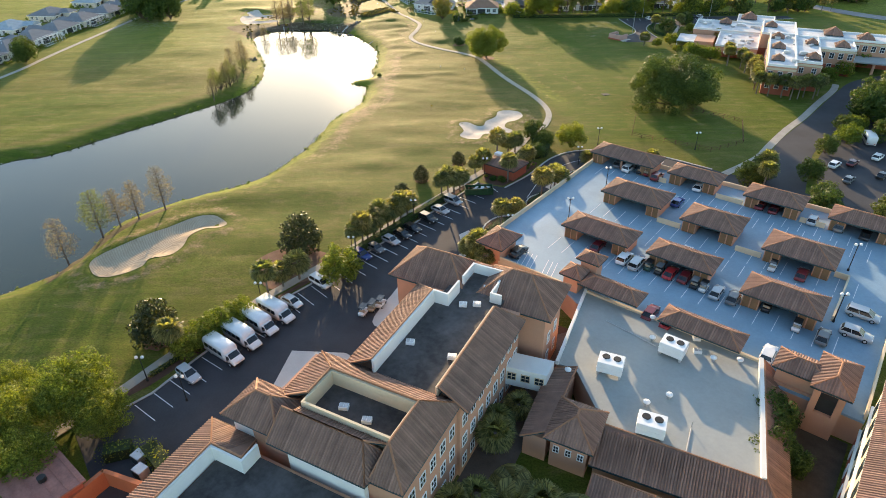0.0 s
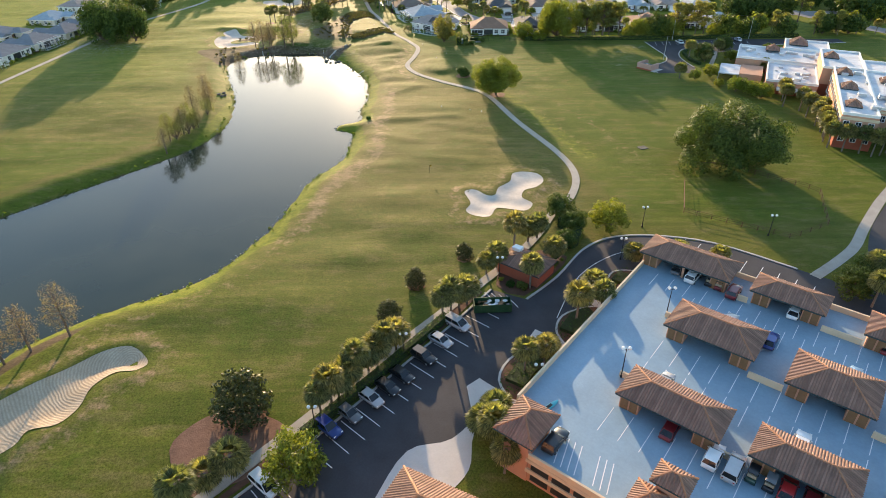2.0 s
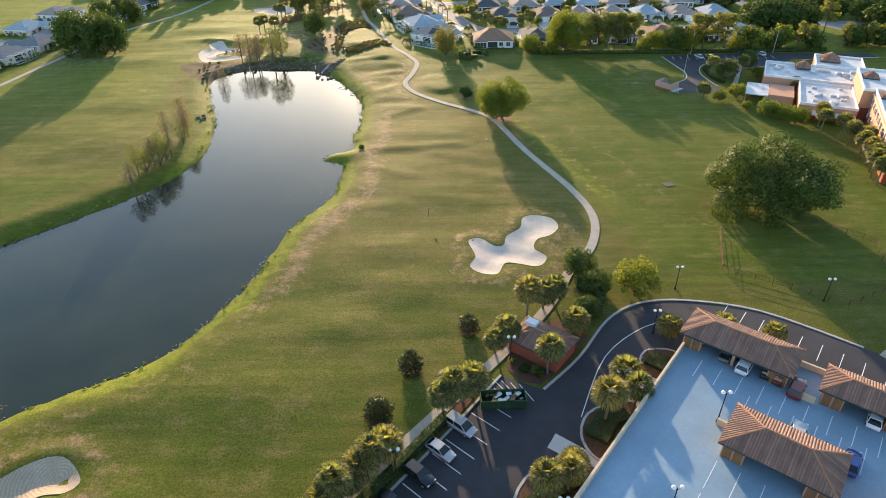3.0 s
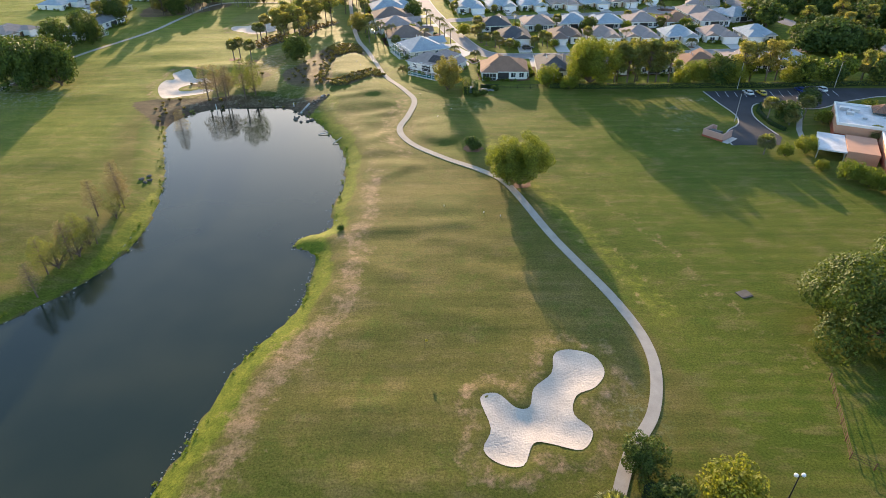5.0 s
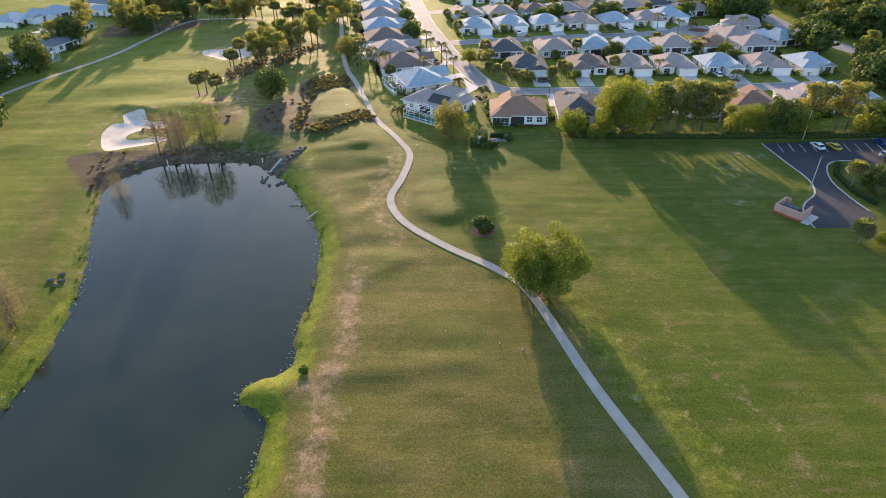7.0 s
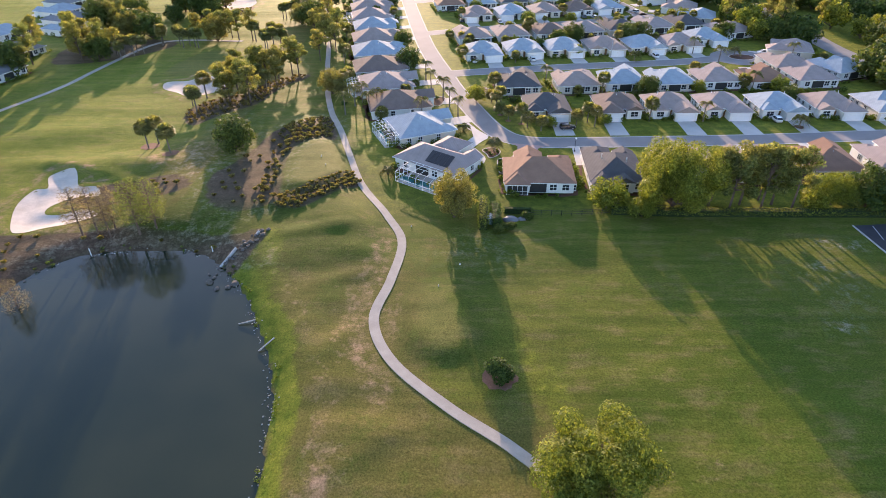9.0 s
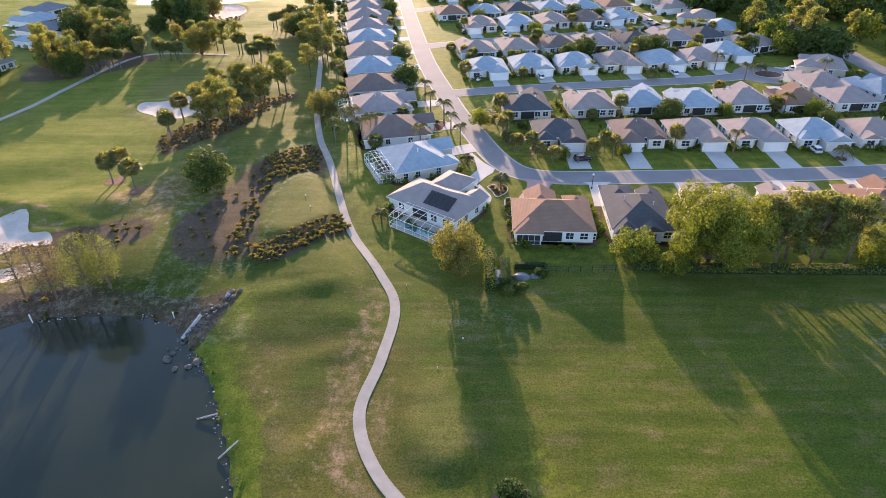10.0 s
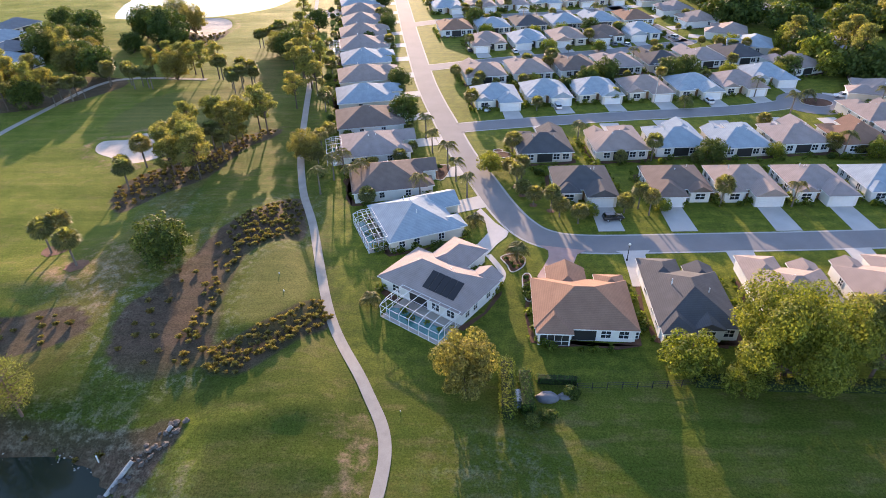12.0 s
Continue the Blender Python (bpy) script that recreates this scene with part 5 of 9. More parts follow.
tile_hip(gate, 18.9, 23.0, -8.2, -4.9, 9.3, 0.6)
wall_block(gate, rect(18.2, 20.8, -10.6, -7.7), 0, 7.3, STUCCO)
tile_hip(gate, 17.6, 21.4, -11.2, -7.2, 7.4, 0.6)

kayak = empty("kayak", ML @ pose(3.3, -1.6, DZ, 0, 0, 78), "pale turquoise kayak lying on the deck", "kayak")
bm = bmesh.new()
loft_pts = [(-1.7, 0.03), (-1.3, 0.24), (-0.5, 0.38), (0.5, 0.38), (1.3, 0.24), (1.7, 0.03)]
hull = [[bm.verts.new((x, w * math.cos(a), 0.18 + 0.18 * math.sin(a) * (0.4 + w))) for a in (0, 0.8, 1.57, 2.34, 3.14, 3.9, 4.71, 5.5)] for x, w in loft_pts]
for ra, rb in zip(hull, hull[1:]):
    for k in range(8):
        bm.faces.new((ra[k], ra[(k + 1) % 8], rb[(k + 1) % 8], rb[k]))
part("hull", bm, grainy("turquoise_shell", (0.08, 0.4, 0.45), 0.1, 1.0, 6.0, 0.35, 0.0), kayak, "", True)
bm = bmesh.new()
box(bm, -0.5, 0.4, -0.22, 0.22, 0.3, 0.36, bevel=0.03)
part("cockpit", bm, METAL_DARK, kayak, "dark cockpit opening")

# bay lines on the deck
for b0, b1 in ((28.6, 33.5), (15.5, 20.3), (10.3, 14.6), (-1.2, 3.6)):
    for k in range(18):
        a = 10 + k * 2.75
        if b0 < 0 and a < 9:
            continue
        x0, y0 = deck_xy(a, b0)
        x1, y1 = deck_xy(a, b1)
        bay_line(x0, y0, x1, y1, DZ + 0.002, 0.1)
for k in range(7):
    x0, y0 = deck_xy(7.0 + k * 0.9 + (1.5 if k > 3 else 0), -4.6)
    x1, y1 = deck_xy(8.2 + k * 0.9 + (1.5 if k > 3 else 0), -9.0)
    bay_line(x0, y0, x1, y1, DZ + 0.002, 0.12)
for b in (34.2,):
    for k in range(20):
        x0, y0 = deck_xy(2.6 + k * 2.8, 36.6)
        x1, y1 = deck_xy(2.6 + k * 2.8, 32.6)
        bay_line(x0, y0, x1, y1, DZ + 0.002, 0.1)


def lamp_post(x, y, z, height=5.5, heads=2, turn=0.0, label="dark lamp post with white globes"):
    c = empty("lamp_post", pose(x, y, z, 0, 0, turn), label, "street lamp", "lamp posts")
    bm = bmesh.new()
    tube(bm, [(0, 0, 0), (0, 0, 0.4), (0, 0, 0.45), (0, 0, height)], [0.2, 0.18, 0.09, 0.06], 8)
    if heads == 2:
        tube(bm, [(-0.45, 0, height - 0.1), (0, 0, height - 0.25), (0.45, 0, height - 0.1)], [0.04] * 3, 6)
    part("pole", bm, METAL_DARK, c)
    for sx in ((-0.45, 0.45) if heads == 2 else (0,)):
        bm = bmesh.new()
        ball(bm, (sx, 0, height + 0.12), 0.26)
        part("globe", bm, BULB, c, "white glass globe", True)


for a, b in ((8.0, 26.4), (8.3, 9.4), (54.6, 23.8), (55.4, 7.0)):
    x, y = deck_xy(a, b)
    lamp_post(x, y, DZ, 5.2)
for x, y in ((-44.2, 66.0), (-31.5, 84.0), (-17.5, 98.5), (-6.2, 113.0), (10.2, 133.5), (34, 139.5), (41.5, 151.5), (66, 147.5), (13.5, 106.0), (25.0, 126.0), (-37, 62)):
    lamp_post(x, y, 0.0, 4.6)

# planted islands by the deck
for i, (pts) in enumerate(([(-2.0, 0.5), (-7.0, 2.0), (-8.0, 8.0), (-4.0, 12.5), (-1.6, 12.5)], [(-1.6, 15.5), (-5.5, 16.5), (-7.0, 21.0), (-4.5, 26.0), (-1.8, 26.0)], [(-1.6, 33.5), (-5.0, 34.0), (-6.0, 38.0), (-3.5, 40.5), (-1.6, 40.0)])):
    loop = smooth_loop([deck_xy(*p) for p in pts])
    sheet("planting_bed", loop, MULCH, 0.12, flat=0.0, label="mulched island bed with low shrubs", category="planting bed")
    strip("kerb", loop + loop[:1], 0.35, KERB, 0.17, "pale island kerb", "kerb", flat=0.0, thick=0.17)
for pts in ([(-1.2, 12.8), (-8.5, 12.5), (-8.8, 15.2), (-1.2, 15.4)], [(-1.2, 26.5), (-7.0, 27.0), (-6.5, 33.0), (-1.2, 33.0)], [(-1.2, -3.5), (-6, -6), (-10, -2), (-9.5, 0.5), (-1.5, 0.0)]):
    sheet("pavement", [deck_xy(*p) for p in pts], CONCRETE, 0.055, flat=0.0, label="pale concrete crossing between islands", category="pavement")

# skip and its rubbish
skip = empty("skip", pose(8.3, 124.6, 0.03, 0, 0, 2), "open green rubbish skip loaded with scrap", "skip")
bm = bmesh.new()
box(bm, -3.1, 3.1, -1.15, -1.05, 0.15, 1.7)
box(bm, -3.1, 3.1, 1.05, 1.15, 0.15, 1.7)
box(bm, -3.2, -3.1, -1.15, 1.15, 0.15, 1.7)
box(bm, 3.1, 3.2, -1.15, 1.15, 0.15, 1.7)
box(bm, -3.1, 3.1, -1.05, 1.05, 0.15, 0.3)
for k in range(7):
    box(bm, -2.9 + k * 0.95, -2.8 + k * 0.95, -1.24, -1.15, 0.15, 1.7)
part("body", bm, grainy("green_steel", (0.02, 0.06, 0.025), 0.3, 1.0, 8.0, 0.6), skip)
for k in range(14):
    bm = bmesh.new()
    s = random.uniform(0.25, 0.6)
    box(bm, -s, s, -s * 0.6, s * 0.6, -0.08, 0.12, pose(random.uniform(-2.6, 2.7), random.uniform(-0.7, 0.7), 1.2, random.uniform(-30, 30), random.uniform(-20, 20), random.uniform(0, 180)))
    part("scrap", bm, random.choice([TRIM, METAL_GREY, WOODDOOR, STUCCO_RED]), skip)
# brick-red plant house by the bend
plant = empty("plant_house", pose(15.3, 135.5, 0, 0, 0, -38), "brick-red plant house with a brown roof", "shed")
bm = bmesh.new()
box(bm, -4.2, 4.2, -3.0, 3.0, 0, 2.6)
part("wall", bm, STUCCO_RED, plant)
tile_hip(plant, -4.6, 4.6, -3.4, 3.4, 2.7, 0.35)
bm = bmesh.new()
box(bm, -3.4, -1.6, 0.2, 1.6, 3.6, 4.3, bevel=0.08)
part("unit", bm, TRIM, plant, "white roof unit")
# dog-run fence in the field
def fence(line, height=1.2, gap=2.4, mat=METAL_DARK, label="thin dark rail fence"):
    f = empty("fence", None, label, "fence")
    pts = along(line, gap)
    for x, y, h in pts:
        bm = bmesh.new()
        z = at_ground(x, y)
        box(bm, x - 0.05, x + 0.05, y - 0.05, y + 0.05, z - 0.1, z + height)
        part("post", bm, mat, f)
    for (xa, ya, _), (xb, yb, _) in zip(pts, pts[1:]):
        bm = bmesh.new()
        for k in (0.35, 0.7, 1.0):
            tube(bm, [(xa, ya, at_ground(xa, ya) + height * k - 0.04), (xb, yb, at_ground(xb, yb) + height * k - 0.04)], [0.035, 0.035], 4)
        part("rail", bm, mat, f)
    return f


fence([(57, 171.5), (52, 157), (70, 146), (80, 151), (86, 166), (72, 178)], 1.3, 3.0, grainy("brown_rail", (0.12, 0.06, 0.035), 0.3, 1.0, 6.0))
PLASTIC_LID = grainy("bin_lid", (0.02, 0.022, 0.02), 0.2, 2.0, 9.0, 0.6)
# brick enclosure at the field's edge
encl = empty("bin_enclosure", pose(74.6, 263.2, 0, 0, 0, -50), "pink block bin enclosure with a green bin inside", "enclosure")
bm = bmesh.new()
box(bm, -2.9, 2.9, -2.6, -2.3, 0, 2.1)
box(bm, -2.9, -2.6, -2.3, 2.4, 0, 2.1)
box(bm, 2.6, 2.9, -2.3, 2.4, 0, 2.1)
box(bm, -2.6, -1.6, 2.1, 2.4, 0, 2.1)
part("wall", bm, grainy("pink_block", (0.5, 0.3, 0.24), 0.12, 0.6, 5.0), encl)
bm = bmesh.new()
box(bm, -2.95, 2.95, -2.65, -2.25, 0.0, 0.5)
part("base_course", bm, STUCCO_RED, encl, "maroon base course")
bm = bmesh.new()
box(bm, -2.0, 1.2, -1.8, 0.6, 0.05, 1.6, bevel=0.05)
bin_ob = part("bin", bm, GREENTRIM, encl, "dark green steel bin")
bm = bmesh.new()
box(bm, -2.05, 1.25, -1.85, -0.4, 1.6, 1.68, bevel=0.02)
part("lid", bm, PLASTIC_LID, bin_ob, "black bin lid")
bm = bmesh.new()
box(bm, 3.0, 4.6, -2.6, 2.6, -0.05, 0.06)
part("apron", bm, CONCRETE, encl, "pale concrete apron")
# east access road, its lots and footway
strip("road", smooth_loop([(70, 112), (76, 121), (83, 133), (91, 146), (100.3, 156.3), (109, 165.1), (119.2, 176.2), (130.7, 188.6), (140, 197.5), (152, 203), (172, 206), (205, 206)], False), 9.0, ASPHALT, 0.042, "dark asphalt access road", "road", flat=0.0)
sheet("car_park", [(84, 121), (94, 140), (106, 155), (120, 170), (136, 184), (152, 172), (146, 140), (128, 112), (104, 92), (86, 98)], ASPHALT, 0.055, flat=0.0, label="dark asphalt car park beside the road", category="car park")
for k in range(7):
    bay_line(100 + k * 2.2, 122 + k * 2.6, 104.5 + k * 2.2, 118.5 + k * 2.6, 0.06)
strip("footway", smooth_loop([(68, 133), (75, 138), (81, 143), (86.9, 150), (96.2, 160.4), (105, 169.2), (115, 180.3), (126.6, 192.7), (131, 199)], False), 2.0, PATHM, 0.07, "pale concrete footway", "pavement", flat=0.0)
LOT = smooth_loop([(84, 300), (85, 289), (86, 279), (84, 272), (80, 268), (77.5, 264), (76.5, 258.5)], False, 3) + [(76.5, 257), (89, 257)] + smooth_loop([(92, 262), (91, 269), (91, 278), (94, 286), (98, 289), (104, 288.5), (106, 284), (114, 284), (123, 289), (136, 293.5)], False, 3) + [(164, 295), (164, 301), (115, 302.5)]
sheet("car_park", LOT, ASPHALT, 0.04, flat=0.0, label="dark asphalt car park by the field", category="car park")
strip("kerb", LOT[:20], 0.35, KERB, 0.12, "pale concrete kerb round the lot", "kerb", flat=0.0, thick=0.2)
strip("kerb", LOT[22:50], 0.35, KERB, 0.12, "pale concrete kerb round the planted island", "kerb", flat=0.0, thick=0.2)
for k in range(14):
    bay_line(88 + k * 2.9, 299.8, 87.2 + k * 2.9, 294.6, 0.05)
strip("footway", [(107, 283), (99, 267), (96, 258)], 1.5, PATHM, 0.06, "pale concrete footway to the lot", "pavement", flat=0.0)

# white-roofed block beyond the field, in its own axes
MB = pose(106.1, 238.8, 0, 0, 0, -25.8)
block = empty("clubhouse_block", MB, "pink and maroon complex with white flat roofs", "building")


def white_wing(x0, x1, y0, y1, h, base=0.0):
    bm = bmesh.new()
    prism(bm, rect(x0, x1, y0, y1), h * 0.42, h)
    part("wall", bm, STUCCO, block, "pink stucco upper wall")
    bm = bmesh.new()
    prism(bm, rect(x0 - 0.1, x1 + 0.1, y0 - 0.1, y1 + 0.1), 0, h * 0.42)
    part("base", bm, STUCCO_RED, block, "maroon base wall")
    bm = bmesh.new()
    prism(bm, rect(x0 + 0.3, x1 - 0.3, y0 + 0.3, y1 - 0.3), h, h + 0.1)
    part("flat_roof", bm, ROOF_WHITE, block, "white stained flat roof")
    parapet(block, rect(x0 + 0.15, x1 - 0.15, y0 + 0.15, y1 - 0.15), h - 0.1, h + 0.6, WHITEWALL, 0.35)


white_wing(-0.5, 14.4, -4.0, 18.0, 3.8)
white_wing(-10.8, 19.0, 19.2, 37.0, 4.2)
white_wing(4.5, 19.2, 37.1, 52.0, 4.4)
white_wing(14.5, 26.0, 0.1, 22.5, 8.6)
white_wing(17.3, 25.6, -44.0, 0.0, 8.9)
white_wing(25.7, 33.0, -36.0, -0.1, 8.7)
white_wing(26.1, 60.0, 0.2, 12.0, 8.7)
white_wing(33.1, 44.0, -14.0, 0.1, 8.5)
for x, y, w, z in ((17.3, 14.0, 5.5, 9.0), (19.8, -5.5, 5.5, 9.3), (20.2, -20.0, 5.5, 9.3), (30.5, -10.0, 5.0, 9.3), (30.5, -30.0, 5.5, 9.3), (20.2, -36.0, 5.0, 9.3), (22.0, 26.0, 9.0, 5.0), (9.0, 46.0, 8.0, 5.0), (0.5, 33.0, 6.0, 5.0), (38.0, 8.0, 8.0, 9.2), (48.0, 4.0, 7.0, 9.2), (40.0, -9.0, 6.0, 9.0)):
    tile_hip(block, x - w * 0.38, x + w * 0.38, y - w * 0.45, y + w * 0.45, z, 0.75)
windows_on(block, (17.2, -0.5), (17.2, -43.5), (2.0, 5.6), 11, 1.2, 1.6)
windows_on(block, (25.7, -36.1), (33.0, -36.1), (2.0, 5.6), 2, 1.2, 1.6)
windows_on(block, (44.1, -14.0), (44.1, -0.2), (2.0, 5.6), 4, 1.3, 1.8)
windows_on(block, (33.1, -14.1), (44.0, -14.1), (2.0, 5.6), 4, 1.3, 1.8)
windows_on(block, (44.2, 0.1), (60, 0.1), (2.0, 5.6), 6, 1.3, 1.8)
windows_on(block, (17.3, -44.1), (25.6, -44.1), (2.0, 5.6), 3, 1.2, 1.7)
windows_on(block, (33.1, -35.8), (33.1, -14.3), (2.0, 5.6), 7, 1.2, 1.7)
for bx0, bx1, by0, by1 in ((17.05, 25.75, -44.25, -44.0), (25.75, 33.2, -36.25, -36.0), (33.2, 44.2, -14.25, -14.0), (44.3, 60.2, -0.05, 0.2), (17.05, 17.3, -44.0, 0.0)):
    bm = bmesh.new()
    box(bm, bx0, bx1, by0, by1, 7.7, 8.3)
    part("cornice", bm, STUCCO_CREAM, block, "cream cornice band")
bm = bmesh.new()
box(bm, 44.5, 58.0, -9.0, -0.1, 3.6, 4.1)
part("porch_roof", bm, ROOF_FLAT, block, "grey entrance canopy")
for px_, py_ in ((45.2, -8.4), (57.3, -8.4), (51.2, -8.4)):
    bm = bmesh.new()
    box(bm, px_ - 0.4, px_ + 0.4, py_ - 0.4, py_ + 0.4, 0, 3.6)
    part("porch_pillar", bm, STUCCO, block)
bm = bmesh.new()
prism(bm, rect(-15.2, -8.7, 3.6, 15.6), 2.4, 2.75)
part("canopy", bm, ROOF_WHITE, block, "white sheet canopy")
for x, y in ((-15.0, 4.0), (-9.0, 4.0), (-15.0, 15.2), (-9.0, 15.2)):
    bm = bmesh.new()
    box(bm, x - 0.1, x + 0.1, y - 0.1, y + 0.1, 0, 2.4)
    part("canopy_post", bm, METAL_GREY, block)
wall_block(block, rect(-8.6, -1.6, 4.0, 15.6), 0, 3.0, STUCCO)
bm = bmesh.new()
prism(bm, rect(3.0, 14.0, -8.0, -4.2), 2.2, 2.5)
part("awning", bm, CONCRETE, block, "cream sloping awning")
random.seed(8)
for k in range(46):
    x, y = random.choice(((random.uniform(0.5, 13), random.uniform(-2, 16), 3.9), (random.uniform(-9, 17), random.uniform(21, 35), 4.3), (random.uniform(19, 31), random.uniform(-40, -4), 9.0)))[:2], None
    bm = bmesh.new()
    z = 9.0 if x[1] < -4 else (4.3 if x[1] > 19 else 3.9)
    s = random.uniform(0.4, 1.1)
    box(bm, x[0] - s, x[0] + s, x[1] - s * 0.7, x[1] + s * 0.7, z, z + s * 0.9, bevel=0.04)
    part("roof_unit", bm, METAL_GREY, block)

# ---- the housing estate ----
R_GREY, R_DARK, R_TAN = shingle("grey_shingle", (0.34, 0.28, 0.255)), shingle("charcoal_shingle", (0.1, 0.098, 0.1)), shingle("tan_shingle", (0.34, 0.27, 0.235))
R_BLUE, R_BROWN, R_RUST = shingle("pale_blue_grey_shingle", (0.32, 0.375, 0.41)), shingle("brown_shingle", (0.2, 0.15, 0.125)), shingle("rust_shingle", (0.29, 0.17, 0.115))
R_SLATE = shingle("slate_grey_shingle", (0.2, 0.205, 0.215))
ROOF_WORD = {R_SLATE: "slate-grey", R_GREY: "grey", R_DARK: "charcoal", R_TAN: "tan", R_BLUE: "pale blue-grey", R_BROWN: "brown", R_RUST: "rust-brown"}
W_WHITE, W_CREAM = WHITEWALL, grainy("cream_siding", (0.66, 0.6, 0.5), 0.06, 0.4, 6.0, 0.85, 0.1)
LAWN_BED = MULCH
WIN_CACHE = {}


def shared(key, make, mat):
    if key not in WIN_CACHE:
        me = bpy.data.meshes.new(key)
        bm = make()
        bm.to_mesh(me)
        bm.free()
        me.materials.append(mat)
        WIN_CACHE[key] = me
    return WIN_CACHE[key]


def add_window(parent, x, y, z, turn, w, h):
    win = new("window", shared(f"window_{w}_{h}", lambda: frame_mesh(w, h), TRIM))
    win.parent, win.matrix_basis = parent, pose(x, y, z, 0, 0, turn)
    pane = new("pane", shared(f"pane_{w}_{h}", lambda: pane_mesh(w, h), GLASS))
    pane.parent = win


def garage_mesh():
    bm = bmesh.new()
    for k in range(4):
        box(bm, -2.4, 2.4, -0.05, 0.05, 0.02 + k * 0.55, 0.53 + k * 0.55)
    return bm


def house(x, y, turn, w, d, roof, wall=None, garage=1, wing=1, solar=False, pool="", pitch=0.46, gable="", drive=8.0, porch=True, bed=True, garage_x=None, garage_w=6.2, garage_d=3.6, pool_x=0.0, pool_w=0, solar_x=0.0, blocks=()):
    """A single-storey house. Its street front faces its own -y; garage +1 right, -1 left, 0 none."""
    wall = wall or random.choice((W_WHITE, W_WHITE, W_CREAM))
    h = empty("house", pose(x, y, 0, 0, 0, turn), f"single-storey house with pale walls and a {ROOF_WORD[roof]} shingle roof", "house", "estate houses")
    e = 2.75
    x0, x1, y0, y1 = -w / 2, w / 2, -d / 2, d / 2
    o = 0.5
    bm = bmesh.new()
    box(bm, x0, x1, y0, y1, 0, e)
    part("wall", bm, wall, h)
    bm = bmesh.new()
    hip(bm, x0 - o, x1 + o, y0 - o, y1 + o, e, pitch, 0, 0, (0, 1), 0.2, gable)
    roof_ob = part("roof", bm, [roof, TRIM], h)
    ridge = min(w, d) / 2 * pitch
    if gable:
        bm = bmesh.new()
        for side, sgn in (("w", -1), ("e", 1)):
            if side in gable and w >= d:
                face(bm, [(sgn * (w / 2 + 0.02), y0 - 0.3, e), (sgn * (w / 2 + 0.02), y1 + 0.3, e), (sgn * (w / 2 + 0.02), 0, e + ridge)])
        part("gable", bm, wall, h)
    # garage wing toward the street
    gw, gd = garage_w, garage_d if garage else 0
    peaked = random.random() < 0.45
    if garage:
        gx = (w / 2 - gw / 2) * garage if garage_x is None else garage_x
        bm = bmesh.new()
        box(bm, gx - gw / 2, gx + gw / 2, y0 - gd, y0 + 0.0, 0, e)
        part("garage_wall", bm, wall, h)
        bm = bmesh.new()
        hip(bm, gx - gw / 2 - o, gx + gw / 2 + o, y0 - gd - o, y0 + 4.5, e + 0.01, pitch, 0, 0, (0, 1), 0.2, "s" if peaked else "")
        if peaked:
            face(bm, [(gx - gw / 2, y0 - gd - 0.04, e), (gx + gw / 2, y0 - gd - 0.04, e), (gx, y0 - gd - 0.04, e + gw / 2 * pitch)], 1)
        part("garage_roof", bm, [roof, TRIM], h)
        door = new("garage_door", shared("garage_door", garage_mesh, TRIM))
        door.parent, door.matrix_basis = h, pose(gx, y0 - gd - 0.05, 0)
        if drive:
            bm = bmesh.new()
            prism(bm, [(gx - 2.7, y0 - gd - drive), (gx + 2.7, y0 - gd - drive), (gx + 2.5, y0 - gd - 0.1), (gx - 2.5, y0 - gd - 0.1)], -0.1, 0.05)
            part("driveway", bm, CONCRETE, h, "pale concrete driveway")
    # second front gable and entrance
    sx = -(w / 2 - 2.4) * (garage or 1)
    if wing:
        bm = bmesh.new()
        box(bm, sx - 2.1, sx + 2.1, y0 - 1.6, y0, 0, e)
        part("bay_wall", bm, wall, h)
        bm = bmesh.new()
        hip(bm, sx - 2.6, sx + 2.6, y0 - 2.1, y0 + 3.4, e + 0.015, pitch, 0, 0, (0, 1), 0.2, "" if peaked else "s")
        if not peaked:
            face(bm, [(sx - 2.1, y0 - 1.64, e), (sx + 2.1, y0 - 1.64, e), (sx, y0 - 1.64, e + 2.1 * pitch)], 1)
        part("bay_roof", bm, [roof, TRIM], h)
        add_window(h, sx, y0 - 1.66, 0.8, 0, 2.0, 1.4)
    else:
        add_window(h, sx, y0 - 0.06, 0.8, 0, 2.0, 1.4)
    bm = bmesh.new()
    box(bm, -0.5, 0.5, y0 - 0.08, y0, 0, 2.1)
    part("front_door", bm, WOODDOOR, h)
    if porch:
        bm = bmesh.new()
        box(bm, 0.6, 2.0, y0 - 0.06, y0, 0.1, 2.2)
        part("porch_opening", bm, SCREEN_SHADE, h, "dark screened porch")
    # rear wings under roofs of their own
    for bx0, bx1, by0, by1, top, open_side in blocks:
        bm = bmesh.new()
        box(bm, bx0, bx1, by0, by1, 0, e)
        part("wing_wall", bm, wall, h)
        bm = bmesh.new()
        deep = min(by1 - by0 + 4.0, (bx1 - bx0) + 3.0)
        hip(bm, bx0 - 0.45, bx1 + 0.45, by1 + 0.45 - max(deep, by1 - by0 + 1.0), by1 + 0.45, e + 0.02, pitch, 0, 0, (0, 1), 0.2, "n" if top else "")
        if top:
            face(bm, [(bx0, by1 + 0.03, e), ((bx0 + bx1) / 2, by1 + 0.03, e + (bx1 - bx0) / 2 * pitch), (bx1, by1 + 0.03, e)], 1)
        part("wing_roof", bm, [roof, TRIM], h)
        if open_side:
            bm = bmesh.new()
            box(bm, bx0 + 0.25, bx1 - 0.25, by1, by1 + 0.05, 0.15, 2.35)
            part("lanai_screen", bm, SCREEN_SHADE, h, "dark screened porch")
            bm = bmesh.new()
            n = max(2, round((bx1 - bx0) / 1.2))
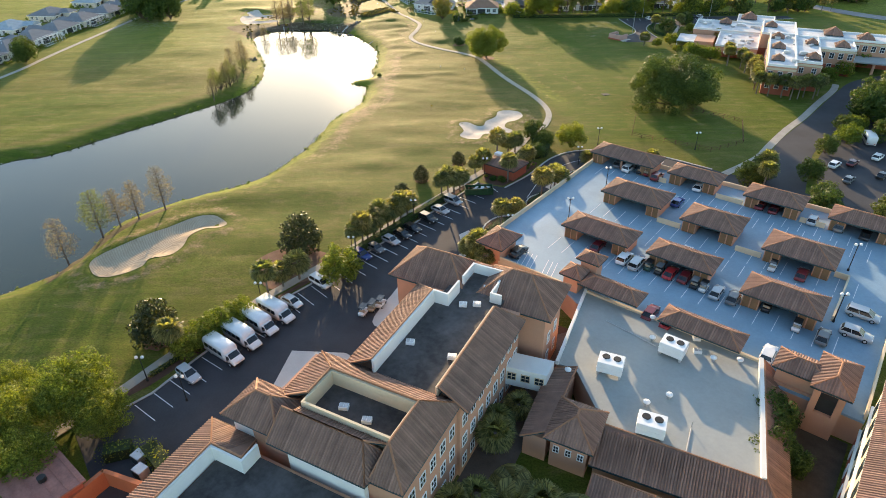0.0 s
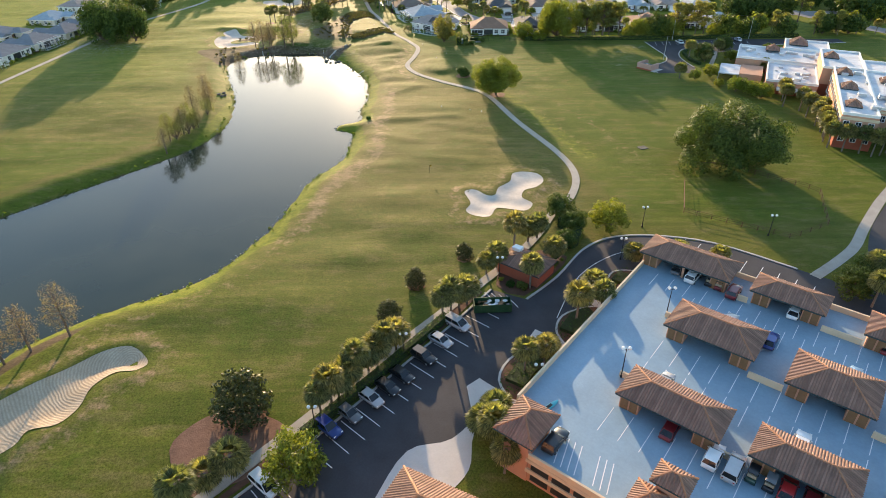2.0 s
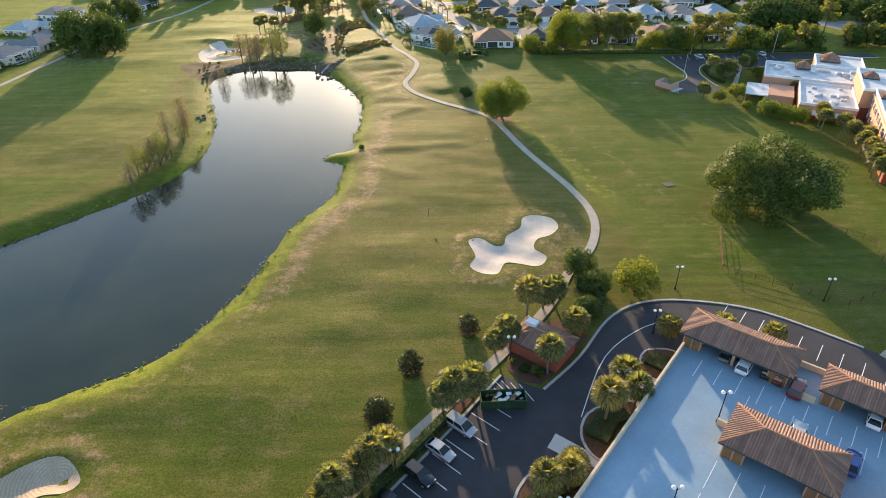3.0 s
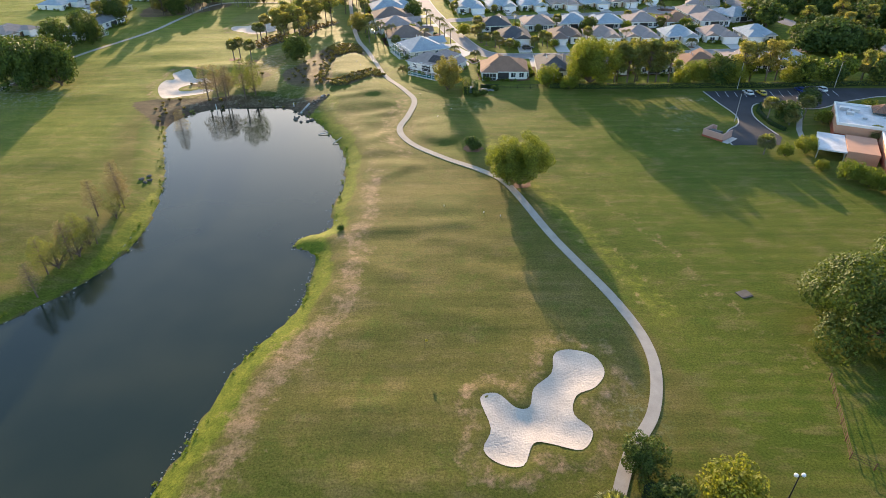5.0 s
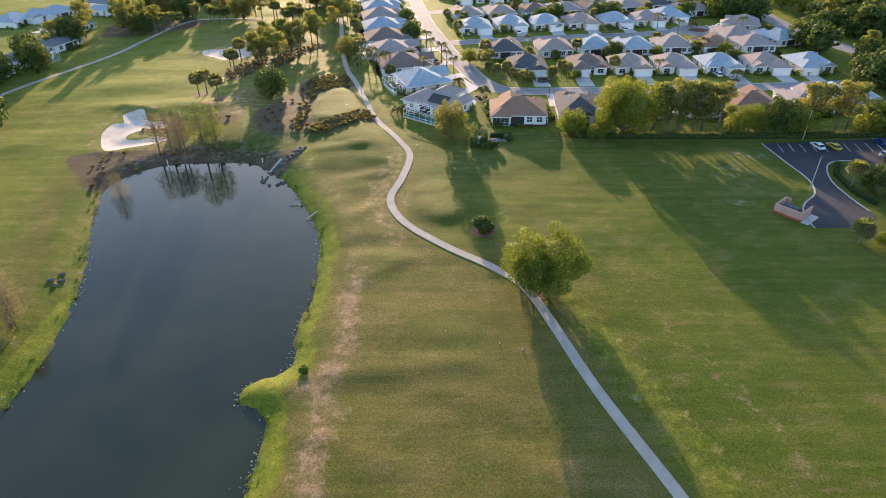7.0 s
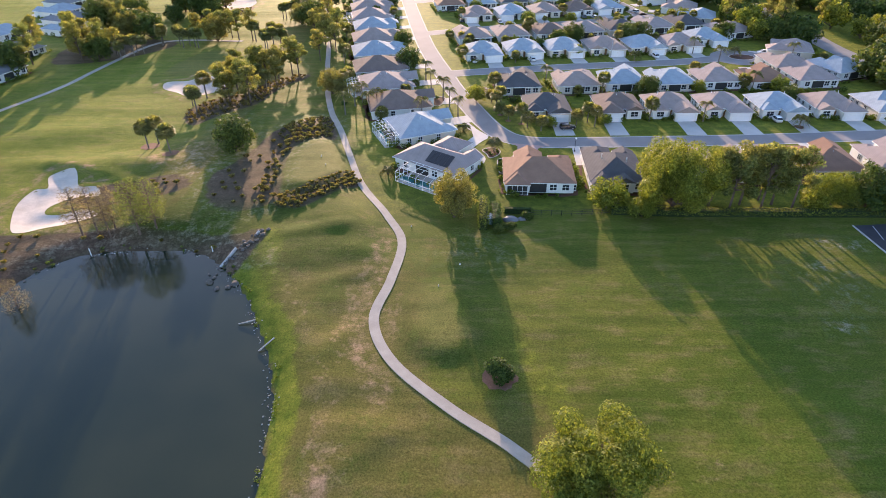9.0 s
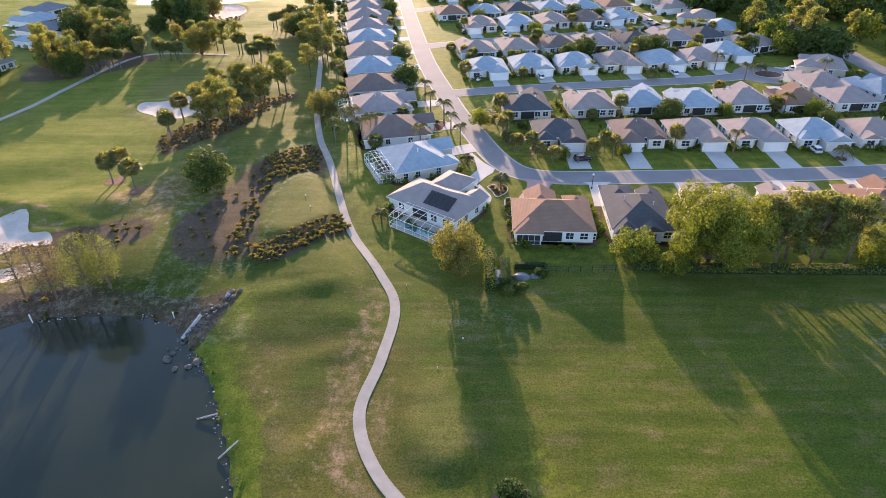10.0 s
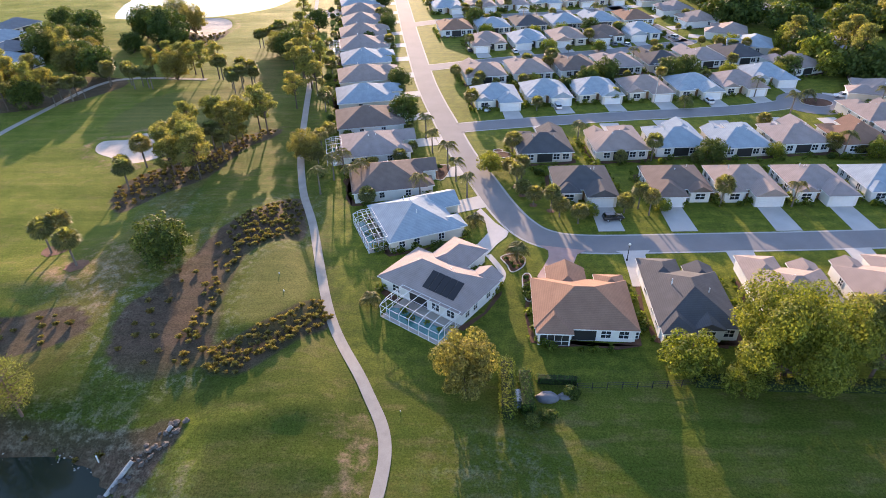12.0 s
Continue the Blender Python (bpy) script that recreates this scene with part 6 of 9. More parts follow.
            for k in range(n + 1):
                xx = bx0 + 0.2 + (bx1 - bx0 - 0.4) * k / n
                bar(bm, (xx, by1 + 0.07, 0.1), (xx, by1 + 0.07, 2.4), 0.04)
            bar(bm, (bx0 + 0.2, by1 + 0.07, 1.0), (bx1 - 0.2, by1 + 0.07, 1.0), 0.04)
            part("screen_frame", bm, TRIM, h, "white screen frame")
        else:
            add_window(h, (bx0 + bx1) / 2, by1 + 0.06, 0.8, 180, 2.0, 1.4)
    # sides and back
    for sy in ((-0.25, 0.12, 0.34) if y < 420 else (0.1,)):
        add_window(h, x1 + 0.06, d * sy, 0.9, 90, 1.1, 1.3)
        add_window(h, x0 - 0.06, d * sy, 0.9, -90, 1.1, 1.3)
    for sx2 in (-0.38, -0.2, 0.3):
        add_window(h, w * sx2, y1 + 0.06, 0.8, 180, 1.5, 1.4)
    bm = bmesh.new()
    box(bm, -1.6, 2.2, y1, y1 + 0.07, 0.15, 2.3)
    part("lanai_screen", bm, SCREEN_SHADE, h, "dark screened porch")
    for k in range(3 if y < 420 else 1):
        bm = bmesh.new()
        vx, vy = random.uniform(-w * 0.25, w * 0.25), d * random.uniform(-0.1, 0.1)
        tube(bm, [(vx, vy, e + 0.5), (vx, vy, e + ridge * 0.95 + 0.1)], [0.1, 0.1], 6)
        part("roof_pipe", bm, TRIM, h)
    if solar:
        bm = bmesh.new()
        ang = math.atan(pitch)
        for k in range(5):
            m = pose(solar_x - 3.3 + k * 1.35, y1 - 0.3, e + 0.35) @ pose(0, 0, 0, math.degrees(ang) * -1, 0, 0)
            box(bm, 0, 1.25, -4.4, -0.8, 0.1, 0.16, m)
        part("solar_panel", bm, SOLAR, h, "black solar panels")
    if pool:
        cw = pool_w or min(w * 0.8, 14)
        cage_at = (pose(pool_x, y1 + 0.1, 0, 0, 0, 180), cw, pool_depth(w))
        holder = new("pool_enclosure")
        holder.parent, holder.matrix_basis = h, cage_at[0]
        cage_parts(holder, cage_at[1], cage_at[2])
    if bed:
        bm = bmesh.new()
        prism(bm, smooth_loop([(x0 - 0.9, y0 - 0.3), (x0 - 1.0, y1 + 0.8), (0, y1 + 1.2), (x1 + 0.9, y1 + 0.9), (x1 + 1.0, y0), (x1 + 0.2, y0 + 1.0), (x1 + 0.1, y1 - 0.1), (x0 - 0.1, y1 - 0.1), (x0 - 0.1, y0 + 0.5)], True, 2), 0.0, 0.06)
        part("flower_bed", bm, LAWN_BED, h, "mulched bed")
    return h


def pool_depth(w):
    return 6.0 if w > 15.5 else 4.0


def cage_parts(holder, cw, depth, h=2.5, top=0.55):
    """White cage frame on the holder; its own -y points away from the house."""
    n = max(2, round(cw / 2.1))
    for k in range(n + 1):
        x = -cw / 2 + cw * k / n
        bm = bmesh.new()
        pts = [(x, -depth, 0), (x, -depth, h), (x, -depth + 1.6, h + top), (x, 0, h + top)]
        for a, b in zip(pts, pts[1:]):
            bar(bm, a, b, 0.05)
        part("rib", bm, TRIM, holder)
    for y, z in ((-depth, 0.06), (-depth, 1.0), (-depth, h), (-depth + 1.6, h + top), (-depth / 2 + 0.6, h + top), (0, h + top)):
        bm = bmesh.new()
        bar(bm, (-cw / 2, y, z), (cw / 2, y, z), 0.045)
        part("beam", bm, TRIM, holder)
    for x in (-cw / 2, cw / 2):
        bm = bmesh.new()
        for z in (1.0, h):
            bar(bm, (x, -depth, z), (x, 0, z), 0.045)
        for k in range(1, 4):
            y = -depth + depth * k / 4
            bar(bm, (x, y, 0), (x, y, h + min(top, top * (y + depth) / 1.6)), 0.045)
        part("side_frame", bm, TRIM, holder)
    bm = bmesh.new()
    box(bm, -cw / 2, cw / 2, -depth, 0, 0.0, 0.1)
    part("patio", bm, PATHM, holder, "pale pool deck")
    bm = bmesh.new()
    prism(bm, smooth_loop([(-cw / 2 + 1.0, -depth + 1.0), (cw / 2 - 1.0, -depth + 1.0), (cw / 2 - 1.0, -depth * 0.45), (-cw / 2 + 1.0, -depth * 0.45)]), 0.1, 0.13)
    part("pool", bm, POOLW, holder, "turquoise pool water")


# first row, backs to the golf course
house(-3.2, 327.9, 143.7, 17.6, 10.6, R_GREY, W_WHITE, 1, 1, True, "back", 0.5, drive=0, garage_x=1.8, garage_w=7.0, garage_d=7.0, pool_x=-2.6, pool_w=12.4, solar_x=-3.2)
house(20.9, 321.0, 177, 15.6, 12.4, R_RUST, W_WHITE, 1, 1, False, "", 0.52, drive=0, garage_x=2.0, garage_w=6.0, garage_d=3.4, blocks=((2.6, 7.6, 4.0, 7.6, False, True), (-7.6, -6.8, 2.0, 6.1, False, False)))
house(38.9, 322.4, 177, 12.2, 14.6, R_DARK, W_WHITE, 1, 1, False, "", 0.5, drive=0, blocks=((1.2, 5.9, 5.0, 9.0, False, True), (-3.4, 0.9, 4.0, 7.9, True, False)))
house(57.5, 324.5, 177, 13.0, 12.0, R_TAN, W_WHITE, 1, 1, drive=8.5)
house(74.0, 325.0, 178, 13.0, 12.0, R_TAN, W_WHITE, -1, 1, drive=8)
house(91.0, 326.0, 178, 13.0, 12.0, R_RUST, W_CREAM, -1, 1, drive=8)
house(108.0, 327.0, 178, 13.0, 12.0, R_GREY, None, -1, 1, drive=8)
house(124.0, 328.0, 178, 13.0, 12.0, R_BLUE, None, 1, 1, drive=8)
# left of the main street
for i, (x, y, roof, w, d) in enumerate(((-9, 349.5, R_BLUE, 15, 14), (-16, 368, R_BROWN, 14, 16), (-21.5, 386, R_GREY, 14, 15), (-25, 404, R_BROWN, 14, 16), (-28, 423, R_BLUE, 14, 16), (-30.5, 442, R_TAN, 14, 16), (-33, 461, R_BLUE, 14, 15), (-36, 479, R_GREY, 14, 16),
                                   (-38.5, 497, R_TAN, 14, 16), (-41, 516, R_GREY, 14, 15), (-43.5, 534, R_TAN, 14, 16), (-47, 553, R_BLUE, 14, 16), (-50, 572, R_GREY, 14, 15), (-53, 591, R_TAN, 14, 15))):
    house(x, y, 112 if i == 0 else 101.5, w, d, roof, None, 1, 1, False, "back" if i in (0, 2, 7) else "", drive=10.5)
# rows between the cross streets
for x, roof, g in ((28.5, R_DARK, 1), (49.5, R_BROWN, -1), (64.5, R_TAN, 1), (80.0, R_GREY, 1), (96.0, R_BLUE, 1), (112, R_TAN, 1), (128, R_BLUE, -1)):
    house(x, 366.5, 1, 12.4, 11.0, roof, None, g, 1, False, "", 0.5, drive=9.8)
for x, y, roof in ((22.0, 385.5, R_DARK), (41.0, 386.5, R_TAN), (56.5, 388.5, R_BLUE), (72.0, 388.0, R_BLUE), (87.5, 390.0, R_GREY), (103.0, 389.5, R_RUST), (119, 391, R_GREY)):
    house(x, y, 184, 13.0, 11.0, roof, None, -1, 1, False, "", 0.5, drive=9)
for x, y, roof in ((12, 423.5, R_BLUE), (27.5, 427, R_BLUE), (43, 428.5, R_BLUE), (58.5, 430, R_TAN), (74, 431.5, R_BLUE), (88.5, 434, R_GREY), (101, 441.5, R_BLUE)):
    house(x, y, 6, 13.0, 11.0, roof, None, 1, 1, False, "", 0.5, drive=6)
for x, y, roof in ((9.5, 444.5, R_TAN), (25, 447.5, R_TAN), (41, 450.5, R_BROWN), (56, 453, R_GREY), (71.5, 456, R_DARK), (87, 459.5, R_GREY), (101, 463, R_DARK)):
    house(x, y, 189, 13.0, 11.5, roof, None, 1, 1, False, "back" if x in (71.5,) else "", 0.48, drive=6)
for x, y, roof in ((12, 484, R_TAN), (28, 487, R_BLUE), (43.5, 490, R_TAN), (59, 493, R_BROWN), (74, 497, R_BLUE)):
    house(x, y, 9, 13.0, 11.5, roof, None, -1, 1, False, "", 0.48, drive=6)
for k, roof in enumerate((R_RUST, R_BLUE, R_DARK, R_BLUE, R_BLUE, R_RUST)):
    house(0 + k * 15.5, 504 + k * 2.8, 189, 13.0, 11.5, roof, None, 1, 1, False, "", 0.48, drive=6)
for k, roof in enumerate((R_BLUE, R_TAN, R_GREY, R_BLUE, R_TAN, R_BLUE)):
    house(-4 + k * 15.5, 545 + k * 2.8, 9, 13.0, 11.5, roof, None, 1, 1, False, "", 0.48, drive=6)
for k, roof in enumerate((R_TAN, R_BLUE, R_GREY, R_TAN, R_BLUE)):
    house(-8 + k * 16, 568 + k * 3, 189, 13.0, 11.5, roof, None, 1, 1, False, "", 0.48, drive=6)
for k, (x, y, roof) in enumerate(((100, 515, R_TAN), (96, 535, R_GREY), (92, 555, R_TAN), (88, 575, R_DARK))):
    house(x + 4, y, -75, 13.0, 11.5, roof, None, 1, 1, drive=6)
for x, y, t, roof in ((116, 451, 200, R_GREY), (112, 476, 250, R_BLUE), (110, 494, 250, R_TAN), (129, 424, 250, R_GREY), (118, 405, 184, R_TAN), (134, 400, 200, R_BLUE)):
    house(x, y, t, 13.5, 11.5, roof, None, 1, 1, drive=6)
# villas west of the fairway
for x, y, t, roof in ((-176, 236, 262, R_SLATE), (-175, 253, 262, R_SLATE), (-174.5, 270, 262, R_SLATE), (-173, 287, 262, R_SLATE), (-171, 305, 262, R_SLATE), (-167.5, 323, 262, R_SLATE), (-165, 341, 262, R_SLATE), (-162, 359, 262, R_DARK), (-159, 379, 258, R_SLATE), (-158, 400, 255, R_SLATE), (-166, 426, 250, R_SLATE),
                      (-163, 462, 250, R_BLUE), (-172, 478, 250, R_SLATE), (-185, 495, 250, R_BLUE), (-192, 515, 250, R_SLATE), (-197, 262, 80, R_BLUE), (-196, 290, 80, R_BLUE), (-193, 318, 80, R_SLATE), (-188, 350, 80, R_BLUE), (-190, 380, 80, R_TAN), (-200, 440, 80, R_BLUE), (-188, 455, 250, R_BLUE)):
    house(x, y, t, 15.0, 12.0, roof, None, 1, 1, False, "back" if int(y) in (270, 305, 341, 379, 462) else "", 0.42, drive=6)


# shrubs and small palms crowding the feet of the houses
def garden_shrubs():
    rr = random.Random(77)
    cs, rs = [], []
    for ob in [o for o in bpy.data.objects if o.name.split(".")[0] == "house" and o.parent is None]:
        m = ob.matrix_basis
        near = m.translation.y < 475
        for k in range(38 if near else 20):
            side = rr.choice((-1, 1))
            if rr.random() < 0.5:
                p = Vector((side * rr.uniform(7.4, 9.0), rr.uniform(-7.5, 7.0), 0))
            else:
                p = Vector((rr.uniform(-8, 1.0) if side < 0 else rr.uniform(-7, 8), -8.2 + rr.uniform(-0.6, 0.6) if side < 0 else 8.4 + rr.uniform(-0.8, 1.2), 0))
            p = m @ p
            r = rr.choice((0.45, 0.55, 0.7, 0.9, 1.2))
            for _ in range(2):
                cs.append((p.x + rr.uniform(-0.3, 0.3), p.y + rr.uniform(-0.3, 0.3), r * 0.7))
                rs.append(r * 0.75)
    o = new("garden_shrubs", leaf_mesh("garden_shrubs", cs, rs, 110000, 0.28, GARDENL, 0.35, 0.6, 0.9, 0.6, seed=5))
    tagged(o, "mixed green shrubs planted round the houses", "shrubs", kind="stuff")


GARDENL = leafy("garden_leaf", (0.05, 0.085, 0.016), (0.22, 0.26, 0.055), 0.5)

# ---- trees, palms and shrubs ----
def leaf_mesh(name, centres, radii, count, size, mat, up=0.25, shell=0.55, flat=1.0, narrow=0.6, seed=1, loose=0.6):
    """Many small leaf sprays filling clumps, thicker toward their outsides."""
    r = np.random.default_rng(seed)
    centres, radii = np.array(centres, float), np.array(radii, float)
    wts = radii.prod(1) ** 0.67 if radii.ndim > 1 else radii ** 2
    pick = r.choice(len(centres), count, p=wts / wts.sum())
    d = r.normal(size=(count, 3))
    d /= np.linalg.norm(d, axis=1, keepdims=True)
    rad = shell + (1 - shell) * r.random(count) ** 0.6
    rad *= 1 + 0.07 * r.normal(size=count)
    rr = radii[pick] if radii.ndim > 1 else radii[pick][:, None] * np.array([1, 1, flat])
    pos = centres[pick] + d * rr * rad[:, None]
    nrm = d + r.normal(size=(count, 3)) * loose + np.array([0, 0, up])
    nrm /= np.linalg.norm(nrm, axis=1, keepdims=True)
    t = np.cross(nrm, r.normal(size=(count, 3)))
    t /= np.linalg.norm(t, axis=1, keepdims=True) + 1e-9
    b = np.cross(nrm, t)
    s = size * (0.6 + 0.8 * r.random(count))[:, None]
    quads = np.stack([pos - t * s, pos - b * s * narrow, pos + t * s, pos + b * s * narrow], 1).reshape(-1, 3)
    me = bpy.data.meshes.new(name)
    me.from_pydata(quads.tolist(), [], np.arange(count * 4).reshape(-1, 4).tolist())
    me.materials.append(mat)
    return me


def limbs(height, base_r, targets, split, seed, mat):
    rnd = random.Random(seed)
    bm = bmesh.new()
    tube(bm, [(0, 0, -0.2), (0.03, 0, split * 0.5), (0, 0.05, split), (0, 0, height * 0.75)], [base_r * 1.25, base_r, base_r * 0.85, base_r * 0.25], 8)
    for t in targets:
        s = Vector((0, 0, split * rnd.uniform(0.75, 1.1)))
        t = Vector(t)
        m = s.lerp(t, 0.5) + Vector((rnd.uniform(-0.4, 0.4), rnd.uniform(-0.4, 0.4), rnd.uniform(0.1, 0.6)))
        tube(bm, [s, m, t], [base_r * 0.5, base_r * 0.3, base_r * 0.08], 5)
    me = bpy.data.meshes.new("trunk")
    bm.to_mesh(me)
    bm.free()
    me.materials.append(mat)
    return me


def tree_kind(name, trunk, crown, label, category, group):
    t = empty(name, pose(0, 0, -400), label, category, group)
    for n, me in (("trunk", trunk), ("crown", crown)):
        o = new(n, me)
        o.parent = t
    return t


def broad(seed, height, width, mat, leaves, size, label, low=0.2, clumps=26, name="tree", group="broad trees"):
    """A broad crown of uneven clumps over a forked trunk."""
    rnd = random.Random(seed)
    half = (1 - low) * height / 2
    mid = height * low + half * 0.85
    cs, rs = [], []
    for k in range(clumps):
        u = max(-1, min(0.98, -0.75 + 1.72 * (k + 0.5) / clumps))
        a = k * 2.39996 + rnd.uniform(-0.5, 0.5)
        f = rnd.uniform(0.66, 1.0) * (0.95 + 0.05 * math.sin(3 * a + seed))
        side = math.sqrt(1 - u * u) * width / 2 * f
        cs.append((side * math.cos(a), side * math.sin(a), mid + u * half * f))
        rs.append(width * rnd.uniform(0.085, 0.16))
    for k in range(9):
        cs.append((rnd.uniform(-0.2, 0.2) * width, rnd.uniform(-0.2, 0.2) * width, mid + rnd.uniform(-0.4, 0.45) * half))
        rs.append(width * 0.2)
    trunk = limbs(height, height * 0.03, cs[:10], height * low * 1.1, seed, BARK)
    crown = leaf_mesh("crown", cs, rs, leaves, size, mat, 0.25, 0.8, 0.85, seed=seed, loose=0.3)
    return tree_kind(name, trunk, crown, label, "tree", group)


def cone_tree(seed, height, width, mat, leaves, size, label):
    rnd = random.Random(seed)
    cs, rs = [], []
    for k in range(26):
        u = k / 25
        rad = width / 2 * math.sqrt(max(0.02, 1 - (1.6 * u - 0.55) ** 2)) * rnd.uniform(0.45, 0.8)
        a = k * 2.4
        cs.append((rad * math.cos(a), rad * math.sin(a), height * (0.14 + 0.78 * u)))
        rs.append(width * (0.22 - 0.1 * u))
    return tree_kind("magnolia_tree", limbs(height, 0.16, cs[:6], height * 0.15, seed, BARK), leaf_mesh("crown", cs, rs, leaves, size, mat, 0.2, 0.5, 1.0, seed=seed), label, "tree", "magnolias")


def pine(seed, height, width, leaves, size=0.22):
    rnd = random.Random(seed)
    cs, rs = [], []
    for k in range(24):
        u = rnd.random() ** 0.85
        a = rnd.uniform(0, 6.28)
        rad = width / 2 * (0.2 + 0.7 * rnd.random()) * (1 - 0.5 * u)
        cs.append((rad * math.cos(a), rad * math.sin(a), height * (0.36 + 0.58 * u)))
        rs.append(width * rnd.uniform(0.11, 0.17))
    return tree_kind("pine_tree", limbs(height * 1.2, 0.2, cs, height * 0.5, seed, BARK), leaf_mesh("crown", cs, rs, leaves, size, PINEL, 0.2, 0.35, 0.75, 0.35, seed=seed), "tall slash pine with an open clumped crown", "tree", "pines")


def cypress(seed, height, width, mat, leaves, label):
    rnd = random.Random(seed)
    cs, rs = [], []
    bm = bmesh.new()
    tube(bm, [(0, 0, -0.3), (0, 0, height * 0.5), (0.1, 0, height)], [0.2, 0.11, 0.02], 6)
    for k in range(70):
        u = 0.2 + 0.78 * k / 70
        a = k * 2.39
        r = width / 2 * (1.05 - u) ** 0.5 * min(1.0, u * 3.2) * rnd.uniform(0.65, 1.1)
        p = Vector((r * math.cos(a), r * math.sin(a), height * u + r * 0.35))
        tube(bm, [(0, 0, height * u), p], [0.045, 0.012], 4)
        cs.append((p.x * 0.75, p.y * 0.75, p.z))
        rs.append(0.25 + r * 0.33)
    me = bpy.data.meshes.new("trunk")
    bm.to_mesh(me)
    bm.free()
    me.materials.append(BARK)
    return tree_kind("cypress_tree", me, leaf_mesh("crown", cs, rs, leaves, 0.16, mat, 0, 0.1, 0.8, 0.25, seed=seed), label, "tree", "cypresses")


def fan_palm(seed, trunk_h, head, fronds=92, blades=13, mat=None):
    """A cabbage palm: rough trunk and a round head of fan leaves."""
    r = random.Random(seed)
    bm = bmesh.new()
    tube(bm, [(0, 0, -0.2), (0.05, 0, trunk_h * 0.5), (0, 0, trunk_h)], [0.22, 0.18, 0.2], 8)
    tr = bpy.data.meshes.new("trunk")
    bm.to_mesh(tr)
    bm.free()
    tr.materials.append(PALMBARK)
    verts, faces = [], []
    for k in range(fronds):
        el = math.asin(-0.55 + 1.5 * (k + 0.5) / fronds if -0.55 + 1.5 * (k + 0.5) / fronds < 1 else 1) + r.uniform(-0.1, 0.1)
        az = k * 2.39996 + r.uniform(-0.2, 0.2)
        d = Vector((math.cos(az) * math.cos(el), math.sin(az) * math.cos(el), math.sin(el)))
        side = d.cross(Vector((0, 0, 1)))
        side = side.normalized() if side.length > 0.05 else Vector((1, 0, 0))
        upv = side.cross(d)
        hub = Vector((0, 0, trunk_h)) + d * head * r.uniform(0.42, 0.6)
        ln = head * r.uniform(0.45, 0.62)
        for j in range(blades):
            a = (j / (blades - 1) - 0.5) * 2.7
            bd = (d * math.cos(a) + side * math.sin(a) - upv * 0.12 * abs(a)).normalized()
            w = bd.cross(upv) * ln * 0.07
            tip = hub + bd * ln - Vector((0, 0, ln * r.uniform(0.1, 0.35)))
            mid = hub + bd * ln * 0.6
            n = len(verts)
            verts += [hub[:], (mid + w)[:], tip[:], (mid - w)[:]]
            faces.append((n, n + 1, n + 2, n + 3))
    me = bpy.data.meshes.new("crown")
    me.from_pydata(verts, [], faces)
    me.materials.append(mat or PALML)
    return tree_kind("palm_tree", tr, me, "cabbage palm with a rough trunk and round fan-leaf head", "palm tree", "cabbage palms")


def feather_palm(seed, trunk_h, length, fronds=16, leaflets=16):
    """A queen or date palm: arching feather fronds."""
    r = random.Random(seed)
    bm = bmesh.new()
    tube(bm, [(0, 0, -0.2), (0.04, 0.03, trunk_h * 0.6), (0, 0, trunk_h)], [0.24, 0.17, 0.16], 8)
    tr = bpy.data.meshes.new("trunk")
    bm.to_mesh(tr)
    bm.free()
    tr.materials.append(PALMBARK)
    verts, faces = [], []
    for k in range(fronds):
        az, el = k * 2.39996, r.uniform(-0.1, 1.1)
        h = Vector((math.cos(az), math.sin(az), 0))
        side = Vector((-math.sin(az), math.cos(az), 0))
        for j in range(1, leaflets + 1):
            u = j / leaflets
            p = Vector((0, 0, trunk_h)) + h * length * u * math.cos(el) * (1 - 0.15 * u) + Vector((0, 0, length * (math.sin(el) * u - 0.75 * u * u)))
            ll = length * 0.32 * math.sin(math.pi * (0.12 + 0.85 * u))
            for sg in (-1, 1):
                tip = p + side * sg * ll + h * ll * 0.35 - Vector((0, 0, ll * 0.5))
                n = len(verts)
                wv = h * 0.09
                verts += [(p - wv)[:], (p + wv)[:], tip[:]]
                faces.append((n, n + 1, n + 2))
    me = bpy.data.meshes.new("crown")
    me.from_pydata(verts, [], faces)
    me.materials.append(PALML)
    return tree_kind("palm_tree", tr, me, "feather-leaved palm with arching fronds", "palm tree", "feather palms")


def bush(seed, r, h, mat, leaves, size, label):
    rnd = random.Random(seed)
    cs = [(rnd.uniform(-0.5, 0.5) * r, rnd.uniform(-0.5, 0.5) * r, h * rnd.uniform(0.35, 0.65)) for _ in range(7)]
    t = empty("shrub", pose(0, 0, -400), label, "shrub", "shrubs")
    o = new("foliage", leaf_mesh("foliage", cs, [r * 0.55] * 7, leaves, size, mat, 0.3, 0.5, h / (2 * r) * 1.4, seed=seed))
    o.parent = t
    return t


def plant(kind, x, y, s=1.0, turn=None, z=None, sz=None):
    turn = random.uniform(0, 360) if turn is None else turn
    z = at_ground(x, y) if z is None else z
    return copy_thing(kind, pose(x, y, z, 0, 0, turn) @ Matrix.Diagonal((s, s, sz or s, 1)))


OAK = [broad(11, 14, 21, OAKL, 52000, 0.2, "large spreading live oak with dark green leaves", 0.02, 54), broad(12, 11, 11, OAKL, 6500, 0.27, "dark green live oak", 0.04, 42)]
BRIGHT = [broad(21, 13, 14.5, BRIGHTL, 24000, 0.18, "rounded bright green tree lit from behind", 0.1, 64), broad(22, 7.5, 8.5, BRIGHTL, 5000, 0.21, "small bright green tree", 0.06, 36)]
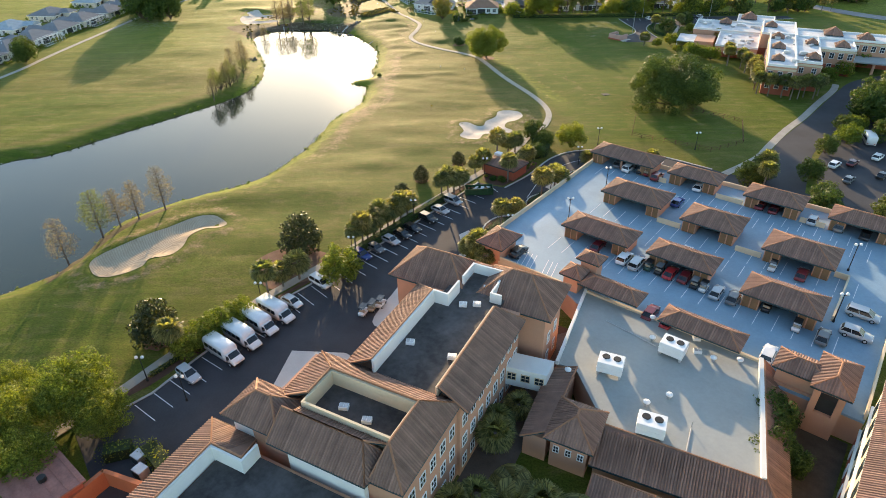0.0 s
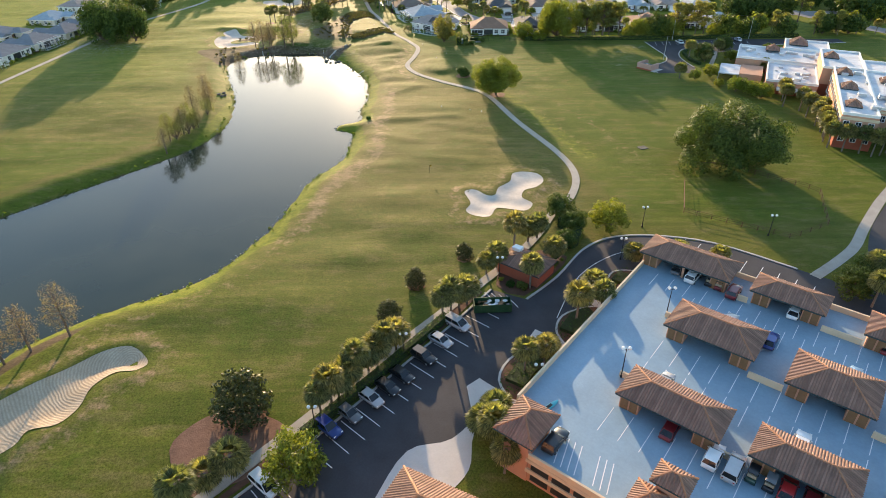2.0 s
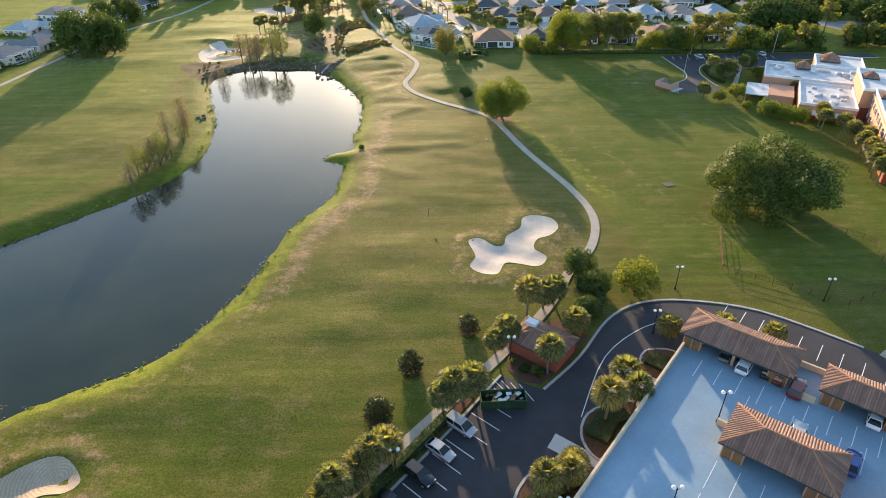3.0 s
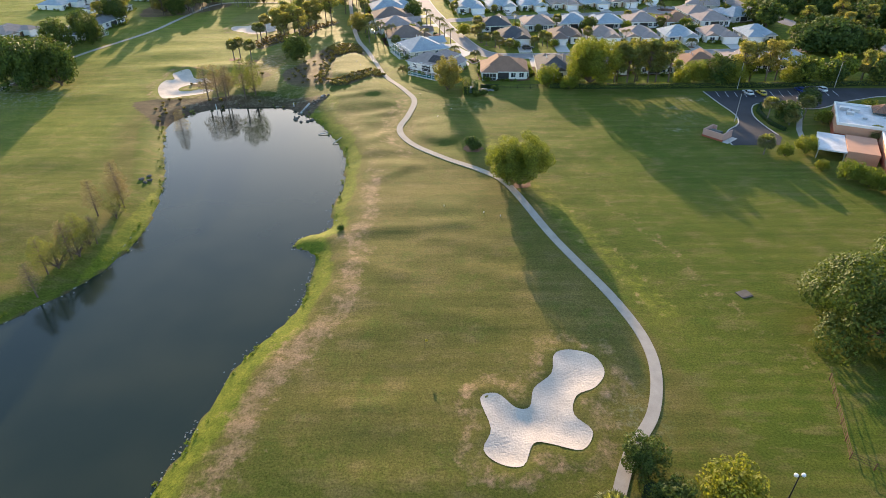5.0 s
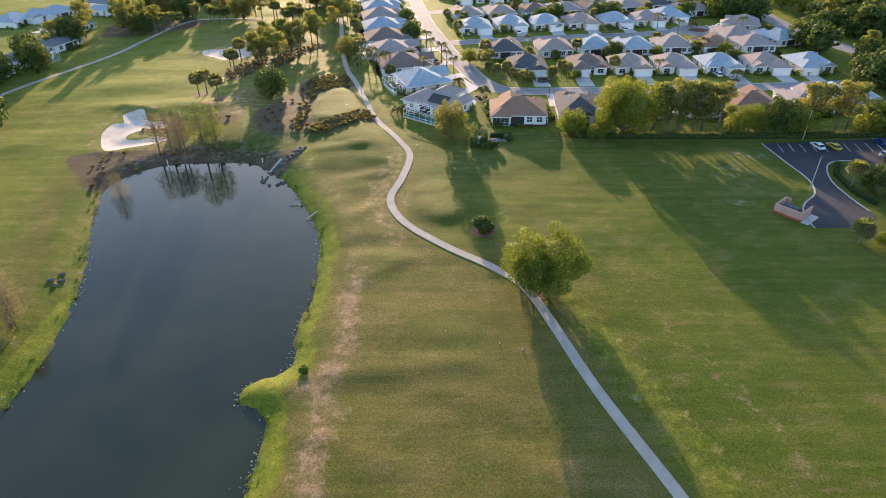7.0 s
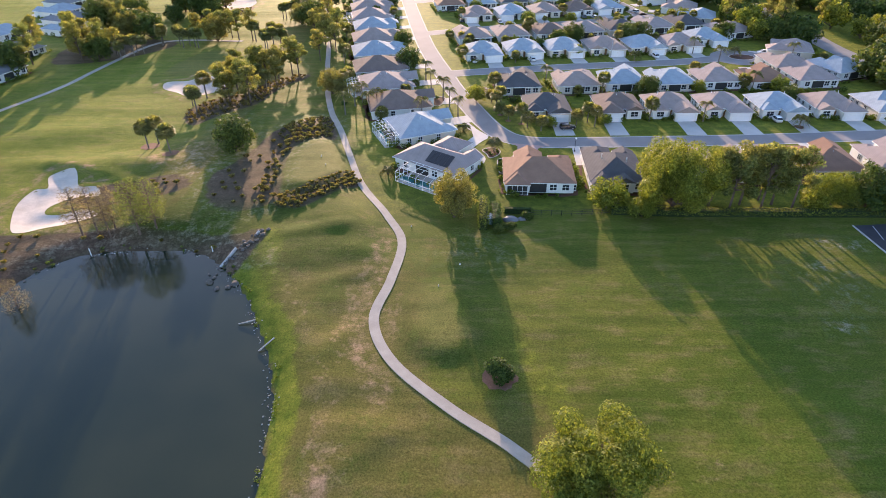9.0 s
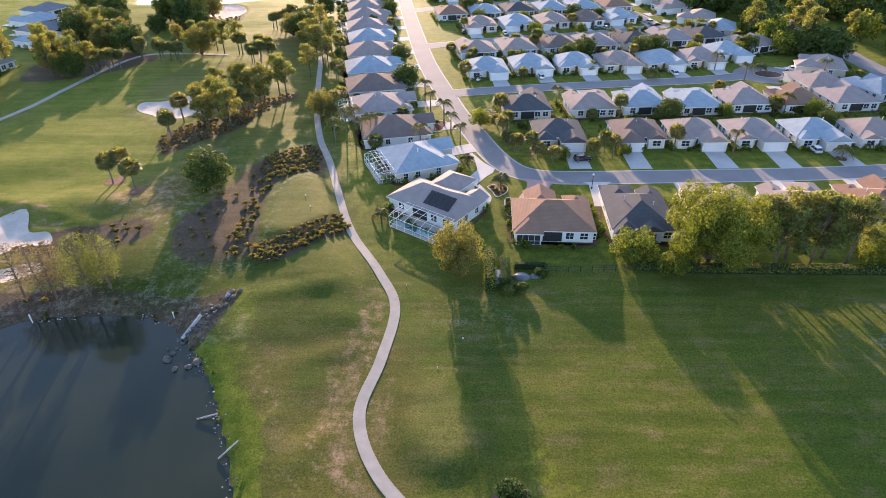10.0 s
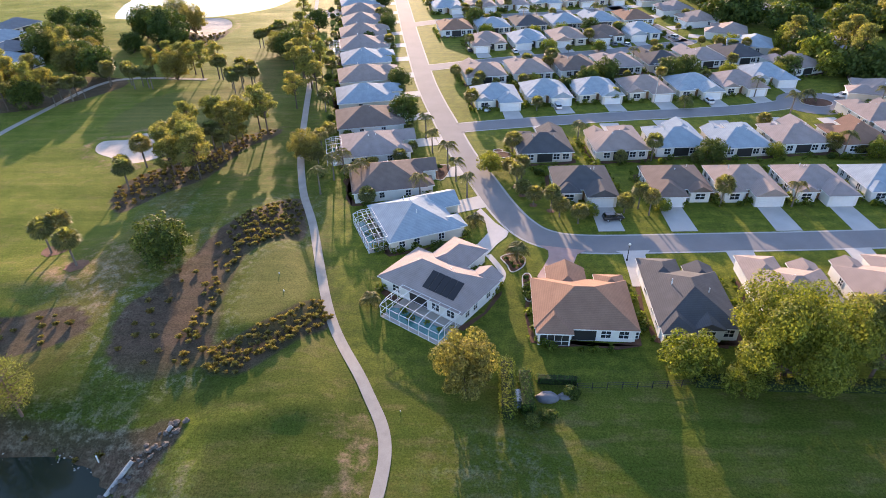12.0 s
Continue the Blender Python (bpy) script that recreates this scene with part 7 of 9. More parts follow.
FAR = [broad(13, 13, 16, OAKL, 2300, 0.62, "spreading live oak in the far woods", 0.04, 46), broad(14, 11, 11, OAKL, 1500, 0.54, "dark green oak in the far woods", 0.04, 36), broad(15, 11, 11, BRIGHTL, 1500, 0.52, "bright green tree in the far woods", 0.06, 36)]
BRIGHT_FINE = broad(23, 13, 14.5, BRIGHTL, 40000, 0.16, "rounded bright green tree lit from behind", 0.06, 46)
GOLD = broad(31, 12, 10.5, GOLDL, 11000, 0.2, "tall olive-gold tree lit by the low sun", 0.03, 46)
MAG = cone_tree(41, 8.0, 8.2, MAGL, 3600, 0.25, "dark glossy magnolia of rounded conical shape")
PINES = [pine(51, 14, 9, 3900, 0.3), pine(52, 12.5, 8.5, 3500, 0.3), pine(53, 15.5, 9.5, 4200, 0.3)]
CYP_BARE = [cypress(61, 9.0, 6.6, TWIG, 1500, "leafless grey-brown bald cypress"), cypress(62, 7.6, 5.6, TWIG, 1200, "small leafless bald cypress")]
CYP_GREEN = cypress(63, 9.5, 7.2, CYPL, 3000, "bald cypress in thin spring leaf")
WILLOW = broad(64, 6.5, 6.0, CYPL, 1100, 0.11, "wispy grey-green willow shrub by the water", 0.05, 22)
PALMS = [fan_palm(71, 3.6, 2.35), fan_palm(72, 5.4, 2.3), fan_palm(73, 2.8, 2.4)]
QUEEN = [feather_palm(81, 6.0, 3.2), feather_palm(82, 1.6, 2.8, 22, 18)]
DATE = feather_palm(83, 3.2, 3.6, 30, 20)
BUSHES = [bush(91, 1.2, 1.5, HEDGEL, 500, 0.16, "clipped dark green shrub"), bush(92, 1.0, 1.1, BRIGHTL, 420, 0.15, "low bright green shrub"), bush(93, 1.9, 2.6, OAKL, 1900, 0.17, "rounded dark green bush")]

# hotel side
for x, y in ((-17.2, 101.2), (-15.2, 104.6), (-12.9, 108.2), (-10.3, 111.4), (-7.6, 114.6), (2.6, 125), (-0.2, 121.8), (-16, 103), (-14, 106.5), (-11.5, 110), (-9, 113), (1.2, 123.5), (4, 126.3), (-29, 89.3), (-26.5, 91.5), (-31, 86.5), (5, 98), (7, 100), (6.5, 95), (7.5, 91.5), (12, 109), (15, 110), (16, 112.5), (22, 121), (26, 127), (26.5, 123), (36, 138.5),
             (14, 144), (17, 146), (19, 147.5), (8, 135), (10, 137), (21, 139), (15.5, 130.5), (44, 137.5), (50, 134), (-42, 71.5)):
    plant(random.choice(PALMS), x, y, random.uniform(0.85, 1.1))
for x, y in ((-34, 79.5), (-36, 77.5), (-38, 75), (-40, 72)):
    plant(BRIGHT[1], x, y, 0.66)
    plant(QUEEN[1], x - 0.8, y + 1.4, 1.3)
for x, y, s in ((-46, 75, 1.0), (-27.5, 101, 1.05), (-9, 121.5, 0.55), (-5, 131.5, 0.5), (4, 140.5, 0.45)):
    plant(MAG, x, y, s)
plant(BRIGHT[1], -18.5, 91.5, 0.95)
for x, y, s in ((-51, 60, 0.75), (-58, 54, 0.75), (-46, 57, 0.55), (-52, 49, 0.6), (-62, 62, 0.55)):
    plant(BRIGHT[0], x, y, s)
for x, y, k, s in ((25, 156, 1, 0.55), (27, 150, 1, 0.5), (24, 144, 1, 0.4)):
    plant(OAK[k], x, y, s)
plant(BRIGHT[1], 34, 151, 0.95)
plant(OAK[0], 70.5, 180.5, 1.2, None, None, 1.15)
for a, b, s in ((16.5, -44, 1.0), (18.0, -40, 0.9), (17.5, -47, 1.1), (19, -56, 1.0), (26, -53, 1.1), (17, -58, 1.0)):
    plant(random.choice(PALMS), *hotel_xy(a, b), s)
for a, b in ((22, -52), (30, -52.5)):
    plant(DATE, *hotel_xy(a, b), 1.1)
for a, b, s in ((53, -17, 0.6), (54, -21, 0.55), (53, -25, 0.5), (57, -22, 0.4), (55, -30, 0.45)):
    plant(OAK[1], *deck_xy(a, b), s)
plant(MAG, *hotel_xy(-10, -57.5), 0.5)
# pond banks
for x, y, k in ((-73.5, 99.5, 0), (-69, 113, 1), (-66, 115.5, 1), (-61.5, 119, 0)):
    plant(CYP_BARE[k], x, y, 1.15)
plant(CYP_GREEN, -71, 109, 1.15)
for x, y, s in ((-74, 194, 0.8), (-73, 205, 0.9), (-72, 226, 0.8), (-71, 211, 0.7), (-77, 275, 0.8), (-73, 297.5, 1.0), (-70, 299, 0.9)):
    plant(random.choice(CYP_BARE), x, y, s * 1.2)
for x, y, s in ((-64, 297, 0.95), (-61, 298.5, 0.85), (-75, 200, 0.6), (-73, 209, 0.6)):
    plant(CYP_GREEN, x, y, s * 1.4)
for x, y, s in ((-72, 206, 1.3), (-74, 202, 1.1), (-72, 210, 1.0), (-75, 206, 0.9), (-71.5, 221, 0.9), (-73, 226, 0.8), (-62, 300.5, 0.9)):
    plant(WILLOW, x, y, s)
for x, y, s in ((-76, 222, 0.8), (-74, 229, 0.9), (-76, 297, 1.0), (-70, 296.5, 0.9)):
    plant(CYP_BARE[0], x, y, s * 1.2)
# lone tree and bush on the course
plant(BRIGHT_FINE, 17.5, 236.5, 1.0, 120)
plant(BUSHES[2], 7.5, 256.5, 1.25)
# behind the first row of houses
plant(GOLD, 1.0, 304.0, 0.9, None, None, 1.0)
for x, y, s in ((12.5, 298.6, 0.75), (10.2, 297.6, 0.8), (16.5, 303, 0.7)):
    plant(BUSHES[2], x, y, s)
plant(BRIGHT[1], 34.5, 308, 1.0)
plant(BRIGHT[1], 41.2, 304, 0.72)
plant(BRIGHT_FINE, 48.5, 307, 1.2, 40, None, 1.36)
for x, y, k, s in ((57, 308.5, 0, 1.05), (60.5, 306, 1, 1.1), (64, 309, 2, 1.0), (67.5, 306.5, 0, 1.1), (71, 309, 1, 1.15), (74.5, 307, 2, 1.0), (58.5, 311, 1, 0.9), (65.5, 311.5, 0, 0.9), (69, 311, 2, 0.9), (99, 308, 0, 1.0), (103, 310, 1, 1.1), (107, 307.5, 2, 1.0), (111, 309, 0, 1.0)):
    plant(PINES[k], x, y, s * 1.08, None, None, s * 0.97)
for kind, x, y, s in ((BRIGHT[1], 79, 307, 0.8), (BRIGHT[0], 84, 309, 0.62), (OAK[1], 91, 308, 1.0), (BRIGHT[0], 95, 306.5, 0.7), (BRIGHT[1], 115, 307, 0.9), (OAK[1], 120, 309, 0.9), (BRIGHT[1], 127, 308, 0.9)):
    plant(kind, x, y, s)
# copses on the far course
for x, y, k, s in ((-61, 371, 0, 0.9), (-71, 378, 1, 0.9), (-70, 387, 2, 0.75), (-66, 383, 0, 0.8), (-62, 395, 1, 0.9), (-58.5, 397, 2, 0.8), (-52, 399, 0, 0.95), (-68, 402, 1, 0.8), (-65, 399, 0, 0.8), (-81, 447, 2, 0.85), (-87, 448, 0, 0.9), (-95, 453, 1, 0.9),
                   (-50, 441, 0, 0.9), (-45.5, 447, 2, 0.85), (-47, 436, 1, 0.9), (-44, 430, 1, 0.9), (-64, 376, 2, 0.9), (-68, 373, 1, 0.85), (-58, 391, 1, 0.8), (-55, 402, 2, 0.9), (-72, 396, 0, 0.8), (-73, 382, 1, 0.85), (-48, 418, 0, 0.85), (-91, 452, 2, 0.8), (-100, 455, 0, 0.8), (-52, 447, 1, 0.9), (-56, 452, 0, 0.8)):
    plant(PINES[k], x, y, s * 1.12, None, None, s * 0.98)
plant(OAK[1], -55, 335, 0.95)
plant(GOLD, -37.5, 381, 0.75)
for x, y, s in ((-60, 470, 1.0), (-95, 446, 0.9), (-104, 449, 0.8), (-123, 449, 1.0), (-134, 452, 0.9), (-121, 517, 1.1), (-117, 492, 1.1), (-128, 500, 1.2), (-111, 508, 1.0), (-108, 482, 0.8), (-167, 509, 1.0), (-150, 480, 1.0), (-152, 500, 1.1), (-66, 474, 0.8)):
    plant(random.choice((OAK[1], OAK[1], GOLD, PINES[1])), x, y, s * 1.1)
for x, y, s in ((-131, 423, 0.9), (-139, 427, 1.0), (-151, 441, 1.1), (-146, 432, 1.0), (-160, 430, 1.0), (-140, 440, 0.9), (-154, 415, 1.0), (-158, 398, 0.9), (-150, 405, 0.8)):
    plant(random.choice(PINES), x, y, s)
for x, y in ((-80, 340), (-78.5, 343), (-71.5, 334), (-125, 427), (-121, 426), (-118, 428), (-124, 421.5), (-115, 439), (-106, 437), (-104.5, 440), (-100, 437), (-73, 436), (-69.5, 435.5), (-68, 441), (-66, 438), (-77, 485), (-74, 489), (-70, 497), (-66, 495), (-72, 492), (-73, 391), (-79, 371), (-64, 390), (-60, 386)):
    plant(PALMS[1], x, y, random.uniform(0.9, 1.15))
for x, y, s in ((-140, 306, 1.15), (-132, 313, 1.0), (-147, 315, 1.1), (-138, 319, 1.0), (-149, 325, 0.8), (-153, 352, 0.9), (-147, 366, 0.8), (-155, 376, 0.8), (-154, 404, 0.8), (-160, 238, 0.6), (-163, 244, 0.6), (-152, 328, 0.7)):
    plant(OAK[1], x, y, s * 1.25, None, None, s * 1.5)
for x, y, s, k in ((-148, 471, 1.1, 1), (-134.5, 457, 1.1, 0), (-155, 471, 1.2, 0), (-141, 462, 1.0, 2), (-137, 418, 1.0, 2), (-131.5, 420.5, 0.9, 0), (-127, 425, 0.9, 2), (-140, 427, 1.0, 1), (-114, 489, 1.45, 0), (-125, 479, 0.8, 0), (-131, 503, 0.8, 1), (-118, 500, 1.1, 0),
                   (-55.3, 458.4, 0.85, 2), (-53.1, 468.8, 0.9, 2), (-60.3, 488.4, 0.9, 2), (-64, 484.4, 0.8, 0), (-58.7, 510.7, 0.9, 0), (-66, 520, 0.9, 2),
                   (-142, 480, 1.0, 0), (-160, 484, 1.1, 0), (-137, 470, 0.8, 1)):
    plant((OAK[1], GOLD, PINES[int(-x) % 3])[k], x, y, s)
for x, y in ((-121.6, 430), (-115.6, 441), (-108.7, 440.8), (-101.6, 438), (-79.4, 446), (-71.5, 443), (-71, 432), (-75.5, 485), (-71.9, 489), (-70.6, 493), (-76, 366), (-77, 378)):
    plant(PALMS[1], x, y, random.uniform(0.95, 1.2))
# street planting
for x, y, k in ((-31, 364, 0), (-29, 371, 0), (-27, 374, 0), (-24, 366, 0), (-22, 369, 0), (-2, 377, 0), (0, 370, 0), (2.5, 362, 0), (4, 351, 1), (-15, 324.5, 1), (32, 391, 0), (-6, 386, 0), (-8, 395, 0), (97, 383, 0), (92, 425, 0), (96, 410, 0)):
    plant(QUEEN[k], x, y, random.uniform(0.9, 1.1))
for x, y in ((11.6, 337.6), (98, 353), (68, 416.5), (106, 421), (35, 470)):
    plant(DATE, x, y, 0.9)
for x, y in ((14, 367), (15, 363), (17, 358.5), (20.5, 356), (22, 353.5), (25.5, 350.8), (36, 355), (39.5, 357), (41, 354), (15.5, 371), (13, 374), (48, 421), (7, 434), (8, 438), (5, 441), (0, 447), (66, 436)):
    plant(random.choice(PALMS), x, y, 0.85)
rnd = random.Random(5)
for k in range(70):
    x, y = rnd.uniform(2, 112), rnd.choice((376.5, 379, 437, 440, 474.5, 498, 518, 558)) + rnd.uniform(-1.5, 1.5)
    plant(rnd.choice((PALMS[0], PALMS[2], BRIGHT[1], OAK[1], BUSHES[2], PALMS[0])), x, y + (x - 40) * 0.09, rnd.uniform(0.5, 0.8))
for k in range(26):
    x = -4 - k * 4.6 * 0.23 + rnd.uniform(-0.6, 0.6)
    plant(rnd.choice((PALMS[0], PALMS[2], BUSHES[2], OAK[1])), x - 6.5, 385 + k * 7.2 + rnd.uniform(-1, 1), rnd.uniform(0.5, 0.8))
    plant(rnd.choice((PALMS[1], BUSHES[2], BUSHES[0], PALMS[0])), x - 26 - rnd.uniform(0, 3), 372 + k * 7.2, rnd.uniform(0.7, 1.0))
# woods beyond the estate
woods = 0
while woods < 210:
    y = rnd.uniform(330, 610)
    x = rnd.uniform(114, 240)
    edge = 137 if y < 440 else (118 if y < 500 else 112)
    if x < edge + rnd.uniform(0, 4) or line_dist(HIGHWAY, np.array([x]), np.array([y]))[0] < 9 or rnd.random() < (x - edge) / 160:
        continue
    plant(rnd.choice((FAR[0], FAR[0], FAR[1], PINES[0], FAR[2])), x, y, rnd.uniform(0.75, 1.2))
    woods += 1
for k in range(24):
    plant(rnd.choice((FAR[1], PINES[1], FAR[2], PALMS[1])), rnd.uniform(88, 190), rnd.uniform(306, 314), rnd.uniform(0.6, 0.9))
for x, y, k, b in ((121, 166, 1.0, 1), (126, 171, 1.1, 1), (131, 172.5, 1.0, 1), (128, 164, 1.0, 1), (136, 178, 1.0, 1), (142, 184, 1.1, 1), (124, 158, 0.9, 1), (148, 190, 1.0, 1), (107, 150, 0.8, 0), (114, 158.5, 0.7, 0)):
    plant(OAK[1] if b else BRIGHT[1], x, y, k)
# right of the deck and round the white-roofed block
for x, y, s in ((71, 127, 0.6), (75, 130, 0.6), (82, 116, 0.6), (86, 129, 0.55), (98, 144, 0.5), (79, 111, 0.7), (92, 109, 0.6), (126, 163, 1.0), (134, 156, 1.1), (118, 150, 0.8), (142, 165, 1.0), (110, 158, 0.5)):
    plant(OAK[1], x, y, s)
for x, y in ((104, 222), (107, 218), (106.5, 213), (105.5, 206), (103.5, 198), (102, 195), (117, 204), (121, 203), (93, 274), (98, 271), (104, 275), (76, 130), (73, 124), (101, 191), (103.5, 188.5), (107, 187), (109, 185), (111.5, 185.5), (114, 187), (116, 185), (105, 202), (108, 209), (106, 227), (119, 188), (82, 251), (114, 258)):
    plant(PALMS[1] if y < 215 else random.choice(PALMS), x, y, 1.0)
for x, y, s in ((87, 250, 0.5), (93, 252, 0.7), (92, 242, 0.4), (95.5, 236.5, 0.75), (98.5, 233, 0.7), (101, 230, 0.75), (98, 273, 0.65), (108, 272, 0.6), (130, 203, 0.7), (138, 208, 0.8), (150, 218, 0.8), (110, 285, 0.6), (125, 280, 0.6)):
    plant(BRIGHT[1] if y < 260 else random.choice((BRIGHT[1], OAK[1])), x, y, s)
garden_shrubs()

# ---- vehicles ----
PAINTS = {n: paint(f"{n}_car_paint", c) for n, c in (("white", (0.75, 0.75, 0.74)), ("silver", (0.42, 0.43, 0.44)), ("grey", (0.12, 0.125, 0.13)), ("black", (0.012, 0.012, 0.014)), ("dark_red", (0.16, 0.012, 0.016)), ("red", (0.4, 0.02, 0.02)),
                                                       ("blue", (0.012, 0.04, 0.2)), ("green", (0.02, 0.06, 0.04)), ("tan", (0.35, 0.29, 0.2)), ("yellow", (0.6, 0.42, 0.03)))}
CARGLASS = glassy("car_glass", (0.012, 0.014, 0.016), 0.05)
HEADLAMP = glassy("headlamp", (0.6, 0.6, 0.58), 0.1)
TAILLAMP = glassy("tail_lamp", (0.3, 0.01, 0.01), 0.15)
PLASTIC = grainy("black_plastic", (0.02, 0.02, 0.02), 0.2, 3.0, 9.0, 0.6, 0.05)


def loft(bm, sections, mat=0, close=True):
    """Skin over a row of cross sections with equal point counts."""
    rings = [[bm.verts.new(p) for p in s] for s in sections]
    n = len(rings[0])
    for a, b in zip(rings, rings[1:]):
        for k in range(n):
            bm.faces.new((a[k], a[(k + 1) % n], b[(k + 1) % n], b[k])).material_index = mat
    if close:
        bm.faces.new(rings[0][::-1]).material_index = mat
        bm.faces.new(rings[-1]).material_index = mat


def shell_section(x, w, z0, z1, round_top=0.12, tuck=0.06):
    h = w / 2
    return [(x, -h + tuck, z0), (x, h - tuck, z0), (x, h, z0 + (z1 - z0) * 0.35), (x, h, z1 - round_top), (x, h - round_top, z1), (x, -h + round_top, z1), (x, -h, z1 - round_top), (x, -h, z0 + (z1 - z0) * 0.35)]


def wheel_mesh(r, w):
    bm = bmesh.new()
    bmesh.ops.create_cone(bm, cap_ends=True, segments=16, radius1=r, radius2=r, depth=w, matrix=pose(0, 0, 0, 90, 0, 0))
    return bm


def rim_mesh(r, w):
    bm = bmesh.new()
    bmesh.ops.create_cone(bm, cap_ends=True, segments=12, radius1=r * 0.62, radius2=r * 0.62, depth=w + 0.02, matrix=pose(0, 0, 0, 90, 0, 0))
    return bm


def wheels(parent, xs, half, r, w=0.22):
    for x in xs:
        for s in (-1, 1):
            o = new("wheel", shared(f"wheel_{r}", lambda: wheel_mesh(r, w), TYRE))
            o.parent, o.matrix_basis = parent, pose(x, s * half, r)
            q = new("rim", shared(f"rim_{r}", lambda: rim_mesh(r, w), METAL_GREY))
            q.parent = o


def lamps(parent, xf, xr, half, z):
    for s in (-1, 1):
        for name, x, m in (("headlight", xf, HEADLAMP), ("tail_light", xr, TAILLAMP)):
            bm = bmesh.new()
            box(bm, x - 0.06, x + 0.06, s * half - 0.18, s * half + 0.18, z - 0.07, z + 0.08, bevel=0.03)
            part(name, bm, m, parent)


def make_car(kind, colour):
    word = colour.replace("_", " ")
    if kind == "sedan":
        L, W, prof, cab = 4.7, 1.82, [(-2.35, 0.45, 0.8), (-2.2, 0.3, 0.95), (-1.5, 0.28, 1.0), (0.7, 0.28, 0.98), (1.7, 0.28, 0.86), (2.2, 0.3, 0.74), (2.35, 0.42, 0.66)], [(-2.05, 0.96, 1.0), (-1.3, 0.96, 1.38), (0.3, 0.96, 1.44), (1.2, 0.96, 1.0)]
    elif kind == "suv":
        L, W, prof, cab = 4.75, 1.92, [(-2.35, 0.5, 1.0), (-2.25, 0.35, 1.12), (-1.5, 0.33, 1.12), (0.7, 0.33, 1.1), (1.6, 0.33, 1.04), (2.2, 0.35, 0.92), (2.38, 0.5, 0.8)], [(-2.2, 1.08, 1.15), (-1.85, 1.08, 1.68), (0.2, 1.08, 1.72), (1.05, 1.08, 1.12)]
    else:
        L, W, prof, cab = 5.1, 1.98, [(-2.5, 0.5, 1.05), (-2.4, 0.35, 1.12), (-1.5, 0.33, 1.12), (0.9, 0.33, 1.1), (1.8, 0.33, 1.0), (2.35, 0.35, 0.88), (2.5, 0.5, 0.76)], [(-2.4, 1.08, 1.15), (-2.15, 1.08, 1.72), (0.6, 1.08, 1.76), (1.6, 1.08, 1.06)]
    name = {"sedan": "car", "suv": "suv", "minivan": "minivan"}[kind]
    c = empty(name, pose(0, 0, -400), f"{word} {kind} parked in a marked bay", "car", "parked cars")
    bm = bmesh.new()
    loft(bm, [shell_section(x, W * (0.9 if abs(x) > 2.15 else 1.0), z0, z1) for x, z0, z1 in prof])
    part("body", bm, PAINTS[colour], c, "", True)
    (x0, zb, _), (x1, _, t1), (x2, _, t2), (x3, _, _) = cab
    wb, wt = W / 2 - 0.06, W / 2 - 0.22
    low = [(x0, -wb, zb), (x3, -wb, zb - 0.02), (x3, wb, zb - 0.02), (x0, wb, zb)]
    top = [(x1, -wt, t1), (x2, -wt, t2), (x2, wt, t2), (x1, wt, t1)]
    bm = bmesh.new()
    v = [bm.verts.new(p) for p in low + top]
    for q in ((0, 1, 5, 4), (1, 2, 6, 5), (2, 3, 7, 6), (3, 0, 4, 7), (4, 5, 6, 7)):
        bm.faces.new([v[i] for i in q])
    part("glass_cabin", bm, CARGLASS, c, "dark car glass")
    for a, b in zip(low, top):
        bm = bmesh.new()
        bar(bm, a, b, 0.055)
        part("pillar", bm, PAINTS[colour], c)
    for s in (-1, 1):
        bm = bmesh.new()
        bar(bm, ((x0 + x3) * 0.5 - 0.1, s * wb, zb), ((x1 + x2) * 0.5, s * wt, (t1 + t2) / 2), 0.05)
        part("pillar", bm, PAINTS[colour], c)
    bm = bmesh.new()
    box(bm, x1 - 0.05, x2 + 0.05, -wt - 0.05, wt + 0.05, min(t1, t2) - 0.01, max(t1, t2) + 0.05, bevel=0.04)
    part("roof", bm, PAINTS[colour], c)
    for s in (-1, 1):
        bm = bmesh.new()
        box(bm, x3 - 0.45, x3 - 0.25, s * (W / 2 + 0.06) - 0.08, s * (W / 2 + 0.06) + 0.08, zb - 0.02, zb + 0.12, bevel=0.03)
        part("mirror", bm, PAINTS[colour], c)
    wheels(c, (-L * 0.29, L * 0.3), W / 2 - 0.1, 0.33 if kind == "sedan" else 0.37)
    lamps(c, L / 2 - 0.1, -L / 2 + 0.1, W / 2 - 0.28, 0.7 if kind == "sedan" else 0.85)
    return c


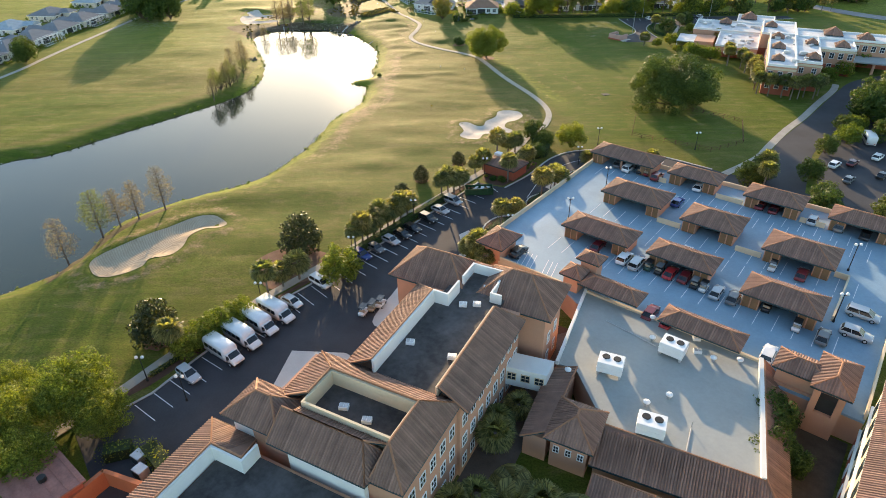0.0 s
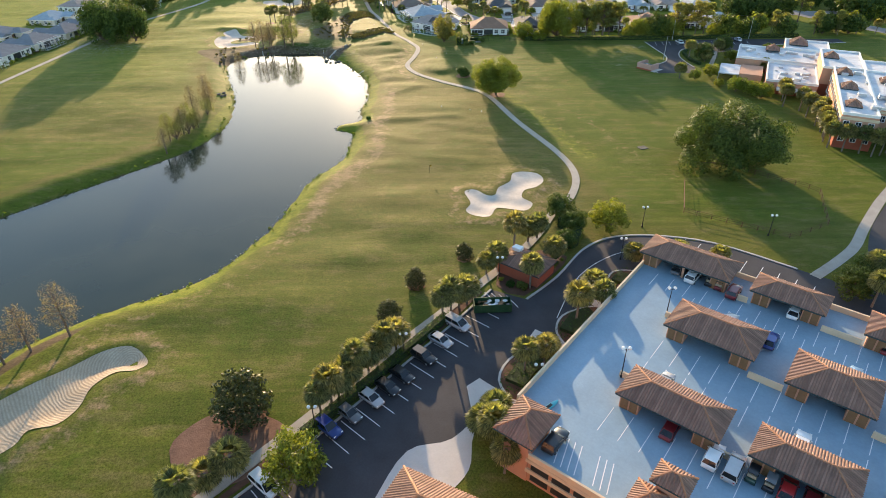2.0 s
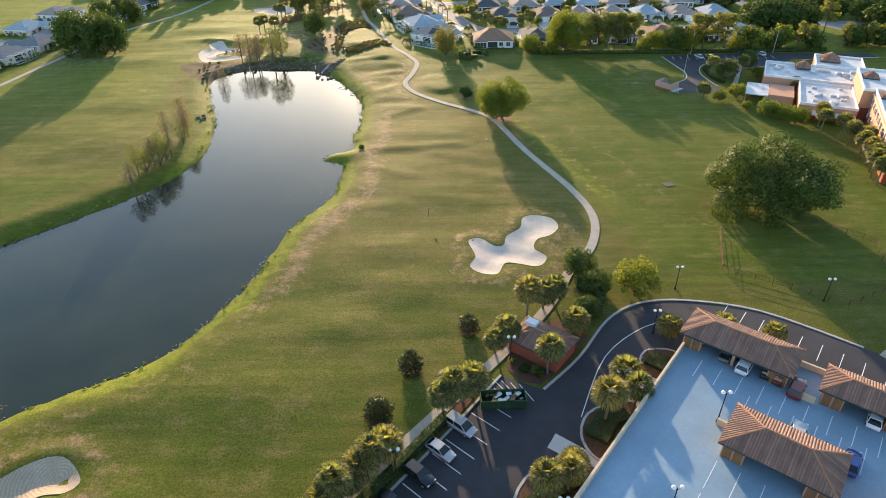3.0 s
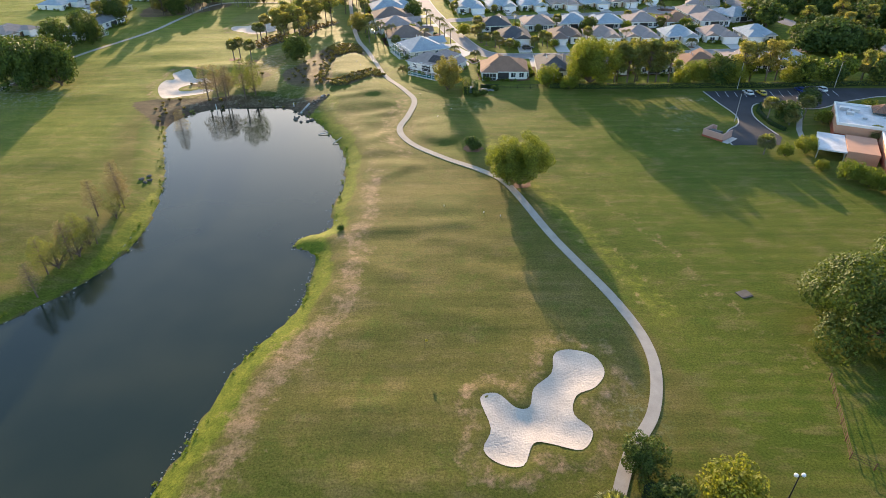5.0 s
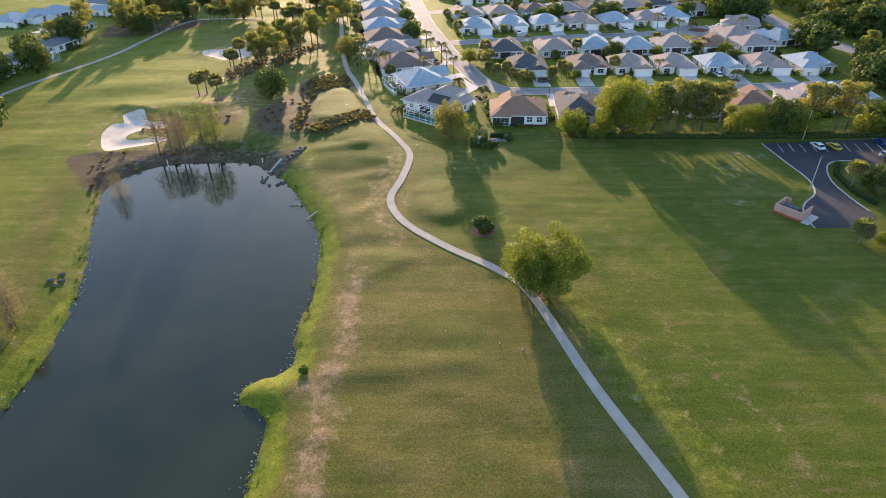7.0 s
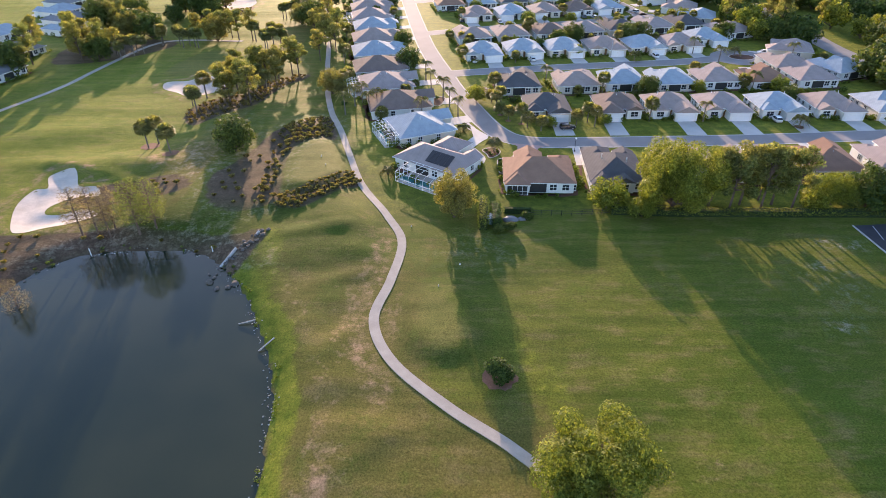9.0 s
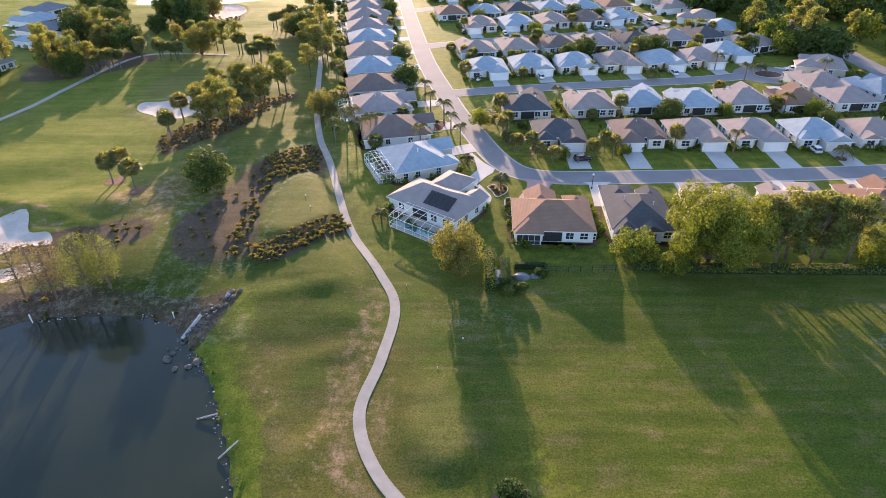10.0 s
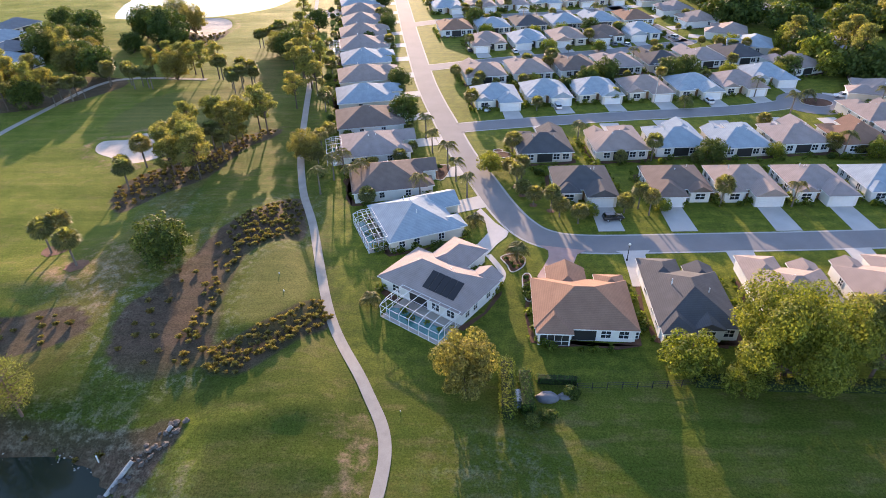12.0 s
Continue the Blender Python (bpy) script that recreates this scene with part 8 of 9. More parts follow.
def make_shuttle():
    c = empty("shuttle_bus", pose(0, 0, -400), "white shuttle minibus with dark side windows", "bus", "shuttle buses")
    bm = bmesh.new()
    loft(bm, [shell_section(x, 2.35, 0.5, z, 0.2, 0.04) for x, z in ((-3.6, 2.6), (-3.4, 2.85), (1.3, 2.85), (1.9, 2.6))])
    part("body", bm, PAINTS["white"], c, "", True)
    bm = bmesh.new()
    loft(bm, [shell_section(x, w, 0.45, z, 0.15, 0.05) for x, w, z in ((1.6, 2.1, 2.1), (2.2, 2.05, 1.95), (2.85, 2.0, 1.35), (3.5, 1.95, 1.2), (3.75, 1.8, 0.95))])
    part("cab", bm, PAINTS["white"], c, "", True)
    for s in (-1, 1):
        for k in range(4):
            bm = bmesh.new()
            box(bm, -3.1 + k * 1.1, -2.15 + k * 1.1, s * 1.18 - 0.02, s * 1.18 + 0.02, 1.35, 2.15)
            part("side_window", bm, CARGLASS, c)
        bm = bmesh.new()
        box(bm, 2.0, 2.7, s * 1.02 - 0.03, s * 1.02 + 0.03, 1.25, 1.8)
        part("cab_window", bm, CARGLASS, c)
        bm = bmesh.new()
        box(bm, 2.6, 2.75, s * 1.25 - 0.15, s * 1.25 + 0.15, 1.4, 1.75, bevel=0.03)
        part("mirror", bm, PLASTIC, c)
    bm = bmesh.new()
    face(bm, [(2.92, -0.88, 1.34), (2.92, 0.88, 1.34), (2.3, 0.82, 1.99), (2.3, -0.82, 1.99)])
    part("windscreen", bm, CARGLASS, c)
    bm = bmesh.new()
    box(bm, 3.6, 3.85, -0.9, 0.9, 0.4, 0.65, bevel=0.04)
    part("bumper", bm, PLASTIC, c)
    wheels(c, (-2.0, 2.7), 1.0, 0.4)
    lamps(c, 3.7, -3.58, 0.8, 0.85)
    return c


def make_cart(colour):
    c = empty("golf_cart", pose(0, 0, -400), f"{colour.replace('_', ' ')} golf cart with a flat roof", "golf cart", "golf carts")
    bm = bmesh.new()
    loft(bm, [shell_section(x, 1.2, 0.25, z, 0.08, 0.05) for x, z in ((-1.2, 0.8), (-1.1, 0.9), (-0.3, 0.85), (-0.25, 0.45), (0.5, 0.42), (0.6, 0.85), (1.15, 0.7), (1.25, 0.5))])
    part("body", bm, PAINTS[colour], c, "", True)
    bm = bmesh.new()
    box(bm, -1.0, 0.8, -0.6, 0.6, 1.85, 1.92, bevel=0.03)
    part("canopy", bm, PAINTS["black" if colour != "black" else "grey"], c)
    for x in (-0.9, 0.65):
        for s in (-1, 1):
            bm = bmesh.new()
            bar(bm, (x, s * 0.55, 0.6), (x, s * 0.55, 1.86), 0.025)
            part("post", bm, METAL_DARK, c)
    bm = bmesh.new()
    box(bm, -0.75, -0.2, -0.55, 0.55, 0.85, 0.98, bevel=0.03)
    box(bm, -0.9, -0.78, -0.55, 0.55, 0.95, 1.4, bevel=0.03)
    part("seat", bm, PAINTS["tan"], c)
    wheels(c, (-0.8, 0.85), 0.55, 0.24)
    return c


CAR_KINDS = {}


def park(kind, colour, m):
    key = (kind, colour)
    if key not in CAR_KINDS:
        CAR_KINDS[key] = make_shuttle() if kind == "shuttle" else make_cart(colour) if kind == "cart" else make_car(kind, colour)
    s = 1.0 if kind == "shuttle" else 0.93
    return copy_thing(CAR_KINDS[key], m @ Matrix.Diagonal((s, s, s, 1)))


# west side of the car park, noses to the kerb or to the lane
for kind, colour, x, y, h in (("suv", "silver", -38.2, 66.6, -38), ("shuttle", "white", -34.2, 71.2, -37), ("shuttle", "white", -32.3, 74.6, -37), ("shuttle", "white", -30.4, 78.0, -37), ("shuttle", "white", -28.3, 81.0, -37),
                              ("sedan", "white", -26.4, 84.2, -38), ("minivan", "white", -22.3, 89.8, -40), ("suv", "blue", -15.8, 98.6, -41), ("sedan", "grey", -13.4, 101.2, -41), ("sedan", "silver", -10.6, 104.0, -41), ("sedan", "black", -8.4, 106.2, -41),
                              ("sedan", "black", -6.4, 108.6, -41), ("suv", "black", -3.2, 112.4, -41), ("sedan", "silver", -0.6, 116.2, -41), ("minivan", "silver", 2.2, 120.2, -41)):
    park(kind, colour, pose(x, y, 0.035, 0, 0, h))
for colour, x, y in (("white", -13.6, 81.2), ("tan", -12.2, 82.4), ("white", -10.9, 83.4)):
    park("cart", colour, pose(x, y, 0.05, 0, 0, 70))
# on the deck
for kind, colour, a, b, h in (("suv", "black", 6.9, -6.4, 90), ("suv", "white", 7.8, 38.6, 88), ("cart", "black", 10.6, 38.8, 90), ("cart", "dark_red", 12.2, 38.6, 90), ("suv", "dark_red", 14.6, 38.3, 90), ("sedan", "grey", 5.0, 39.6, 90), ("sedan", "white", 23.7, 38.9, 90),
                              ("sedan", "blue", 22.6, 29.4, 90), ("suv", "silver", 16.5, 30.0, 90), ("sedan", "dark_red", 17.3, 4.2, 90), ("suv", "white", 22.9, 3.2, 90), ("minivan", "silver", 25.3, 3.0, 90), ("cart", "green", 27.3, 3.4, 90), ("cart", "black", 29.2, 3.4, 90),
                              ("sedan", "red", 31.0, 3.8, 90), ("sedan", "dark_red", 33.4, 4.2, 90), ("cart", "black", 35.4, 3.0, 90), ("cart", "white", 36.9, 3.0, 90), ("sedan", "silver", 39.0, 3.0, 90), ("sedan", "grey", 41.6, 3.2, 90), ("sedan", "dark_red", 39.0, 38.2, 90),
                              ("cart", "white", 44.2, 16.2, 90), ("sedan", "dark_red", 48.7, 16.8, 90), ("cart", "black", 46.5, 3.8, 90), ("cart", "white", 51.3, 1.6, 90), ("sedan", "grey", 54.9, 1.4, 90), ("minivan", "silver", 58.6, 10.8, 0), ("suv", "silver", 58.6, 5.0, 0),
                              ("suv", "white", 49.6, -7.6, 90), ("sedan", "dark_red", 32.6, -8.6, 90), ("sedan", "red", 35.6, -8.9, 90), ("sedan", "silver", 46.0, 38.0, 90), ("suv", "grey", 50.6, 38.2, 90), ("sedan", "black", 55.0, 38.0, 90), ("sedan", "dark_red", 36.4, 38.4, 90),
                              ("suv", "white", 30.6, 11.6, 90), ("sedan", "silver", 13.6, 11.5, 90), ("sedan", "white", 33.6, 28.6, 90)):
    x, y = deck_xy(a, b)
    park(kind, colour, pose(x, y, DZ + 0.015, 0, 0, h + DECK_TURN))
# east lots and the estate's drives
for kind, colour, x, y, h in (("suv", "white", 96, 136, 40), ("sedan", "dark_red", 101, 137, 40), ("sedan", "grey", 95, 128, 40), ("suv", "white", 109, 140, 40), ("sedan", "black", 104, 130, 40), ("shuttle", "white", 113, 151, 70), ("sedan", "white", 97.2, 297.2, 98), ("sedan", "yellow", 101.2, 296.8, 98),
                              ("sedan", "blue", 115, 299.5, 100), ("suv", "black", 118.5, 299.5, 100), ("sedan", "white", 122, 300, 100), ("suv", "silver", 112, 291, 10), ("suv", "black", 33.0, 352.2, 8), ("suv", "white", 76.5, 420.5, 96), ("suv", "white", 30.5, 417.0, 96), ("sedan", "white", 22.5, 474.5, 98),
                              ("sedan", "black", 5.5, 476.5, 98), ("suv", "white", 118, 424, 170), ("suv", "silver", 87.0, 492, 120), ("sedan", "grey", 61.5, 483, 98), ("suv", "white", 93.5, 357.5, 92), ("cart", "white", 9.5, 414.5, 60), ("sedan", "silver", 66, 482, 120)):
    park(kind, colour, pose(x, y, 0.06, 0, 0, h))
for k in CAR_KINDS.values():
    for o in list(k.children_recursive) + [k]:
        bpy.data.objects.remove(o)

# ---- hedges, tufts, stones and small course furniture ----
def hedge(line, width, height, mat, label, density=60):
    """A clipped hedge: solid dark green core with leaf sprays over it."""
    h = empty("hedge", None, label, "hedge", "hedges")
    total = sum(math.dist(a, b) for a, b in zip(line, line[1:]))
    pts = along(line, 0.8)
    cs = [(x, y, at_ground(x, y) + height * 0.52) for x, y, _ in pts]
    o = new("foliage", leaf_mesh("foliage", cs, [(width * 0.55, width * 0.55, height * 0.52)] * len(cs), int(total * density * 2), 0.125, mat, 0.4, 0.8, seed=int(total)))
    o.parent = h
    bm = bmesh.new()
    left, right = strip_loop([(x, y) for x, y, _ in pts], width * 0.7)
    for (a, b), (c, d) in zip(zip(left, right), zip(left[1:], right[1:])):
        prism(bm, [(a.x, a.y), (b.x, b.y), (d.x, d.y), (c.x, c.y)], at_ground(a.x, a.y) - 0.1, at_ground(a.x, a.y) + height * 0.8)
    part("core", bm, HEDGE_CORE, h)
    return h


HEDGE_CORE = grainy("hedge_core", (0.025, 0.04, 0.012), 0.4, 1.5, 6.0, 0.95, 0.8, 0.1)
hedge([(-19, 97.4), (-10, 108.3), (0.8, 122.4)], 1.6, 1.9, HEDGEL, "low dark hedge along the parking bays")
hedge([(-44, 67), (-39.6, 73), (-36, 78)], 0.9, 0.7, GOLDL, "low yellow-green planting along the bays")
hedge([(35, 305.5), (48, 304.6), (72, 304.2), (100, 304), (150, 305)], 2.2, 1.8, BRIGHTL, "long clipped hedge at the field's edge", 95)
hedge([(24.5, 152.5), (27.5, 148.5), (26, 144.5), (22.5, 143.5)], 2.2, 2.6, BRIGHTL, "tall curved bright green hedge")
hedge([(7.4, 307.5), (7.2, 302.5), (7.0, 298.5)], 2.4, 3.4, BRIGHTL, "tall green hedge by the yard", 190)
hedge([(10.0, 306.0), (9.8, 299.5)], 2.2, 2.8, HEDGEL, "dark hedge beside the yard", 170)
hedge([(12.0, 305.8), (18.0, 305.4)], 1.2, 1.5, HEDGEL, "dark clipped hedge behind the house")
for pts in ([(-4.6, 2.5), (-5.0, 7.0), (-3.4, 10.5)], [(-4.0, 17.5), (-4.4, 22.0), (-3.0, 24.6)], [(-3.4, 35.2), (-3.4, 39.0)]):
    hedge([deck_xy(*p) for p in pts], 4.4, 0.9, HEDGEL, "low shrubs in the island bed")
hedge([deck_xy(-9, -70), deck_xy(-4, -70.5)], 2.6, 2.2, BRIGHTL, "rounded bright hedge by the yard")
hedge([deck_xy(-12.5, -74), deck_xy(-10.5, -71)], 2.6, 2.2, BRIGHTL, "rounded bright hedge by the yard")
hedge([(97, 287), (93.5, 281), (93, 272), (95, 266)], 1.4, 1.1, HEDGEL, "clipped hedge round the lot's island")

fence([(17.5, 304.2), (30, 304.6), (40, 305.6), (52, 307)], 1.4, 2.2, METAL_DARK, "dark metal garden fence behind the houses")

# tufts of ornamental grass in the soil beds
def tuft_kind(seed, r=0.75, blades=64):
    rr = random.Random(seed)
    verts, faces = [], []
    for k in range(blades):
        a, ln, lean = rr.uniform(0, 6.28), r * rr.uniform(0.7, 1.25), rr.uniform(0.05, 0.85)
        d = Vector((math.cos(a), math.sin(a), 0))
        s = Vector((-d.y, d.x, 0)) * 0.035
        mid = d * ln * lean * 0.5 + Vector((0, 0, ln * 0.75))
        tip = d * ln * lean * 1.1 + Vector((0, 0, ln * (1.05 - 0.6 * lean)))
        n = len(verts)
        verts += [(-s)[:], s[:], (mid + s)[:], tip[:], (mid - s)[:]]
        faces.append((n, n + 1, n + 2, n + 3, n + 4))
    me = bpy.data.meshes.new("grass_clump")
    me.from_pydata(verts, [], faces)
    me.materials.append(TUFTL)
    return me


TUFTS = [tuft_kind(k) for k in (1, 2, 3)]
rnd = random.Random(12)


def in_loop(loop, x, y):
    return signed(loop, np.array([x]), np.array([y]))[0] < -0.5


def tufts_in(loop, gap, keep=1.0, limit=200, joined=False):
    """Clumps on an uneven grid inside an outline, each an object or all joined into one."""
    xs, ys = [p[0] for p in loop], [p[1] for p in loop]
    y, n, row = min(ys), 0, 0
    verts, faces = [], []
    while y < max(ys):
        x = min(xs) + (row % 2) * gap / 2
        while x < max(xs) and n < limit:
            px, py = x + rnd.uniform(-0.35, 0.35), y + rnd.uniform(-0.35, 0.35)
            if rnd.random() < keep and in_loop(loop, px, py):
                me, s = rnd.choice(TUFTS), rnd.uniform(0.75, 1.3)
                m = pose(px, py, at_ground(px, py), 0, 0, rnd.uniform(0, 360)) @ Matrix.Diagonal((s, s, s, 1))
                n += 1
                if joined:
                    base = len(verts)
                    verts += [(m @ v.co)[:] for v in me.vertices]
                    faces += [[base + k for k in p.vertices] for p in me.polygons]
                else:
                    o = new("grass_clump", me)
                    o.matrix_basis = m
                    tagged(o, "golden ornamental grass clump in bare soil", "grass clump", "ornamental grass clumps")
            x += gap
        y += gap * 0.87
        row += 1
    if joined:
        me = bpy.data.meshes.new("grass_clumps")
        me.from_pydata(verts, [], faces)
        me.materials.append(TUFTL)
        tagged(new("grass_clumps", me), "golden ornamental grass clumps in a far bed", "grass clumps", kind="stuff")


tufts_in(SOIL[1], 1.3, 0.96, 120)
tufts_in(smooth_loop([(-44, 306.5), (-45, 322), (-46, 334), (-43.5, 342), (-40.8, 338), (-41, 326), (-40, 312), (-40, 307)]), 1.6, 0.7, 75)
tufts_in(smooth_loop([(-42, 339), (-47, 346), (-43, 355), (-35, 361), (-32, 350), (-32, 344), (-36, 342)]), 1.55, 0.9, 120)
tufts_in(SOIL[3], 1.9, 0.75, 150, True)
tufts_in(SOIL[2], 3.2, 0.35, 60, True)
tufts_in(SOIL[0], 3.4, 0.45, 80, True)
tufts_in(SOIL[6], 2.6, 0.5, 50, True)
tufts_in(SOIL[7], 2.4, 0.8, 90, True)

PIPE = grainy("weathered_pipe", (0.36, 0.35, 0.33), 0.55, 0.9, 5.0, 0.8, 0.3)
# rocks and old pipes at the pond's end
def rock_mesh(seed):
    bm = bmesh.new()
    bmesh.ops.create_icosphere(bm, subdivisions=2, radius=0.5)
    rr = random.Random(seed)
    for v in bm.verts:
        v.co *= 1 + 0.5 * noise.noise(v.co * 2.3 + Vector((seed * 7.1, 0, 0)))
        v.co.z *= 0.6
    me = bpy.data.meshes.new("rock")
    bm.to_mesh(me)
    bm.free()
    me.materials.append(ROCK)
    return me


ROCKS = [rock_mesh(k) for k in (1, 2, 3, 4)]


def rock(x, y, s, z=None, label="pale broken rock at the pond's edge"):
    o = new("rock", rnd.choice(ROCKS))
    z = max(at_ground(x, y), WATER_Z) if z is None else z
    o.matrix_basis = pose(x, y, z + 0.1 * s, 0, 0, rnd.uniform(0, 360)) @ Matrix.Diagonal((s, s * rnd.uniform(0.6, 1.1), s, 1))
    tagged(o, label, "rock", "pond rocks")


for k in range(44):
    t = k / 43
    rock(-45.0 + 7 * t + rnd.uniform(-1.1, 1.1), 286.0 + 11 * t + rnd.uniform(-1.1, 1.1), rnd.uniform(0.4, 1.1))
for x, y in ((-40.2, 282.0), (-41.2, 281.0), (-44.8, 284.0), (-43.2, 280.4), (-45.2, 282.6)):
    rock(x, y, rnd.uniform(0.8, 1.8), WATER_Z)
for k in range(26):
    p = POND[rnd.randrange(40, len(POND) - 30)]
    rock(p[0] + rnd.uniform(-0.4, 0.7), p[1] + rnd.uniform(-0.5, 0.5), rnd.uniform(0.25, 0.6), None, "small pale stone on the pond's bank")
plant(BUSHES[0], -22, 216, 0.75)
for x, y in ((-72, 240), (-73, 242), (-72.5, 238.5), (-73.8, 239.8)):
    rock(x, y, 1.3)
for (xa, ya), (xb, yb) in (((-36.2, 270.5), (-33.4, 271.2)), ((-31.0, 263.8), (-28.8, 266.0)), ((-44.6, 287.4), (-42.4, 291.4)), ((-41.9, 292.2), (-39.0, 296.6))):
    bm = bmesh.new()
    r = 0.32 if ya > 280 else 0.12
    tube(bm, [(xa, ya, WATER_Z + 0.15), (xb, yb, max(WATER_Z + 0.2, at_ground(xb, yb)) + 0.3)], [r, r], 8)
    tagged(finish("drain_pipe", bm, PIPE), "old weathered white drain pipe reaching into the pond", "pipe", "drain pipes")
for x, y in ((-47.6, 292.2), (-72, 291.5)):
    bm = bmesh.new()
    tube(bm, [(x, y, WATER_Z - 0.2), (x, y, 0.3)], [0.1, 0.1], 6)
    tagged(finish("marker_post", bm, TRIM), "white post standing at the water", "post", "marker posts")
# flag, tee markers, drain lid
def flag(x, y):
    c = empty("flagstick", pose(x, y, at_ground(x, y)), "thin flagstick with a small pale flag", "flagstick", "flagsticks")
    bm = bmesh.new()
    tube(bm, [(0, 0, 0), (0, 0, 2.2)], [0.03, 0.025], 6)
    part("stick", bm, METAL_DARK, c)
    bm = bmesh.new()
    box(bm, 0.02, 0.45, -0.01, 0.01, 1.85, 2.2)
    part("flag_cloth", bm, PAINTS["yellow"], c)


flag(-3.2, 178.5)
flag(-84, 418)
for x, y in ((8.5, 222), (12.0, 220.5), (-0.2, 224.5), (-32, 330), (-30, 325), (-2.0, 279.0), (2.0, 286.0), (-8, 300)):
    bm = bmesh.new()
    z = at_ground(x, y)
    tube(bm, [(x, y, z), (x, y, z + 0.35)], [0.1, 0.07], 6)
    tagged(finish("tee_marker", bm, BULB), "small pale tee marker on the turf", "tee marker", "tee markers")
drain = empty("drain_inlet", pose(53, 192.5, at_ground(53, 192.5), 0, 0, 20), "dark concrete drain inlet in the turf", "drain")
bm = bmesh.new()
box(bm, -1.2, 1.2, -0.9, 0.9, -0.2, 0.06, bevel=0.05)
part("lid", bm, ROCK, drain)
bm = bmesh.new()
box(bm, -1.1, 1.1, -1.2, -0.9, -0.1, 0.08)
part("grate", bm, METAL_DARK, drain)
lamp_post(32.5, 337.2, 0.0, 3.6, 1)
for x, y in ((83.5, 273.5), (96, 302.5), (128, 303), (60, 420)):
    c = empty("lamp_post", pose(x, y, 0), "tall grey lamp mast with a flat head", "street lamp", "lamp masts")
    bm = bmesh.new()
    tube(bm, [(0, 0, 0), (0, 0, 8.5)], [0.12, 0.07], 8)
    part("pole", bm, METAL_GREY, c)
    bm = bmesh.new()
    box(bm, -0.2, 0.7, -0.15, 0.15, 8.45, 8.6, bevel=0.03)
    part("lamp_head", bm, METAL_DARK, c)
# round planted beds with pale edging on the street corner
for x, y, r in ((10.5, 379.5, 1.6), (12.0, 384.5, 2.2), (15.0, 383.0, 1.5), (11.0, 387, 1.2)):
    loop = [(x + r * math.cos(k * 0.393), y + r * 0.8 * math.sin(k * 0.393)) for k in range(16)]
    strip("bed_edging", loop + loop[:1], 0.25, CONCRETE, 0.1, "pale round bed edging", "kerb", flat=0.0, thick=0.1)
    sheet("planting_bed", loop, MULCH, 0.06, flat=0.0, label="round mulched flower bed", category="planting bed")

sheet("planting_bed", smooth_loop([(-36.3, 95.4), (-34.2, 100.2), (-30, 102.5), (-25.5, 101.5), (-21.4, 98.5), (-23.8, 92.4), (-27, 90), (-31.3, 88.6)]), BARKCHIP, 0.07, 1.0, "broad bed of red-brown bark mulch", "planting bed")
# mulch rings under single trees
for x, y, r in ((7.5, 256.5, 2.6), (-46, 75, 2.4), (-27.5, 101, 2.6), (-9, 121.5, 1.6), (-5, 131.5, 1.5), (4, 140.5, 1.4), (17.5, 236.5, 3.2), (-71.5, 334, 2.2), (-80, 341, 2.4), (11, 338.5, 1.8), (98, 353, 1.4), (14, 367, 0.9), (15, 363, 0.9), (17, 358.5, 0.9), (20.5, 356, 0.9)):
    n = 20
    loop = [(x + r * (1 + 0.12 * math.sin(3 * k + x)) * math.cos(k * 2 * math.pi / n), y + r * (1 + 0.12 * math.cos(2 * k + y)) * math.sin(k * 2 * math.pi / n)) for k in range(n)]
    sheet("mulch_ring", loop, BARKCHIP, 0.06, 1.0, "round bed of red-brown mulch", "planting bed")


# shore: weeds at the water's edge, and pale stones that also stand for sun glints
def shore_growth():
    rr = random.Random(31)
    cs, rs, verts, faces = [], [], [], []
    line = along([*POND, POND[0]], 0.45)
    for x, y, h in line:
        if y < 85:
            continue
        nx, ny = math.sin(math.radians(h)), -math.cos(math.radians(h))
        dens = 0.5 + 0.5 * math.sin(x * 0.4) * math.sin(y * 0.23)
        if rr.random() < 0.4 * dens:
            o = rr.uniform(-0.2, 1.6)
            sgn = 1 if signed(POND, np.array([x + nx]), np.array([y + ny]))[0] > 0 else -1
            px, py = x + nx * o * sgn, y + ny * o * sgn
            r = rr.uniform(0.15, 0.5)
            cs.append((px, py, max(at_ground(px, py), WATER_Z) + r * 0.5))
            rs.append(r)
        for _ in range(3):
            if rr.random() < (0.75 if x > -45 else 0.4) * dens:
                px, py = x + rr.gauss(0, 0.55), y + rr.gauss(0, 0.55)
                z = max(at_ground(px, py), WATER_Z)
                a, s = rr.uniform(0, 3.1), rr.uniform(0.06, 0.2)
                c, w = math.cos(a) * s, math.sin(a) * s
                n = len(verts)
                verts += [(px + c, py + w, z), (px - w, py + c, z), (px - c, py - w, z), (px + w, py - c, z), (px + c * 0.2, py, z + s * 0.9)]
                faces += [(n, n + 1, n + 4), (n + 1, n + 2, n + 4), (n + 2, n + 3, n + 4), (n + 3, n, n + 4)]
    o = new("shore_weeds", leaf_mesh("shore_weeds", cs, rs, len(cs) * 22, 0.16, GARDENL, 0.4, 0.3, 0.8, 0.4, seed=8))
    tagged(o, "weedy clumps along the pond's edge", "weeds", kind="stuff")
    me = bpy.data.meshes.new("shore_stones")
    me.from_pydata(verts, [], faces)
    me.materials.append(SHORE)
    tagged(new("shore_stones", me), "pale broken stones along the waterline, standing in for sun glints too", "stones", kind="stuff")


# pale stone colour that also carries the glitter of the sunlit bank
SHORE = grainy("pale_glint_stone", (0.4, 0.37, 0.32), 0.4, 0.8, 5.0, 0.6, 0.2, per_island=0.5)
shore_growth()


